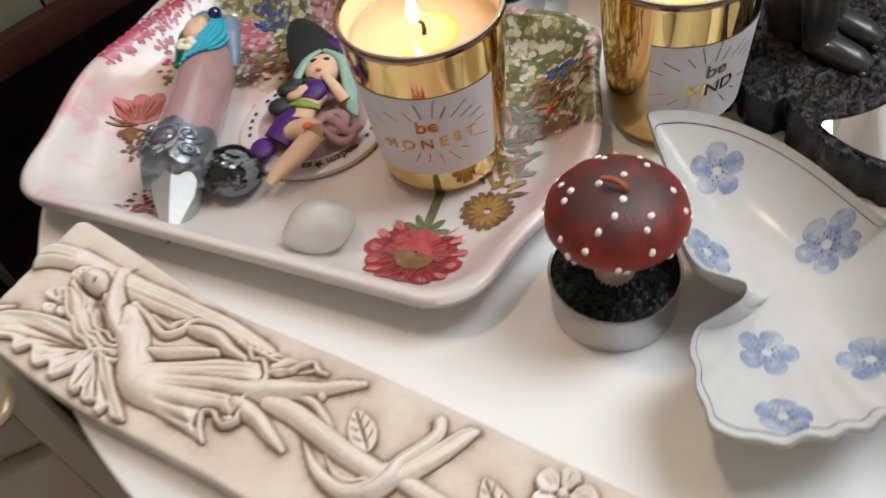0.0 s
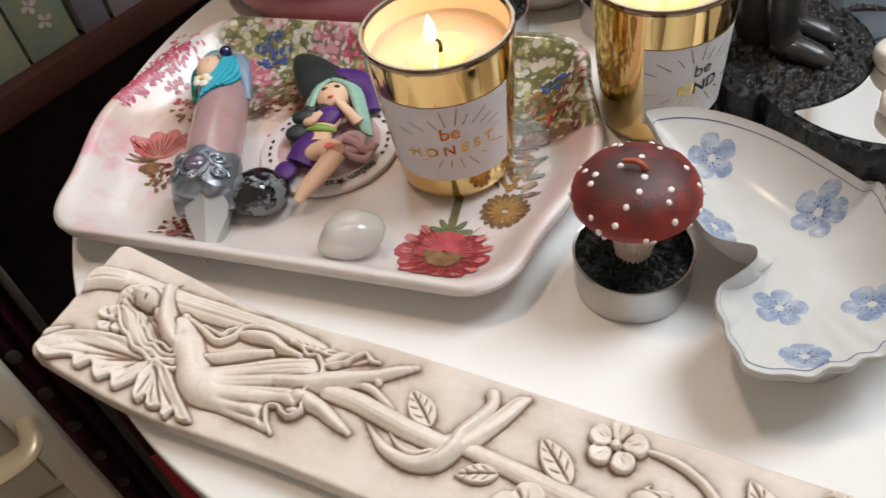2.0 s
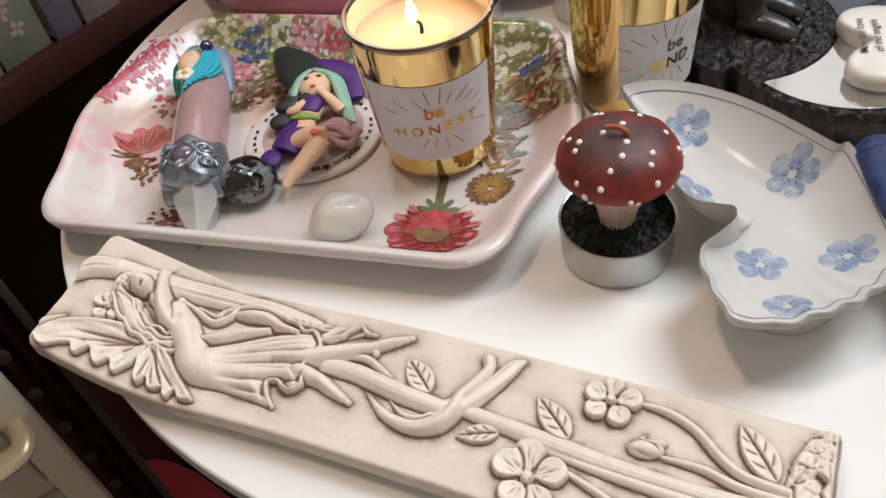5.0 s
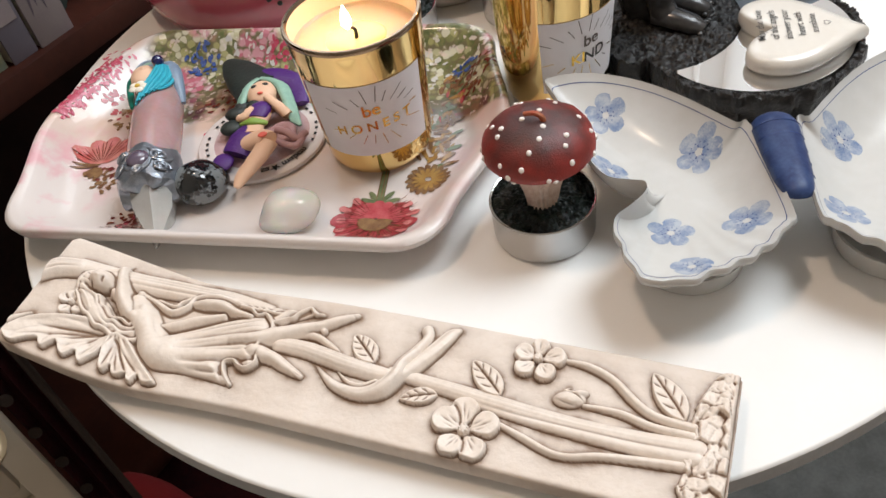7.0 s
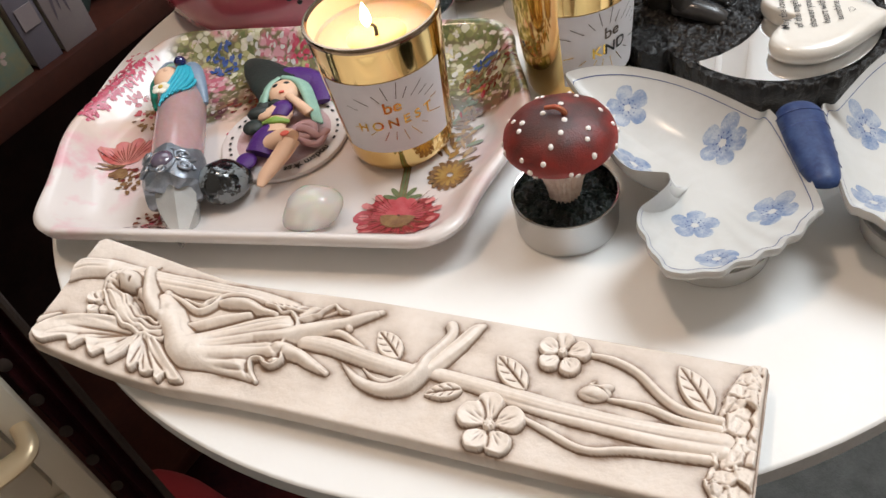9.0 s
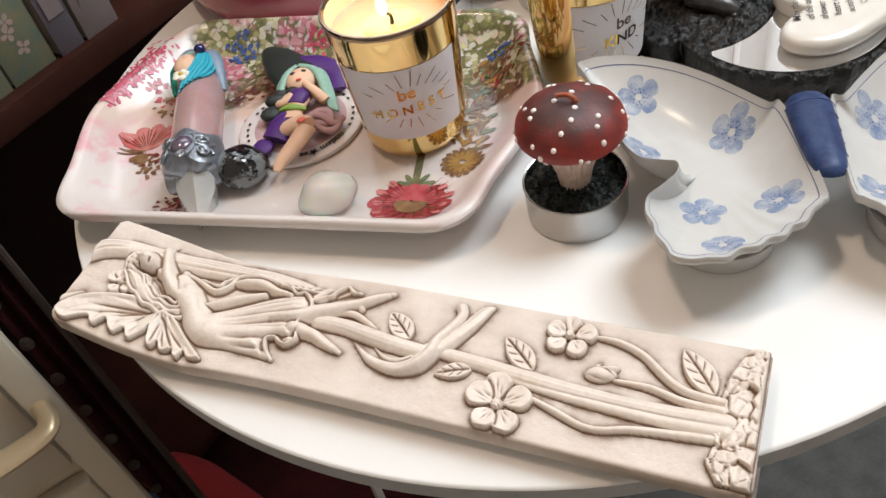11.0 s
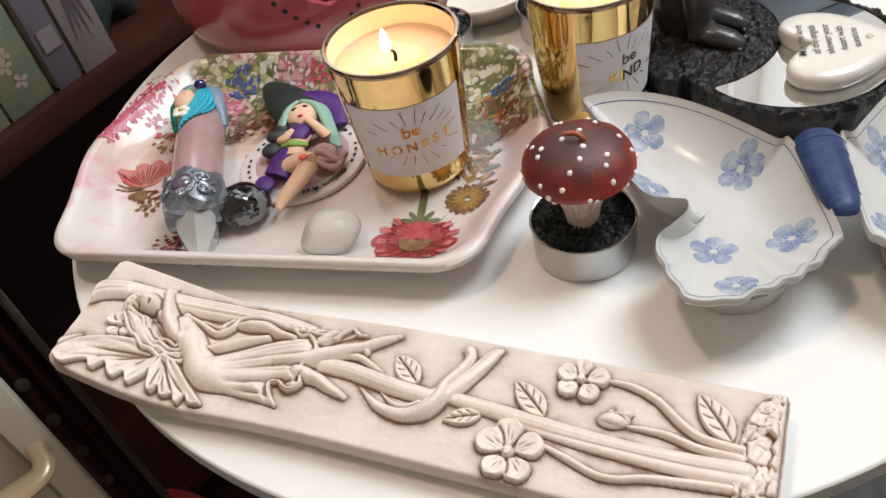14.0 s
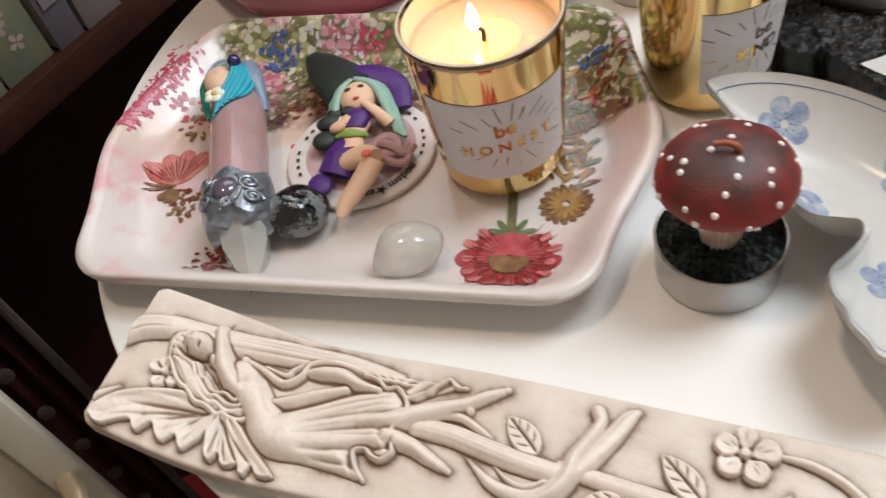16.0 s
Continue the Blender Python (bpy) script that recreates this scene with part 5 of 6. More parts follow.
def relief_flower(cs, cw, tips):
    size = max(math.hypot(a - cs, b_ - cw) for a, b_ in tips)
    f_ = Relief(cs - size - 2, cs + size + 2, cw - size - 2, cw + size + 2, 0.25)
    for a, b_ in tips:
        long_ = math.hypot(a - cs, b_ - cw)
        ca, sa = (a - cs) / long_, (b_ - cw) / long_
        l, v = ((f_.S - cs) * ca + (f_.W - cw) * sa) / long_, (-(f_.S - cs) * sa + (f_.W - cw) * ca) / long_
        half = 0.46 * np.sqrt(np.clip(1 - ((l - 0.60) / 0.41) ** 2, 0, 1)) * np.where(l < 0.6, 0.62 + 0.38 * np.clip(l / 0.6, 0, 1), 1)
        half = np.maximum(half, np.where((l > 0) & (l < 0.6), 0.11 + 0.12 * l, 0))
        q = np.abs(v) / np.maximum(half, 1e-3)
        h_ = 1.2 + 1.3 * l + 0.9 * np.clip(q, 0, 1) ** 2.2 * np.clip(l * 2, 0, 1) - 0.7 * np.clip((l - 0.8) / 0.2, 0, 1) ** 2
        for o in (-0.12, 0, 0.12):
            line_ = np.exp(-((v - o * (0.4 + l)) / 0.028) ** 2) * np.clip((0.82 - abs(o) * 1.6 - l) * 4, 0, 1)
            h_ = h_ - 0.55 * line_
        ok = (half > 0) & (q < 1)
        h_ = np.where(ok, np.minimum(h_, f_.LOW + 34 * (1 - q) * half), f_.LOW)
        f_.H = np.maximum(f_.H - 0.9 * np.exp(-((np.abs(v) - half) / 0.05) ** 2) * (l > 0.2) * (l < 1.0) * (f_.H > 0), np.where(ok, h_, f_.LOW))
    ring_ = np.hypot(f_.S - cs, f_.W - cw)
    f_.H = np.where((ring_ < size * 0.24) & (f_.H > 0), f_.H - 0.9 * (1 - ring_ / (size * 0.24)), f_.H)
    fl = f_.cast("relief_flower", "carved five-petalled flower", plaque, 2, 1.1)
    c_ = Relief(cs - size * 0.3, cs + size * 0.3, cw - size * 0.3, cw + size * 0.3, 0.2)
    c_.blob(cs, cw, 2.9, size * 0.19, size * 0.19)
    for k in range(7):
        c_.blob(cs + size * 0.11 * math.cos(k * 0.9), cw + size * 0.11 * math.sin(k * 0.9), 3.1, 0.7, 0.7, 0, 0.1)
    c_.cast("flower_centre", "carved flower heart", fl, 1)


relief_flower(78.0, 5.6, [(81.2, 17.2), (68.0, 11.6), (71.0, -3.2), (82.4, -3.9), (89.2, 9.4)])
relief_flower(62.7, 37.0, [(63.2, 45.0), (53.7, 39.9), (57.2, 29.6), (68.4, 30.2), (71.0, 39.4)])
relief_flower(235.6, 17.0, [(241.4, 18.6), (236.8, 11.2), (230.0, 14.4), (231.4, 19.6), (237.6, 22.0)])


def relief_leaf(s0, w0, s1, w1, half):
    f_ = Relief(min(s0, s1) - half - 1, max(s0, s1) + half + 1, min(w0, w1) - half - 1, max(w0, w1) + half + 1, 0.22)
    long_ = math.hypot(s1 - s0, w1 - w0)
    ca, sa = (s1 - s0) / long_, (w1 - w0) / long_
    l, v = ((f_.S - s0) * ca + (f_.W - w0) * sa) / long_, -(f_.S - s0) * sa + (f_.W - w0) * ca
    wide_ = half * np.sin(np.pi * np.clip(l, 0, 1) ** 0.8) ** 0.75
    q = np.abs(v) / np.maximum(wide_, 1e-3)
    ok = (l > 0) & (l < 1) & (q < 1)
    h_ = 1.5 + 0.5 * np.sin(np.pi * np.clip(l, 0, 1)) + 0.35 * np.clip(q, 0, 1) ** 3
    f_.H = np.where(ok, np.minimum(h_, f_.LOW + 5 * (1 - q) * wide_), f_.LOW)
    at_ = lambda a, b_: (s0 + ca * long_ * a - sa * b_, w0 + sa * long_ * a + ca * b_)
    f_.groove([at_(0.0, 0), at_(0.3, 0.15), at_(0.65, 0.1), at_(0.96, 0)], 0.42, 1.1, 0.5)
    for a in (0.2, 0.42, 0.62):
        for side in (-1, 1):
            b_ = side * half * 0.72 * math.sin(math.pi * min(1, a + 0.12) ** 0.8)
            f_.groove([at_(a, 0), at_(a + 0.06, b_ * 0.4), at_(a + 0.13, b_ * 0.75), at_(a + 0.2, b_)], 0.28, 0.5, 0.32)
    f_.cast("relief_leaf", "carved veined leaf", plaque, 1)


for leaf in ((115.6, 23.0, 127.2, 32.6, 4.6), (70.6, 20.6, 83.6, 31.8, 4.6), (90.3, 16.3, 102.6, 11.3, 3.5), (14.4, 25.2, 26.6, 40.4, 4.9)):
    relief_leaf(*leaf)
for name, lines in (("branch", [([(152, 22.8, 0.2), (141.3, 22.6, 0.6), (132.3, 21.3, 0.8), (121.3, 19.7, 0.8), (108.4, 18.9, 0.6)], [3.2, 3.3, 3.3, 3.3, 3.0], 0.7)]),
                    ("branch", [([(108.4, 21.2, 0.2), (85.5, 19.0, 0.4), (71.4, 17.6, 0.4), (58.0, 16.6, 0.4), (42.9, 16.0, 0.4), (25.4, 16.0, 0.4), (10, 16.5, 0.6)], [2.4, 3.0, 3.2, 3.0, 2.8, 3.0, 3.4], 0.62), ([(90, 17.2, 0.1), (71.4, 15.2, 0.3), (58.0, 14.0, 0.4), (42.9, 13.2, 0.4), (25.4, 12.7, 0.5), (10, 13.0, 0.6)], [0.8, 1.6, 2.0, 2.1, 2.4, 3.0], 0.7)]),
                    ("ribbon", [([(135.4, 17.6, 0.0), (126.9, 12.0, 0.6), (119.9, 10.2, 1.0), (114.1, 10.5, 1.4), (108.9, 13.5, 2.2), (106.0, 19.0, 2.6), (105.8, 24.5, 2.0), (103.3, 30.2, 1.4), (101.2, 36.6, 1.0), (102.6, 40.2, 0.6)], [0.5, 1.8, 2.3, 2.7, 3.2, 3.0, 2.3, 2.2, 2.0, 2.2], 0.7), ([(127.4, 17.4, 0.6), (121.4, 13.6, 1.2), (116.1, 12.8, 1.8), (111.6, 15.6, 2.4)], [0.3, 0.9, 1.2, 0.8], 0.9)]),
                    ("ribbon", [([(105.6, 18.4, 1.8), (101.4, 24.8, 1.4), (97.4, 32.5, 1.0), (94.0, 40.0, 0.8), (91.8, 42.6, 0.4)], [2.4, 2.9, 3.0, 2.6, 1.4], 0.5), ([(102.6, 21.0, 2.0), (98.6, 26.8, 1.9), (94.6, 34.0, 1.6), (91.4, 42.0, 0.8)], [0.5, 0.7, 0.7, 0.5], 1.0)]),
                    ("stem", [([(70.4, 11.4, 0.4), (60.2, 8.0, 0.8), (51.1, 5.0, 0.8), (44.7, 5.0, 0.8), (35.1, 7.6, 0.8), (12.6, 10.2, 0.5)], [1.0, 1.4, 1.4, 1.4, 1.5, 1.9], 0.8)]),
                    ("stem", [([(54.6, 38.7, 0.4), (46.2, 38.0, 0.8), (37.9, 34.8, 0.8), (29.2, 27.8, 0.8), (22.2, 24.4, 0.8), (11.5, 23.4, 0.5)], [1.0, 1.5, 1.6, 1.7, 1.7, 1.9], 0.8)]),
                    ("stem", [([(44.6, 23.5, 0.4), (33.3, 23.2, 0.8), (23.4, 20.9, 0.8), (11.5, 20.4, 0.5)], [1.0, 1.5, 1.6, 1.9], 0.8)])):
    ps = [p for pts, _, _ in lines for p in pts]
    f_ = Relief(min(p[0] for p in ps) - 5, max(p[0] for p in ps) + 5, min(p[1] for p in ps) - 5, max(p[1] for p in ps) + 5, 0.28)
    for pts, radii, flat in lines:
        f_.rope(pts, radii, flat, 0.25)
    if name == "branch":
        for off in (-1.7, -0.5, 0.9, 2.0):
            f_.groove([(p[0] + 1.5, p[1] + off * (1 + 0.12 * math.sin(p[0]))) for p in lines[0][0]], 0.32, 0.28, 0.10)
    elif name == "stem":
        f_.groove([(p[0], p[1] - 0.8) for p in lines[0][0]], 0.3, 0.15, 0.10)
    else:
        f_.groove([(p[0] + 1.1, p[1] - 0.4) for p in lines[0][0][2:]], 0.5, 0.45, 0.10)
    f_.cast("relief_" + name, "carved " + name, plaque, 3)
f_ = Relief(40, 60, 18, 32, 0.22)
f_.blob(49.4, 24.6, 3.0, 5.6, 3.5, -12)
f_.blob(47.0, 26.6, 2.6, 3.8, 1.8, -28, 0.12)
f_.groove([(54.6, 24.8), (51.5, 26.6), (48, 26.0), (44.6, 24.4)], 0.32, 0.7, 0.4)
f_.groove([(53.6, 23.2), (50.5, 22.4), (47.5, 22.4), (45.2, 23.2)], 0.28, 0.4, 0.2)
f_.rope([(51.2, 27.4, 0.8), (50.0, 29.2, 0.2)], [0.8, 0.3], 0.9)
f_.cast("relief_bud", "carved flower bud", plaque, 1)
# torn, flaky ground at the flower end
f_ = Relief(0.6, 18, -4.4, 45.6, 0.22)
rim_s = np.interp(f_.W, [-4, 2.3, 9.6, 12.7, 20, 25.3, 32.3, 42.2, 45.4], [10.5, 14.4, 13.0, 15.4, 11.7, 13.1, 12.3, 8.6, 5.6])
rim_s = rim_s + np.array([[0.7 * noise.noise(Vector((0.0, b_ * 0.7, 1.0))) for b_ in f_.w]])
flakes = np.random.RandomState(5)
cx, cy = flakes.uniform(0, 16, 64), flakes.uniform(-5, 46, 64)
gx_, gy_, lift_ = flakes.uniform(-0.42, 0.42, 64), flakes.uniform(-0.32, 0.32, 64), flakes.uniform(-0.5, 0.7, 64)
away = np.stack([np.hypot((f_.S - a) * 1.0, (f_.W - b_) * 0.8) for a, b_ in zip(cx, cy)])
pick = away.argmin(0)
gap_ = np.sort(away, 0)
h_ = 2.0 + lift_[pick] + gx_[pick] * (f_.S - cx[pick]) + gy_[pick] * (f_.W - cy[pick]) - 0.4 * np.exp(-(gap_[1] - gap_[0]) / 0.3)
h_ += np.array([[0.35 * noise.noise(Vector((a * 0.9, b_ * 0.35, 4))) + 0.16 * noise.noise(Vector((a * 2.2, b_ * 1.6, 9))) for b_ in f_.w] for a in f_.s])
edge_ = rim_s - f_.S
f_.H = np.where(edge_ > 0, np.minimum(np.maximum(h_, 0.5), f_.LOW + 3.2 * edge_), f_.LOW)
f_.H = np.minimum(f_.H, 0.2 + 2.0 * np.clip(f_.S - 0.6, 0, 9))
for b_ in (2, 7, 31, 36, 41):
    f_.groove([(12.5, b_), (9.5, b_ + 0.8), (7, b_ + 0.6), (4.5, b_ + 1.6)], 0.3, 0.6, 0.3)
f_.cast("relief_mound", "carved torn ground", plaque, 2, 0.9)


# brown antiquing glaze left on the plate round the carving
def antique():
    from mathutils.kdtree import KDTree
    tree = KDTree(len(carved_feet))
    for i, p in enumerate(carved_feet):
        tree.insert((p[0], p[1], 0), i)
    tree.balance()
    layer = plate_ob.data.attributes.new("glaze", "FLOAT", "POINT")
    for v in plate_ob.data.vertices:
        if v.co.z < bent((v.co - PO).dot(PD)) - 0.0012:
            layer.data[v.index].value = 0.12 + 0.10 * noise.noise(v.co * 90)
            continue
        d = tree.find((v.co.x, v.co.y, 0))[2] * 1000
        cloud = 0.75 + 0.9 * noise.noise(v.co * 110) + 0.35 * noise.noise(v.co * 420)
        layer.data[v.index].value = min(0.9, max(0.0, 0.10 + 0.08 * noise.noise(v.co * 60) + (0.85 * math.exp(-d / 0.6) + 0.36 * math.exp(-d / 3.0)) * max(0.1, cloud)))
    for o in plaque.children:
        if o.name.split(".")[0] == "underside":
            o.data.attributes.new("glaze", "FLOAT", "POINT")


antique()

# ---- stones and the wand on the tray ----
TF = TABLE_Z + 0.0043


def pebble(name, m, r, material, label, seed, rough):
    bm = bmesh.new()
    bmesh.ops.create_icosphere(bm, subdivisions=4, radius=1)
    for v in bm.verts:
        d = 1 + rough * noise.noise(v.co * 1.1 + Vector((seed, 0, 0)))
        v.co = Vector((v.co.x * r[0], v.co.y * r[1], v.co.z * r[2])) * d
    low = min(v.co.z for v in bm.verts)
    bmesh.ops.translate(bm, verts=bm.verts, vec=(0, 0, -low))
    ob = part(name, bm, material, None, "", 80)
    ob.matrix_world = m
    return tagged(ob, label, "stone")


pebble("quartz_stone", pose(-0.0915, 0.0360, TF, 0, 0, 15), (0.0128, 0.0096, 0.0086), "quartz", "clear milky tumbled quartz stone on the tray", 2.0, 0.16)
pebble("obsidian_stone", pose(-0.1275, 0.0685, TF, 0, 0, -10), (0.0112, 0.0098, 0.0090), "obsidian", "black and grey snowflake obsidian tumbled stone", 6.0, 0.22)

wand = thing("crystal_wand", pose(-0.1475, 0.100, TF), "rose quartz wand with a clear crystal point and clay ornaments", "wand")
wdir = Vector((0.04, 1.0, 0)).normalized()
wside = Vector((1.0, -0.04, 0))


def on_wand(l, s, z):
    return tuple(wdir * (l / 1000) + wside * (s / 1000) + Vector((0, 0, z / 1000)))


bm = bmesh.new()
rings = []
for l, r in ((-22, 11.0), (-10, 11.4), (10, 11.6), (30, 11.4), (40, 11.0), (48, 9.5), (53, 6)):
    rings.append([on_wand(l, r * math.cos(2 * math.pi * i / 36), 11.8 + r * math.sin(2 * math.pi * i / 36)) for i in range(36)])
ring_loft(bm, rings)
part("shaft", bm, "rose_quartz", wand, "cloudy pink quartz shaft", 30)
bm = bmesh.new()
rings = []
for l, r in ((-20, 8.0), (-32, 10.4), (-42, 9.2), (-62, 0.5)):
    rings.append([on_wand(l, (2.5 if l < -50 else 0.5) + r * math.cos(2 * math.pi * i / 6 + 0.35), max(0.3, 9.5 + (-4.0 if l < -40 else 0) + r * math.sin(2 * math.pi * i / 6 + 0.35))) for i in range(6)])
ring_loft(bm, rings)
part("crystal_point", bm, "crystal", wand, "clear faceted crystal point", 15)
bm = bmesh.new()
rings = []
for l, r in ((-15, 11.8), (-16, 13.4), (-22, 14.0), (-30, 13.6), (-35, 12.2), (-36, 10.0)):
    rings.append([on_wand(l + 2.0 * math.sin(5 * 2 * math.pi * i / 36), r * math.cos(2 * math.pi * i / 36), max(0.2, 11.8 + r * 0.94 * math.sin(2 * math.pi * i / 36))) for i in range(36)])
ring_loft(bm, rings)
collar = part("collar", bm, "silver", wand, "silver clay collar with curled ropes")
for s0, l0, turns, rr in ((-9, -28, 1, 3.6), (8, -24, -1, 4.0), (9, -31, 1, 3.0), (-9, -19, -1, 2.8), (0, -34, 1, 2.4)):
    bm = bmesh.new()
    pts = []
    for q in range(22):
        a = turns * q * 0.55
        r = rr * (1 - q / 24)
        ss, ll = s0 + r * math.cos(a), l0 + r * math.sin(a)
        zz = 11.8 + math.sqrt(max(1.0, 14.0 ** 2 - ss * ss)) * 0.94
        pts.append(on_wand(ll, ss, zz + 0.4))
    tube(bm, pts, 0.00075, 8, 2)
    part("curl", bm, "silver", collar)
bm = bmesh.new()
ball(bm, on_wand(-25, -1, 24.0), (0.0052, 0.0054, 0.0026), 16)
part("purple_stone", bm, "amethyst", collar, "square purple glass gem")
bm = bmesh.new()
tube(bm, [on_wand(-20, -5.5, 23.5), on_wand(-30, -5.5, 23.5), on_wand(-31, 3.5, 23.8), on_wand(-20, 4, 24), on_wand(-20, -5.5, 23.5)], 0.0008, 8)
part("gem_setting", bm, "silver", collar)
bm = bmesh.new()
tube(bm, [on_wand(28.5, 11.6, 12), on_wand(35.5, 10.6, 15), on_wand(43.5, 9.0, 18), on_wand(51.5, 6, 17), on_wand(57.5, 1, 12)], [0.0014, 0.0030, 0.0042, 0.0050, 0.0044], 16)
part("blue_wrap", bm, "grey_blue", wand, "grey blue clay wrapped round the end")
bm = bmesh.new()
ball(bm, on_wand(44.5, -5.0, 20.5), (0.0064, 0.0085, 0.0046), 20)
ball(bm, on_wand(45.5, -4.0, 24.6), (0.0014, 0.0018, 0.0010), 10)
part("clay_disc", bm, "flesh", wand, "plain peach clay oval")
for k in range(11):
    bm = bmesh.new()
    o = k * 0.9
    hair = [(48.5 - 0.2 * o, 2.5 + 0.55 * o), (40.5 - 0.1 * o, 0.6 + 0.95 * o), (30.5 + 0.15 * o, -3.5 + 1.25 * o), (20 + 0.75 * o, -6.5 + 1.2 * o)]
    tube(bm, [on_wand(l, s, 12.2 + math.sqrt(max(1.0, 11.8 ** 2 - s * s)) + 0.7 * (k % 2)) for l, s in hair], [0.0008, 0.0009, 0.0009, 0.0005], 8)
    part("hair_strand", bm, "turquoise", wand)
for k in range(4):
    bm = bmesh.new()
    tube(bm, [on_wand(50.5 - k, -11 + k * 1.5, 20), on_wand(55.5 - 1.3 * k, -5 + k, 22 - 0.6 * k), on_wand(52.5 - k, 4, 22.4)], [0.0009, 0.0011, 0.0008], 8)
    part("braid", bm, "mint" if k % 2 else "grey_blue", wand)
bm = bmesh.new()
tube(bm, [on_wand(50.5, -11, 19), on_wand(44.5, -12.6, 18), on_wand(33.5, -11.6, 18), on_wand(22.5, -9.5, 19)], [0.0012, 0.0020, 0.0016, 0.0008], 10)
part("green_trim", bm, "teal_clay", wand)
bm = bmesh.new()
ball(bm, on_wand(49, 3.2, 25.2), 0.0030, 16)
part("bead", bm, "bead", wand, "navy glass bead")
bm = bmesh.new()
for q in range(5):
    a = 2 * math.pi * q / 5
    ball(bm, on_wand(30 + 2.6 * math.sin(a), -5.0 + 2.6 * math.cos(a), 25.0), (0.0021, 0.0021, 0.0009), 10)
fl = part("clay_flower", bm, "white_clay", wand, "small white clay flower")
bm = bmesh.new()
ball(bm, on_wand(30, -5.0, 25.8), (0.0013, 0.0013, 0.0008), 10)
part("flower_centre", bm, "yellow_clay", fl)

# ---- the badge and the clay witch ----
badge = thing("wheel_badge", pose(-0.1005, 0.0985, TF), "round pink badge with black lettering round its rim", "badge")
bm = bmesh.new()
lathe(bm, [(0.028, 0.0), (0.0300, 0.0004), (0.0306, 0.0014), (0.0302, 0.0026), (0.0292, 0.0031), (0.0225, 0.0034)], 72, cap1=False)
part("badge_rim", bm, "badge_rim", badge, "pale ring with lettering")
bm = bmesh.new()
lathe(bm, [(0.0225, 0.0034), (0.018, 0.0036), (0.008, 0.0038)], 72, cap0=False)
part("badge_face", bm, "badge", badge, "mottled pink face")
for word, mid in (("mabon", -57), ("\u2605", -80), ("sa", -90)):
    bm = letters(word, 0.0052, bold=0.0001)
    for v in bm.verts:
        r = 0.0258 + v.co.y
        a = radians(mid) + v.co.x / 0.0262
        v.co = Vector((r * math.cos(a), r * math.sin(a), 0.0037))
    if bm.verts:
        part("lettering", bm, "black_ink", badge)
    else:
        bm.free()
for k in range(26):
    a0 = radians(-30 + k * 9.5)
    if k % 5 == 4:
        continue
    bm = bmesh.new()
    pts = []
    for r in (0.0251, 0.0264):
        pts.append([bm.verts.new((r * math.cos(a0 + q * 0.024), r * math.sin(a0 + q * 0.024), 0.0037)) for q in range(4)])
    for i in range(3):
        bm.faces.new((pts[0][i], pts[0][i + 1], pts[1][i + 1], pts[1][i]))
    part("writing_bar", bm, "black_ink", badge)

bm = bmesh.new()
WITCH = ["flesh", "hat", "purple", "mint", "lime", "mauve", "coral", "black_ink"]
WO = Vector((-0.1005, 0.0985, 0))


def wp(x, y, z):
    """World millimetres to the witch's own frame."""
    return (x / 1000 - WO.x, y / 1000 - WO.y, z / 1000)


ball(bm, wp(-96.5, 121, 9.5), (0.0078, 0.0088, 0.0075), 18, 0)
tube(bm, [wp(-98, 127, 8), wp(-103, 138, 9), wp(-108, 150, 8.5), wp(-112.5, 161, 7)], [0.0125, 0.0110, 0.0080, 0.0030], 18, 5, 0.6, 1)
tube(bm, [wp(-110, 131, 6), wp(-100, 135, 11), wp(-88, 133, 10), wp(-80, 125, 7), wp(-80, 112, 4)], [0.003, 0.0052, 0.0058, 0.0056, 0.004], 12, 5, 0.6, 2)
for o in range(5):
    tube(bm, [wp(-97 - o, 129, 15 - 0.8 * o), wp(-103 - o * 0.8, 124, 14 - o), wp(-107 - o * 0.5, 114, 10 - o * 0.8), wp(-109 - o * 0.3, 107, 6)], [0.0012, 0.0018, 0.0016, 0.0008], 8, 5, 1, 3)
    tube(bm, [wp(-96 + o, 129, 15 - 0.8 * o), wp(-89 + o * 0.8, 123, 14 - o), wp(-86 + o * 0.6, 110, 10 - o * 0.8), wp(-85 + o * 0.8, 98 - o, 5)], [0.0012, 0.0019, 0.0018, 0.0009], 8, 5, 1, 3)
tube(bm, [wp(-97, 113, 7), wp(-99, 107, 8), wp(-102, 99, 8), wp(-104, 91, 8)], [0.0040, 0.0056, 0.0046, 0.0062], 14, 5, 0.8, 0)
tube(bm, [wp(-97, 112, 9), wp(-98.5, 108, 10.5), wp(-100.5, 103, 9.5)], [0.0040, 0.0056, 0.0044], 14, 5, 0.8, 2)
tube(bm, [wp(-104, 112, 8), wp(-108, 108, 8), wp(-106, 105, 11), wp(-101, 108, 13)], [0.0024, 0.0025, 0.0022, 0.0022], 10, 5, 1, 0)
ball(bm, wp(-110, 112, 8), (0.0055, 0.0040, 0.0040), 12, 1)
ball(bm, wp(-113, 104, 6), (0.0055, 0.0050, 0.0038), 12, 1)
ball(bm, wp(-107, 115, 9), (0.0040, 0.0034, 0.0032), 12, 1)
ball(bm, wp(-101, 113.5, 11), (0.0035, 0.0025, 0.0022), 12, 1)
tube(bm, [wp(-91, 111, 8), wp(-86.5, 102, 8), wp(-90, 107, 12), wp(-94.5, 114, 14)], [0.0025, 0.0027, 0.0023, 0.0018], 10, 5, 1, 0)
ball(bm, wp(-88, 103.5, 10.2), (0.0022, 0.0022, 0.0014), 10, 6)
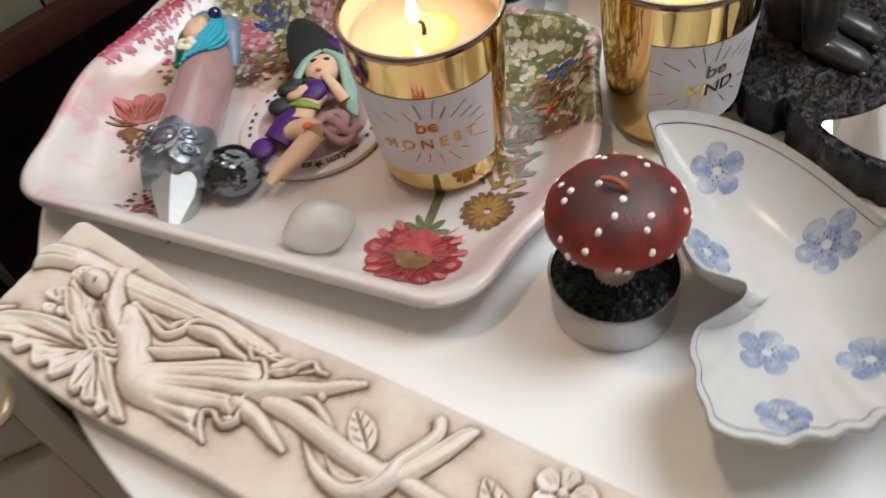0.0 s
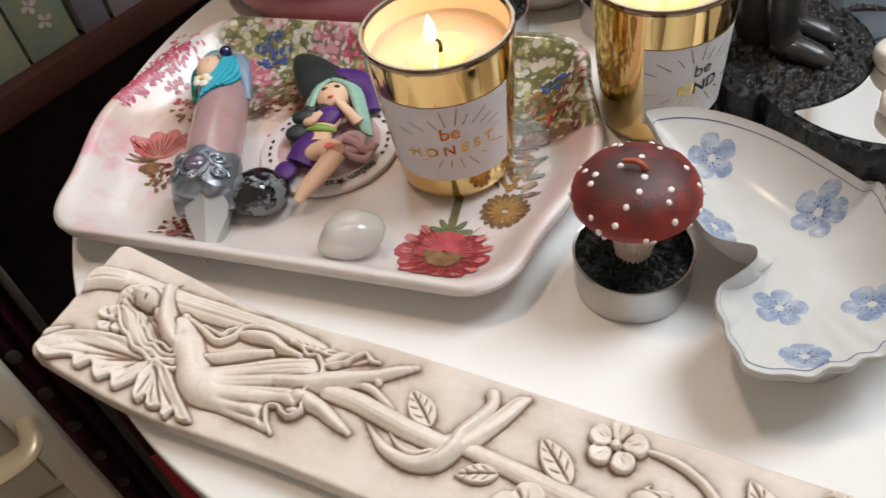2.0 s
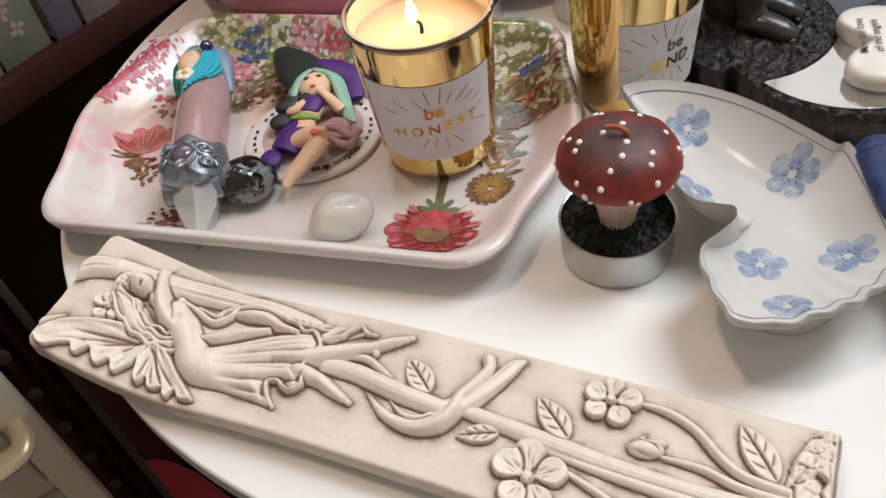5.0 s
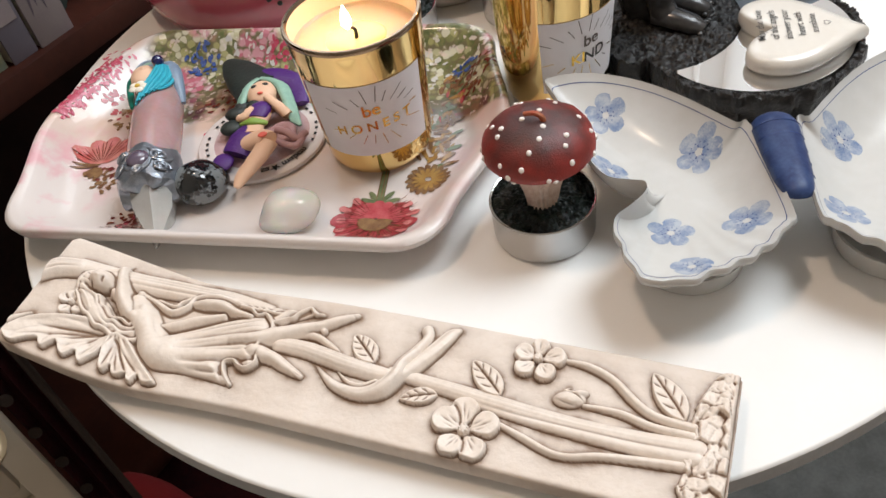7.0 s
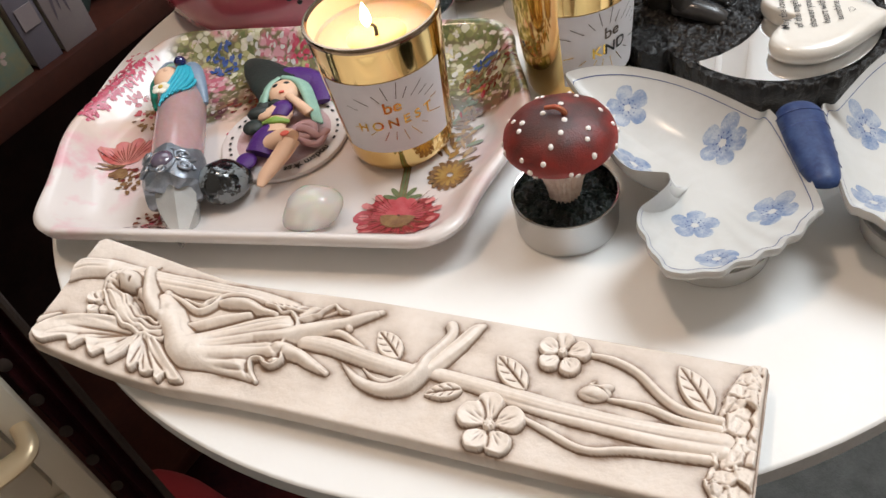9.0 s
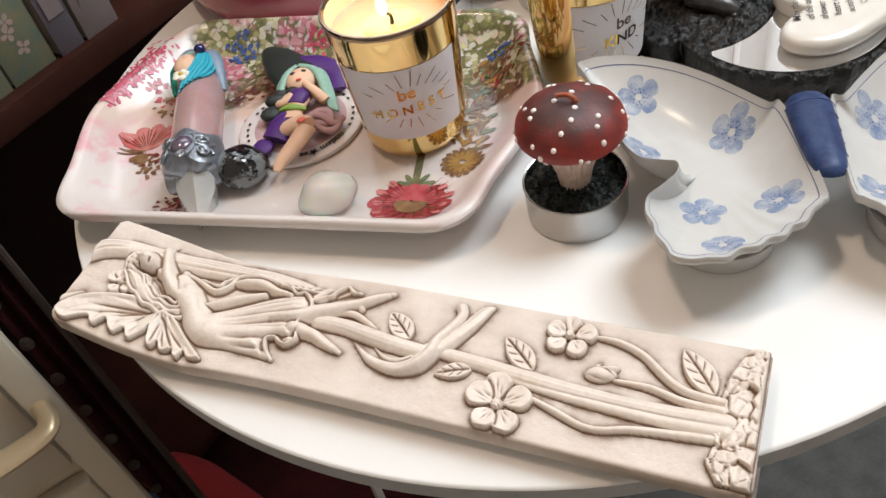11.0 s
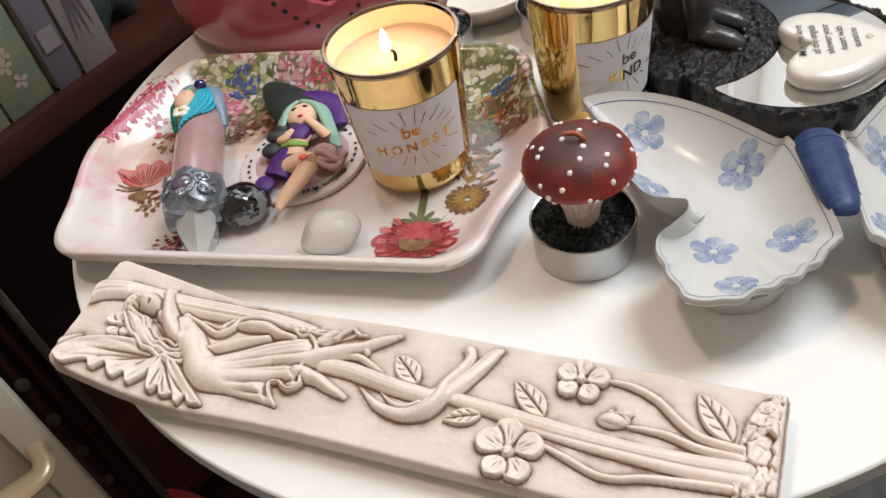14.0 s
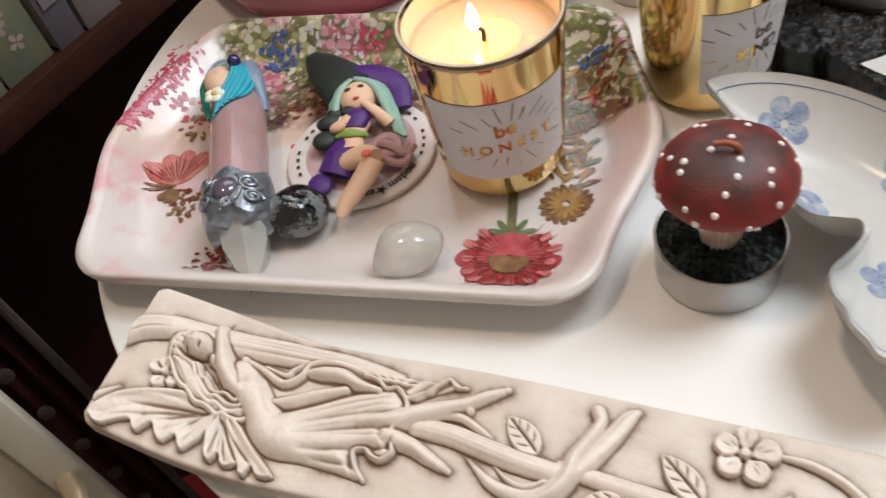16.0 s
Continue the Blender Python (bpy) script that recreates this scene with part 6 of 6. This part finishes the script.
tube(bm, [wp(-108, 101, 10), wp(-102, 98.5, 12.5), wp(-96, 98, 9)], [0.0010, 0.0024, 0.0012], 10, 5, 0.8, 4)
tube(bm, [wp(-103, 98, 7), wp(-107, 91, 7.5), wp(-112, 84, 5)], [0.0056, 0.0076, 0.0070], 16, 5, 0.7, 2)
ball(bm, wp(-118, 81, 5), (0.0050, 0.0060, 0.0026), 12, 2)
tube(bm, [wp(-106, 87, 8), wp(-99, 83.5, 13), wp(-95.5, 79, 15)], [0.0050, 0.0052, 0.0046], 14, 5, 0.85, 0)
tube(bm, [wp(-95.5, 79, 14), wp(-101, 73, 11), wp(-109, 66, 7), wp(-112.5, 61, 5)], [0.0048, 0.0045, 0.0036, 0.0017], 14, 5, 0.85, 0)
ball(bm, wp(-97.2, 79.8, 19.0), (0.0022, 0.0018, 0.0010), 10, 6)
for pts, rr in (([(-96, 92, 6), (-90, 95, 7), (-86, 92, 7), (-87, 86, 6), (-92, 87, 6)], 0.0024), ([(-92, 92, 8), (-88, 88, 9), (-84, 84, 6), (-80, 88, 5)], 0.0020), ([(-94, 87, 6), (-90, 82, 6), (-85, 80, 5), (-82, 84, 5)], 0.0018)):
    tube(bm, [wp(*p) for p in pts], rr, 10, 5, 1, 5)
for ex in (-99.2, -94.2):
    ball(bm, wp(ex, 121.8, 16.0), (0.0017, 0.0013, 0.0012), 8, 7)
ball(bm, wp(-96.8, 115.8, 16.0), (0.0014, 0.0008, 0.0009), 8, 6)
me = smooth_mesh("witch_figurine", bm, 60)
for m_ in WITCH:
    me.materials.append(M[m_])
witch = new("witch_figurine", me)
witch.matrix_world = Matrix.Translation((WO.x, WO.y, TF + 0.0036)) @ Matrix.Diagonal((1, 1, 0.72, 1))
tagged(witch, "small plain clay witch figurine reclining on the badge", "figurine")

# ---- the dark stand with its crescent mirror ----
stand = thing("mirror_stand", pose(0, 0, TABLE_Z), "dark rough resin stand with a crescent mirror and two bare feet", "ornament")
MC, MR = Vector((0.123, 0.0725)), 0.0435
BC, BR_ = Vector((0.085, 0.1035)), 0.0445
GC, GR = Vector((0.094, 0.104)), 0.036


def stand_shape(x, y):
    p = Vector((x, y))
    j = 0.0016 * noise.noise(Vector((x * 160, y * 160, 1)))
    inside = (p - MC).length < MR + 0.0045 + j or (p - GC).length < GR + j * 1.5 or (p - Vector((0.071, 0.080))).length < 0.009 + j
    mirror = (p - MC).length < MR + 0.0008 and (p - BC).length > BR_ - 0.0006
    return inside, mirror


G = 0.0006
nx, ny = 195, 195
bm = bmesh.new()
vs = {}
for i in range(nx + 1):
    for j in range(ny + 1):
        x, y = 0.056 + i * G, 0.020 + j * G
        inside, mirror = stand_shape(x, y)
        if inside:
            h = 0.0135 if mirror else 0.0140 + 0.0012 * noise.noise(Vector((x * 200, y * 200, 0))) + 0.0042 * min(0.6, noise.voronoi(Vector((x * 330, y * 330, 4)))[0][0]) + 0.0008 * noise.noise(Vector((x * 900, y * 900, 7)))
            vs[i, j] = bm.verts.new((x, y, h))
for (i, j), v in list(vs.items()):
    q = [vs.get(k) for k in ((i, j), (i + 1, j), (i + 1, j + 1), (i, j + 1))]
    if all(q):
        bm.faces.new(q)
rim = [e for e in bm.edges if len(e.link_faces) == 1]
rim_verts = {v for e in rim for v in e.verts}
for _ in range(5):
    at_ = {v: sum((e.other_vert(v).co for e in v.link_edges if len(e.link_faces) == 1), Vector()) / max(1, sum(len(e.link_faces) == 1 for e in v.link_edges)) for v in rim_verts}
    for v, c in at_.items():
        v.co.x, v.co.y = (v.co.x + c.x) / 2, (v.co.y + c.y) / 2
ext = bmesh.ops.extrude_edge_only(bm, edges=rim)
low_edges = ext
for lvl in (0.0105, 0.0058, 0.0):
    new_v = [g for g in low_edges["geom"] if isinstance(g, bmesh.types.BMVert)]
    for v in new_v:
        v.co.z = lvl
        if lvl:
            d = Vector((v.co.x - 0.112, v.co.y - 0.085, 0)).normalized()
            v.co += d * ((0.0004 if lvl > 0.01 else -0.0016) + 0.0008 * noise.noise(v.co * 160)) + Vector((0, 0, 0.0012 * noise.noise(v.co * 300 + Vector((3, 0, 0)))))
    if lvl:
        low_edges = bmesh.ops.extrude_edge_only(bm, edges=[g for g in low_edges["geom"] if isinstance(g, bmesh.types.BMEdge) and len(g.link_faces) == 1])
loose = [v for v in bm.verts if not v.link_faces]
bmesh.ops.delete(bm, geom=loose, context="VERTS")
part("rocky_base", bm, "slate", stand, "dark rough rocky base", 80)
# crescent mirror
a_in = [BC + BR_ * Vector((math.cos(t_), math.sin(t_))) for t_ in [radians(-101 + k * 118 / 40) for k in range(41)]]
a_in = [p for p in a_in if (p - MC).length < MR]
ang0 = math.atan2(a_in[0].y - MC.y, a_in[0].x - MC.x)
ang1 = math.atan2(a_in[-1].y - MC.y, a_in[-1].x - MC.x)
if ang0 > 0:
    ang0 -= 2 * math.pi
a_out = [MC + MR * Vector((math.cos(ang0 + (ang1 - ang0) * k / 60), math.sin(ang0 + (ang1 - ang0) * k / 60))) for k in range(61)]
bm = bmesh.new()
n = 60
inner = [a_in[min(len(a_in) - 1, round(k * (len(a_in) - 1) / n))] for k in range(n + 1)]
lo, hi = [], []
for k in range(n + 1):
    lo.append([bm.verts.new((p.x, p.y, 0.0160)) for p in (inner[k], a_out[k])])
for k in range(n):
    bm.faces.new((lo[k][0], lo[k][1], lo[k + 1][1], lo[k + 1][0]))
bmesh.ops.remove_doubles(bm, verts=bm.verts, dist=1e-6)
bmesh.ops.solidify(bm, geom=bm.faces[:], thickness=0.0016)
part("crescent_mirror", bm, "mirror", stand, "crescent of mirror glass", 20)
# the feet and legs of the plain standing figure
bm = bmesh.new()
for ox, oy in ((0.0, 0.0), (0.0085, 0.014)):
    tube(bm, [(0.092 + ox, 0.100 + oy, 0.100), (0.0915 + ox, 0.101 + oy, 0.065), (0.0905 + ox, 0.100 + oy, 0.040), (0.0915 + ox, 0.098 + oy, 0.025), (0.0935 + ox, 0.0955 + oy, 0.0195)], [0.0105, 0.0098, 0.0075, 0.0062, 0.0064], 18)
    tube(bm, [(0.090 + ox, 0.099 + oy, 0.0195), (0.096 + ox, 0.092 + oy, 0.0195), (0.102 + ox, 0.086 + oy, 0.0180), (0.106 + ox, 0.082 + oy, 0.0168)], [0.0060, 0.0062, 0.0058, 0.0032], 16, 5, 0.8)
    for q in range(5):
        ball(bm, (0.1030 + ox + 0.0016 * q, 0.0800 + oy + 0.0020 * q, 0.0165), (0.0016, 0.0018, 0.0014), 8)
tube(bm, [(0.089, 0.112, 0.016), (0.084, 0.112, 0.045), (0.086, 0.112, 0.10)], [0.010, 0.011, 0.014], 16, 5)
part("standing_figure", bm, "bronze", stand, "smooth dark feet and legs")

# ---- the white heart on the mirror ----
heart_m = Matrix.Translation((0.1335, 0.0585, TABLE_Z + 0.0160)) @ Matrix.Rotation(radians(-21), 4, "Z")
heart = thing("heart_stone", heart_m, "cream ceramic heart with handwritten verse, lying on the mirror", "ornament")
outline = []
for k in range(80):
    a = 2 * math.pi * k / 80
    hx = 15.4 * math.sin(a) * abs(math.sin(a)) ** 1.1
    hy = 13 * math.cos(a) - 5 * math.cos(2 * a) - 2 * math.cos(3 * a) - math.cos(4 * a)
    outline.append((-(hy - 0) * 0.00178 + 0.0015, hx * 0.00172))
area = sum(outline[i - 1][0] * outline[i][1] - outline[i][0] * outline[i - 1][1] for i in range(len(outline)))
if area < 0:
    outline.reverse()
bm = bmesh.new()
hc = (0.0, 0.0)
rings = []
for s, z in ((0.88, 0.0), (0.96, 0.0008), (1.0, 0.0028), (0.995, 0.0050), (0.965, 0.0068), (0.91, 0.0078), (0.75, 0.0084), (0.4, 0.0086)):
    rings.append([(x * s, y * s, z) for x, y in outline])
ring_loft(bm, rings)
part("heart_body", bm, "ceramic", heart, "", 60)
for k, (line_, size) in enumerate((("May the love", 0.0052), ("of the angels", 0.0050), ("shower your", 0.0050), ("heart with", 0.0050), ("sunshine", 0.0048), ("\u2661", 0.005))):
    bm = letters(line_, size, bold=0.00002)
    if not bm.verts or line_ == "\u2661":
        bm.free()
        bm = bmesh.new()
        pts = [(16 * math.sin(q) ** 3 * 0.00011, (13 * math.cos(q) - 5 * math.cos(2 * q) - 2 * math.cos(3 * q) - math.cos(4 * q)) * 0.00011, 0) for q in [2 * math.pi * i / 24 for i in range(25)]]
        tube(bm, pts, 0.00014, 6, 1)
    for v in bm.verts:
        x, y = v.co.x * 0.88, v.co.y * 0.9
        v.co = Vector((-0.0125 + 0.0054 * k - y, x + 0.001, 0.0090 + v.co.z * 0.2))
    part("handwriting", bm, "black_ink", heart)

# ---- behind the tray ----
pot = thing("oil_burner", pose(-0.085, 0.2725, TABLE_Z), "glossy pink ceramic oil burner with a heart-shaped opening", "oil burner")
PR = 0.080


def pot_radius(z):
    return PR - 0.010 * max(0.0, 1 - z / 0.03) ** 2 - 0.16 * max(0.0, z - 0.05)


heart_dir = radians(-80)
bm = bmesh.new()
n, k = 220, 60
HTOP = 0.12
hz, hs = 0.060, 0.00235
grid = [[None] * n for _ in range(k + 1)]


def in_heart(a, z, grow=0.0):
    x = ((a - heart_dir + math.pi) % (2 * math.pi) - math.pi) * PR / hs
    y = (z - hz) / hs
    x, y = x / (16 + grow), (y + 2) / (14 + grow)
    return (x * x + y * y - 0.72) ** 3 - x * x * y ** 3 * 1.9 < 0


for j in range(k + 1):
    z = HTOP * j / k
    for i in range(n):
        a = 2 * math.pi * i / n
        grid[j][i] = bm.verts.new((pot_radius(z) * math.cos(a), pot_radius(z) * math.sin(a), z))
for j in range(k):
    for i in range(n):
        a, z = 2 * math.pi * (i + 0.5) / n, HTOP * (j + 0.5) / k
        if not in_heart(a, z):
            bm.faces.new((grid[j][i], grid[j][(i + 1) % n], grid[j + 1][(i + 1) % n], grid[j + 1][i]))
for _ in range(3):
    rim_v = {v for e in bm.edges if len(e.link_faces) == 1 for v in e.verts if 0.004 < v.co.z < HTOP - 0.004}
    moved = {v: sum(((e.other_vert(v)).co for e in v.link_edges if len(e.link_faces) == 1), Vector()) / 2 for v in rim_v if sum(len(e.link_faces) == 1 for e in v.link_edges) == 2}
    for v, c in moved.items():
        v.co = v.co.lerp(c, 0.6)
bmesh.ops.delete(bm, geom=[v for v in bm.verts if not v.link_faces], context="VERTS")
bmesh.ops.solidify(bm, geom=bm.faces[:], thickness=0.005)
part("pot_wall", bm, "pink_pot", pot, "", 50)
bm = bmesh.new()
lathe(bm, [(PR - 0.012, 0.002), (PR - 0.013, 0.006)], 64)
part("pot_floor", bm, "pink_pot", pot)
bm = bmesh.new()
lathe(bm, [(pot_radius(HTOP) - 0.006, HTOP - 0.004), (pot_radius(HTOP), HTOP), (pot_radius(HTOP) - 0.01, HTOP + 0.004), (0.04, HTOP - 0.006)], 64)
part("oil_bowl", bm, "pink_pot", pot)
for q in range(-9, 10):
    if q == 0:
        continue
    f = abs(q) / 9
    hx = math.copysign(1, q) * (0.004 + 0.042 * f ** 0.9)
    zz = 0.0185 + 0.046 * f ** 1.35
    a = heart_dir + hx / PR
    # black dot on the wall paints the shade inside a small hole
    bm = bmesh.new()
    ball(bm, (0, 0, 0), (0.0006, 0.0015, 0.0015), 10)
    ob = part("dark_hole_dot", bm, "black_ink", pot)
    ob.matrix_basis = Matrix.Rotation(a, 4, "Z") @ Matrix.Translation((pot_radius(zz) + 0.0002, 0, zz))

plate_ = thing("white_dish", pose(0.012, 0.208, TABLE_Z), "cream glazed shallow round dish behind the toadstools", "dish")
bm = bmesh.new()
lathe(bm, [(0.022, 0.0), (0.025, 0.001), (0.033, 0.010), (0.036, 0.0145), (0.0352, 0.0155), (0.031, 0.0125), (0.022, 0.005), (0.01, 0.0045)], 80)
part("dish_body", bm, "plate", plate_)

box = thing("gift_box", pose(0.185, 0.185, TABLE_Z, 0, 0, 13), "grey blue card box printed with small white stars", "box")
bm = bmesh.new()
block(bm, -0.062, -0.040, 0.0, 0.062, 0.040, 0.050, 0.0012)
part("box_body", bm, "box_blue", box)
bm = bmesh.new()
block(bm, -0.063, -0.041, 0.0505, 0.063, 0.041, 0.062, 0.0012)
part("box_lid", bm, "box_blue", box)
for sx_, sz in ((-0.040, 0.018), (-0.012, 0.030), (0.020, 0.016), (0.042, 0.034)):
    bm = bmesh.new()
    pts = [((0.0045 if q % 2 == 0 else 0.0019) * math.sin(math.pi * q / 5), (0.0045 if q % 2 == 0 else 0.0019) * math.cos(math.pi * q / 5)) for q in range(10)]
    c = bm.verts.new((sx_, -0.0405, sz))
    vv = [bm.verts.new((sx_ + x, -0.0405, sz + y)) for x, y in pts]
    for i in range(10):
        bm.faces.new((c, vv[i], vv[(i + 1) % 10]))
    part("star", bm, "paper", box)

# ---- the bookcase beside the table ----
SE = Vector((0.68, 0.733, 0)).normalized()
SO = Vector((0.733, -0.68, 0)).normalized()
SP = Vector((-0.327, 0.272, 0))
SHELF = -0.048


def bookcase_m(along, out, z):
    p = SP + SE * along + SO * out
    return Matrix(((SE.x, -SO.x, 0, p.x), (SE.y, -SO.y, 0, p.y), (0, 0, 1, z), (0, 0, 0, 1)))


case = thing("bookcase", bookcase_m(0, 0, FLOOR_Z), "dark red-brown wooden bookcase", "bookcase")
for z, nm in ((SHELF - FLOOR_Z, "shelf"), (0.06, "shelf"), (SHELF - FLOOR_Z + 0.36, "shelf")):
    bm = bmesh.new()
    block(bm, -0.55, 0.0, z - 0.022, 0.62, 0.23, z, 0.002)
    part(nm, bm, "wood", case)
for x in (-0.57, 0.62):
    bm = bmesh.new()
    block(bm, x, -0.002, 0.0, x + 0.02, 0.232, 0.82, 0.002)
    part("side_panel", bm, "wood", case)
bm = bmesh.new()
block(bm, -0.55, 0.232, 0.0, 0.62, 0.240, 0.82)
part("back_panel", bm, "dark_wood", case)


def book(along, width, height, depth, thick_out, material, label, name="book", cat="book"):
    root = thing(name, bookcase_m(along, -0.012 - thick_out, SHELF), label, cat)
    bm = bmesh.new()
    block(bm, 0, 0, 0, width, 0.0022, height, 0.0006)
    part("front_cover", bm, material, root)
    bm = bmesh.new()
    block(bm, 0.001, 0.0025, 0.001, width - 0.002, depth - 0.0025, height - 0.001)
    part("page_block", bm, "pages", root)
    bm = bmesh.new()
    block(bm, 0, depth - 0.0022, 0, width, depth, height, 0.0006)
    part("back_cover", bm, material, root)
    return root


b1 = book(-0.088, 0.124, 0.17, 0.025, 0.0, "book_green", "pale green book with a faded floral cover")
b2 = book(0.038, 0.037, 0.17, 0.022, 0.0, "book_green", "pale green floral hardback, front turned out")
for root, w in ((b1, 0.124), (b2, 0.037)):
    for q in range(9):
        x, z = rnd.uniform(0.012, w - 0.01), rnd.uniform(0.008, 0.15)
        bm = bmesh.new()
        for a in range(4):
            for i in range(1):
                pts = petal(x, z, a * 1.6 + q, 0.006, 0.005, 0.0005, 0, 8)
                bm.faces.new([bm.verts.new((p[0], -0.0004, p[1])) for p in pts])
        part("flower_print", bm, "book_pink" if q % 3 else "book_ochre", root)
b3 = book(0.078, 0.021, 0.16, 0.10, -0.004, "spine", "grey violet boxed set with a pale figure on its spine")
bm = bmesh.new()
block(bm, 0.004, -0.0012, 0.028, 0.018, -0.0004, 0.044)
part("spine_print", bm, "card", b3)
b4 = book(0.101, 0.030, 0.13, 0.012, -0.006, "card", "pale printed card with dark drapery pattern", "greeting_card", "card")
for q in range(4):
    bm = bmesh.new()
    pts = petal(0.006 + q * 0.006, 0.022 + 0.005 * (q % 2), math.pi / 2 + 0.1 * (q - 1.5), 0.09, 0.005)
    bm.faces.new([bm.verts.new((p[0], -0.0004, p[1])) for p in pts])
    part("dark_print", bm, "card_dark", b4)
b5 = book(0.160, 0.07, 0.15, 0.03, 0.06, "dark_wood", "dark book pushed back on the shelf")
bm = bmesh.new()
tube(bm, [(0, 0, 0.001), (0.01, 0, 0.02), (0.02, 0.002, 0.026), (0.034, 0, 0.018), (0.04, 0, 0.002)], [0.012, 0.016, 0.018, 0.014, 0.008], 14)
cl = part("folded_cloth", bm, "dark_green_cloth", None, "", 60)
cl.matrix_world = bookcase_m(0.140, -0.045, SHELF)
tagged(cl, "dark green folded cloth on the shelf", "cloth")

# ---- the drawer cabinet ----
CD = Vector((math.cos(radians(203)), math.sin(radians(203)), 0))
CN = Vector((-CD.y, CD.x, 0))
if CN.y > 0:
    CN = -CN
CP = Vector((-0.259, 0.034, 0)) - CN * 0.014
cab_m = Matrix(((CD.x, CN.x, 0, CP.x), (CD.y, CN.y, 0, CP.y), (0, 0, 1, FLOOR_Z), (0, 0, 0, 1)))
cab = thing("drawer_cabinet", cab_m, "off-white painted drawer cabinet with pale brass handles", "cabinet")
CH = 0.60
hz0 = -0.085 - FLOOR_Z
for x0, x1, z0, z1 in ((-0.005, 0.010, 0, CH), (0.34, 0.37, 0, CH)):
    bm = bmesh.new()
    block(bm, x0, -0.010, z0, x1, 0.0, z1, 0.0015)
    part("stile", bm, "drawer", cab)
bm = bmesh.new()
block(bm, 0.0105, -0.03, 0.0, 0.3395, -0.02, CH - 0.02)
part("carcass", bm, "drawer", cab)
bm = bmesh.new()
block(bm, -0.014, -0.034, CH + 0.001, 0.375, 0.006, CH + 0.016, 0.003)
part("top", bm, "drawer", cab)
for zc in (hz0 + 0.015, hz0 - 0.14, hz0 - 0.29):
    if zc < 0.08:
        continue
    bm = bmesh.new()
    block(bm, 0.013, -0.0195, zc - 0.068, 0.337, -0.006, zc + 0.068, 0.003)
    dr = part("drawer", bm, "drawer", cab)
    bm = bmesh.new()
    tube(bm, [(0.004, -0.006, zc - 0.008), (0.002, 0.012, zc - 0.010), (0.014, 0.018, zc - 0.012), (0.07, 0.020, zc - 0.012), (0.124, 0.018, zc - 0.012), (0.138, 0.012, zc - 0.010), (0.140, -0.004, zc - 0.008)], [0.004, 0.0055, 0.007, 0.008, 0.007, 0.0055, 0.004], 12, 5, 0.6)
    part("handle", bm, "brass", dr, "pale brass bar handle")

# ---- a dark cloth hanging beside the cabinet, and a red bag placed to fit the camera's view ----
cloth = thing("dark_cloth", Matrix.Translation(CP + Vector((0, 0, FLOOR_Z))) @ cab_m.to_3x3().to_4x4(), "dark red cloth with beige dots and hem hanging beside the cabinet", "cloth")
bm = bmesh.new()
rows = []
for i in range(13):
    x = -0.006 - 0.019 * i / 12
    rows.append([(x, -0.016 + 0.004 * math.sin(i * 1.1), z) for z in (0.0, 0.2, 0.4, 0.57)])
ring_loft(bm, [r + [(x, y - 0.003, z) for x, y, z in reversed(r)] for r in rows])
part("fabric", bm, "carpet", cloth)
bm = bmesh.new()
tube(bm, [(-0.0265, -0.012, z) for z in (0.0, 0.2, 0.4, 0.57)], 0.0022, 8, 4)
part("hem", bm, "carpet_dot", cloth, "beige hem")
for q in range(18):
    bm = bmesh.new()
    ball(bm, (-0.0090, -0.0115, 0.03 + q * 0.030), (0.0036, 0.0010, 0.0046), 10)
    part("dot", bm, "carpet_dot", cloth, "beige dot")

bag = thing("red_bag", pose(-0.300, 0.150, FLOOR_Z, 0, 0, -38), "red cloth bag with a navy strap, placed to fit the camera's view", "bag")
bm = bmesh.new()
tube(bm, [(-0.05, 0, 0.14), (-0.025, 0.003, 0.155), (0.01, 0, 0.16), (0.05, -0.003, 0.145), (0.10, 0, 0.09)], [0.010, 0.019, 0.024, 0.024, 0.020], 20)
part("bag_body", bm, "red_cloth", bag)
bm = bmesh.new()
tube(bm, [(-0.045, -0.016, 0.135), (-0.02, -0.022, 0.155), (0.02, -0.027, 0.155), (0.07, -0.022, 0.12)], 0.009, 12, 6, 0.4)
part("strap", bm, "navy_cloth", bag)
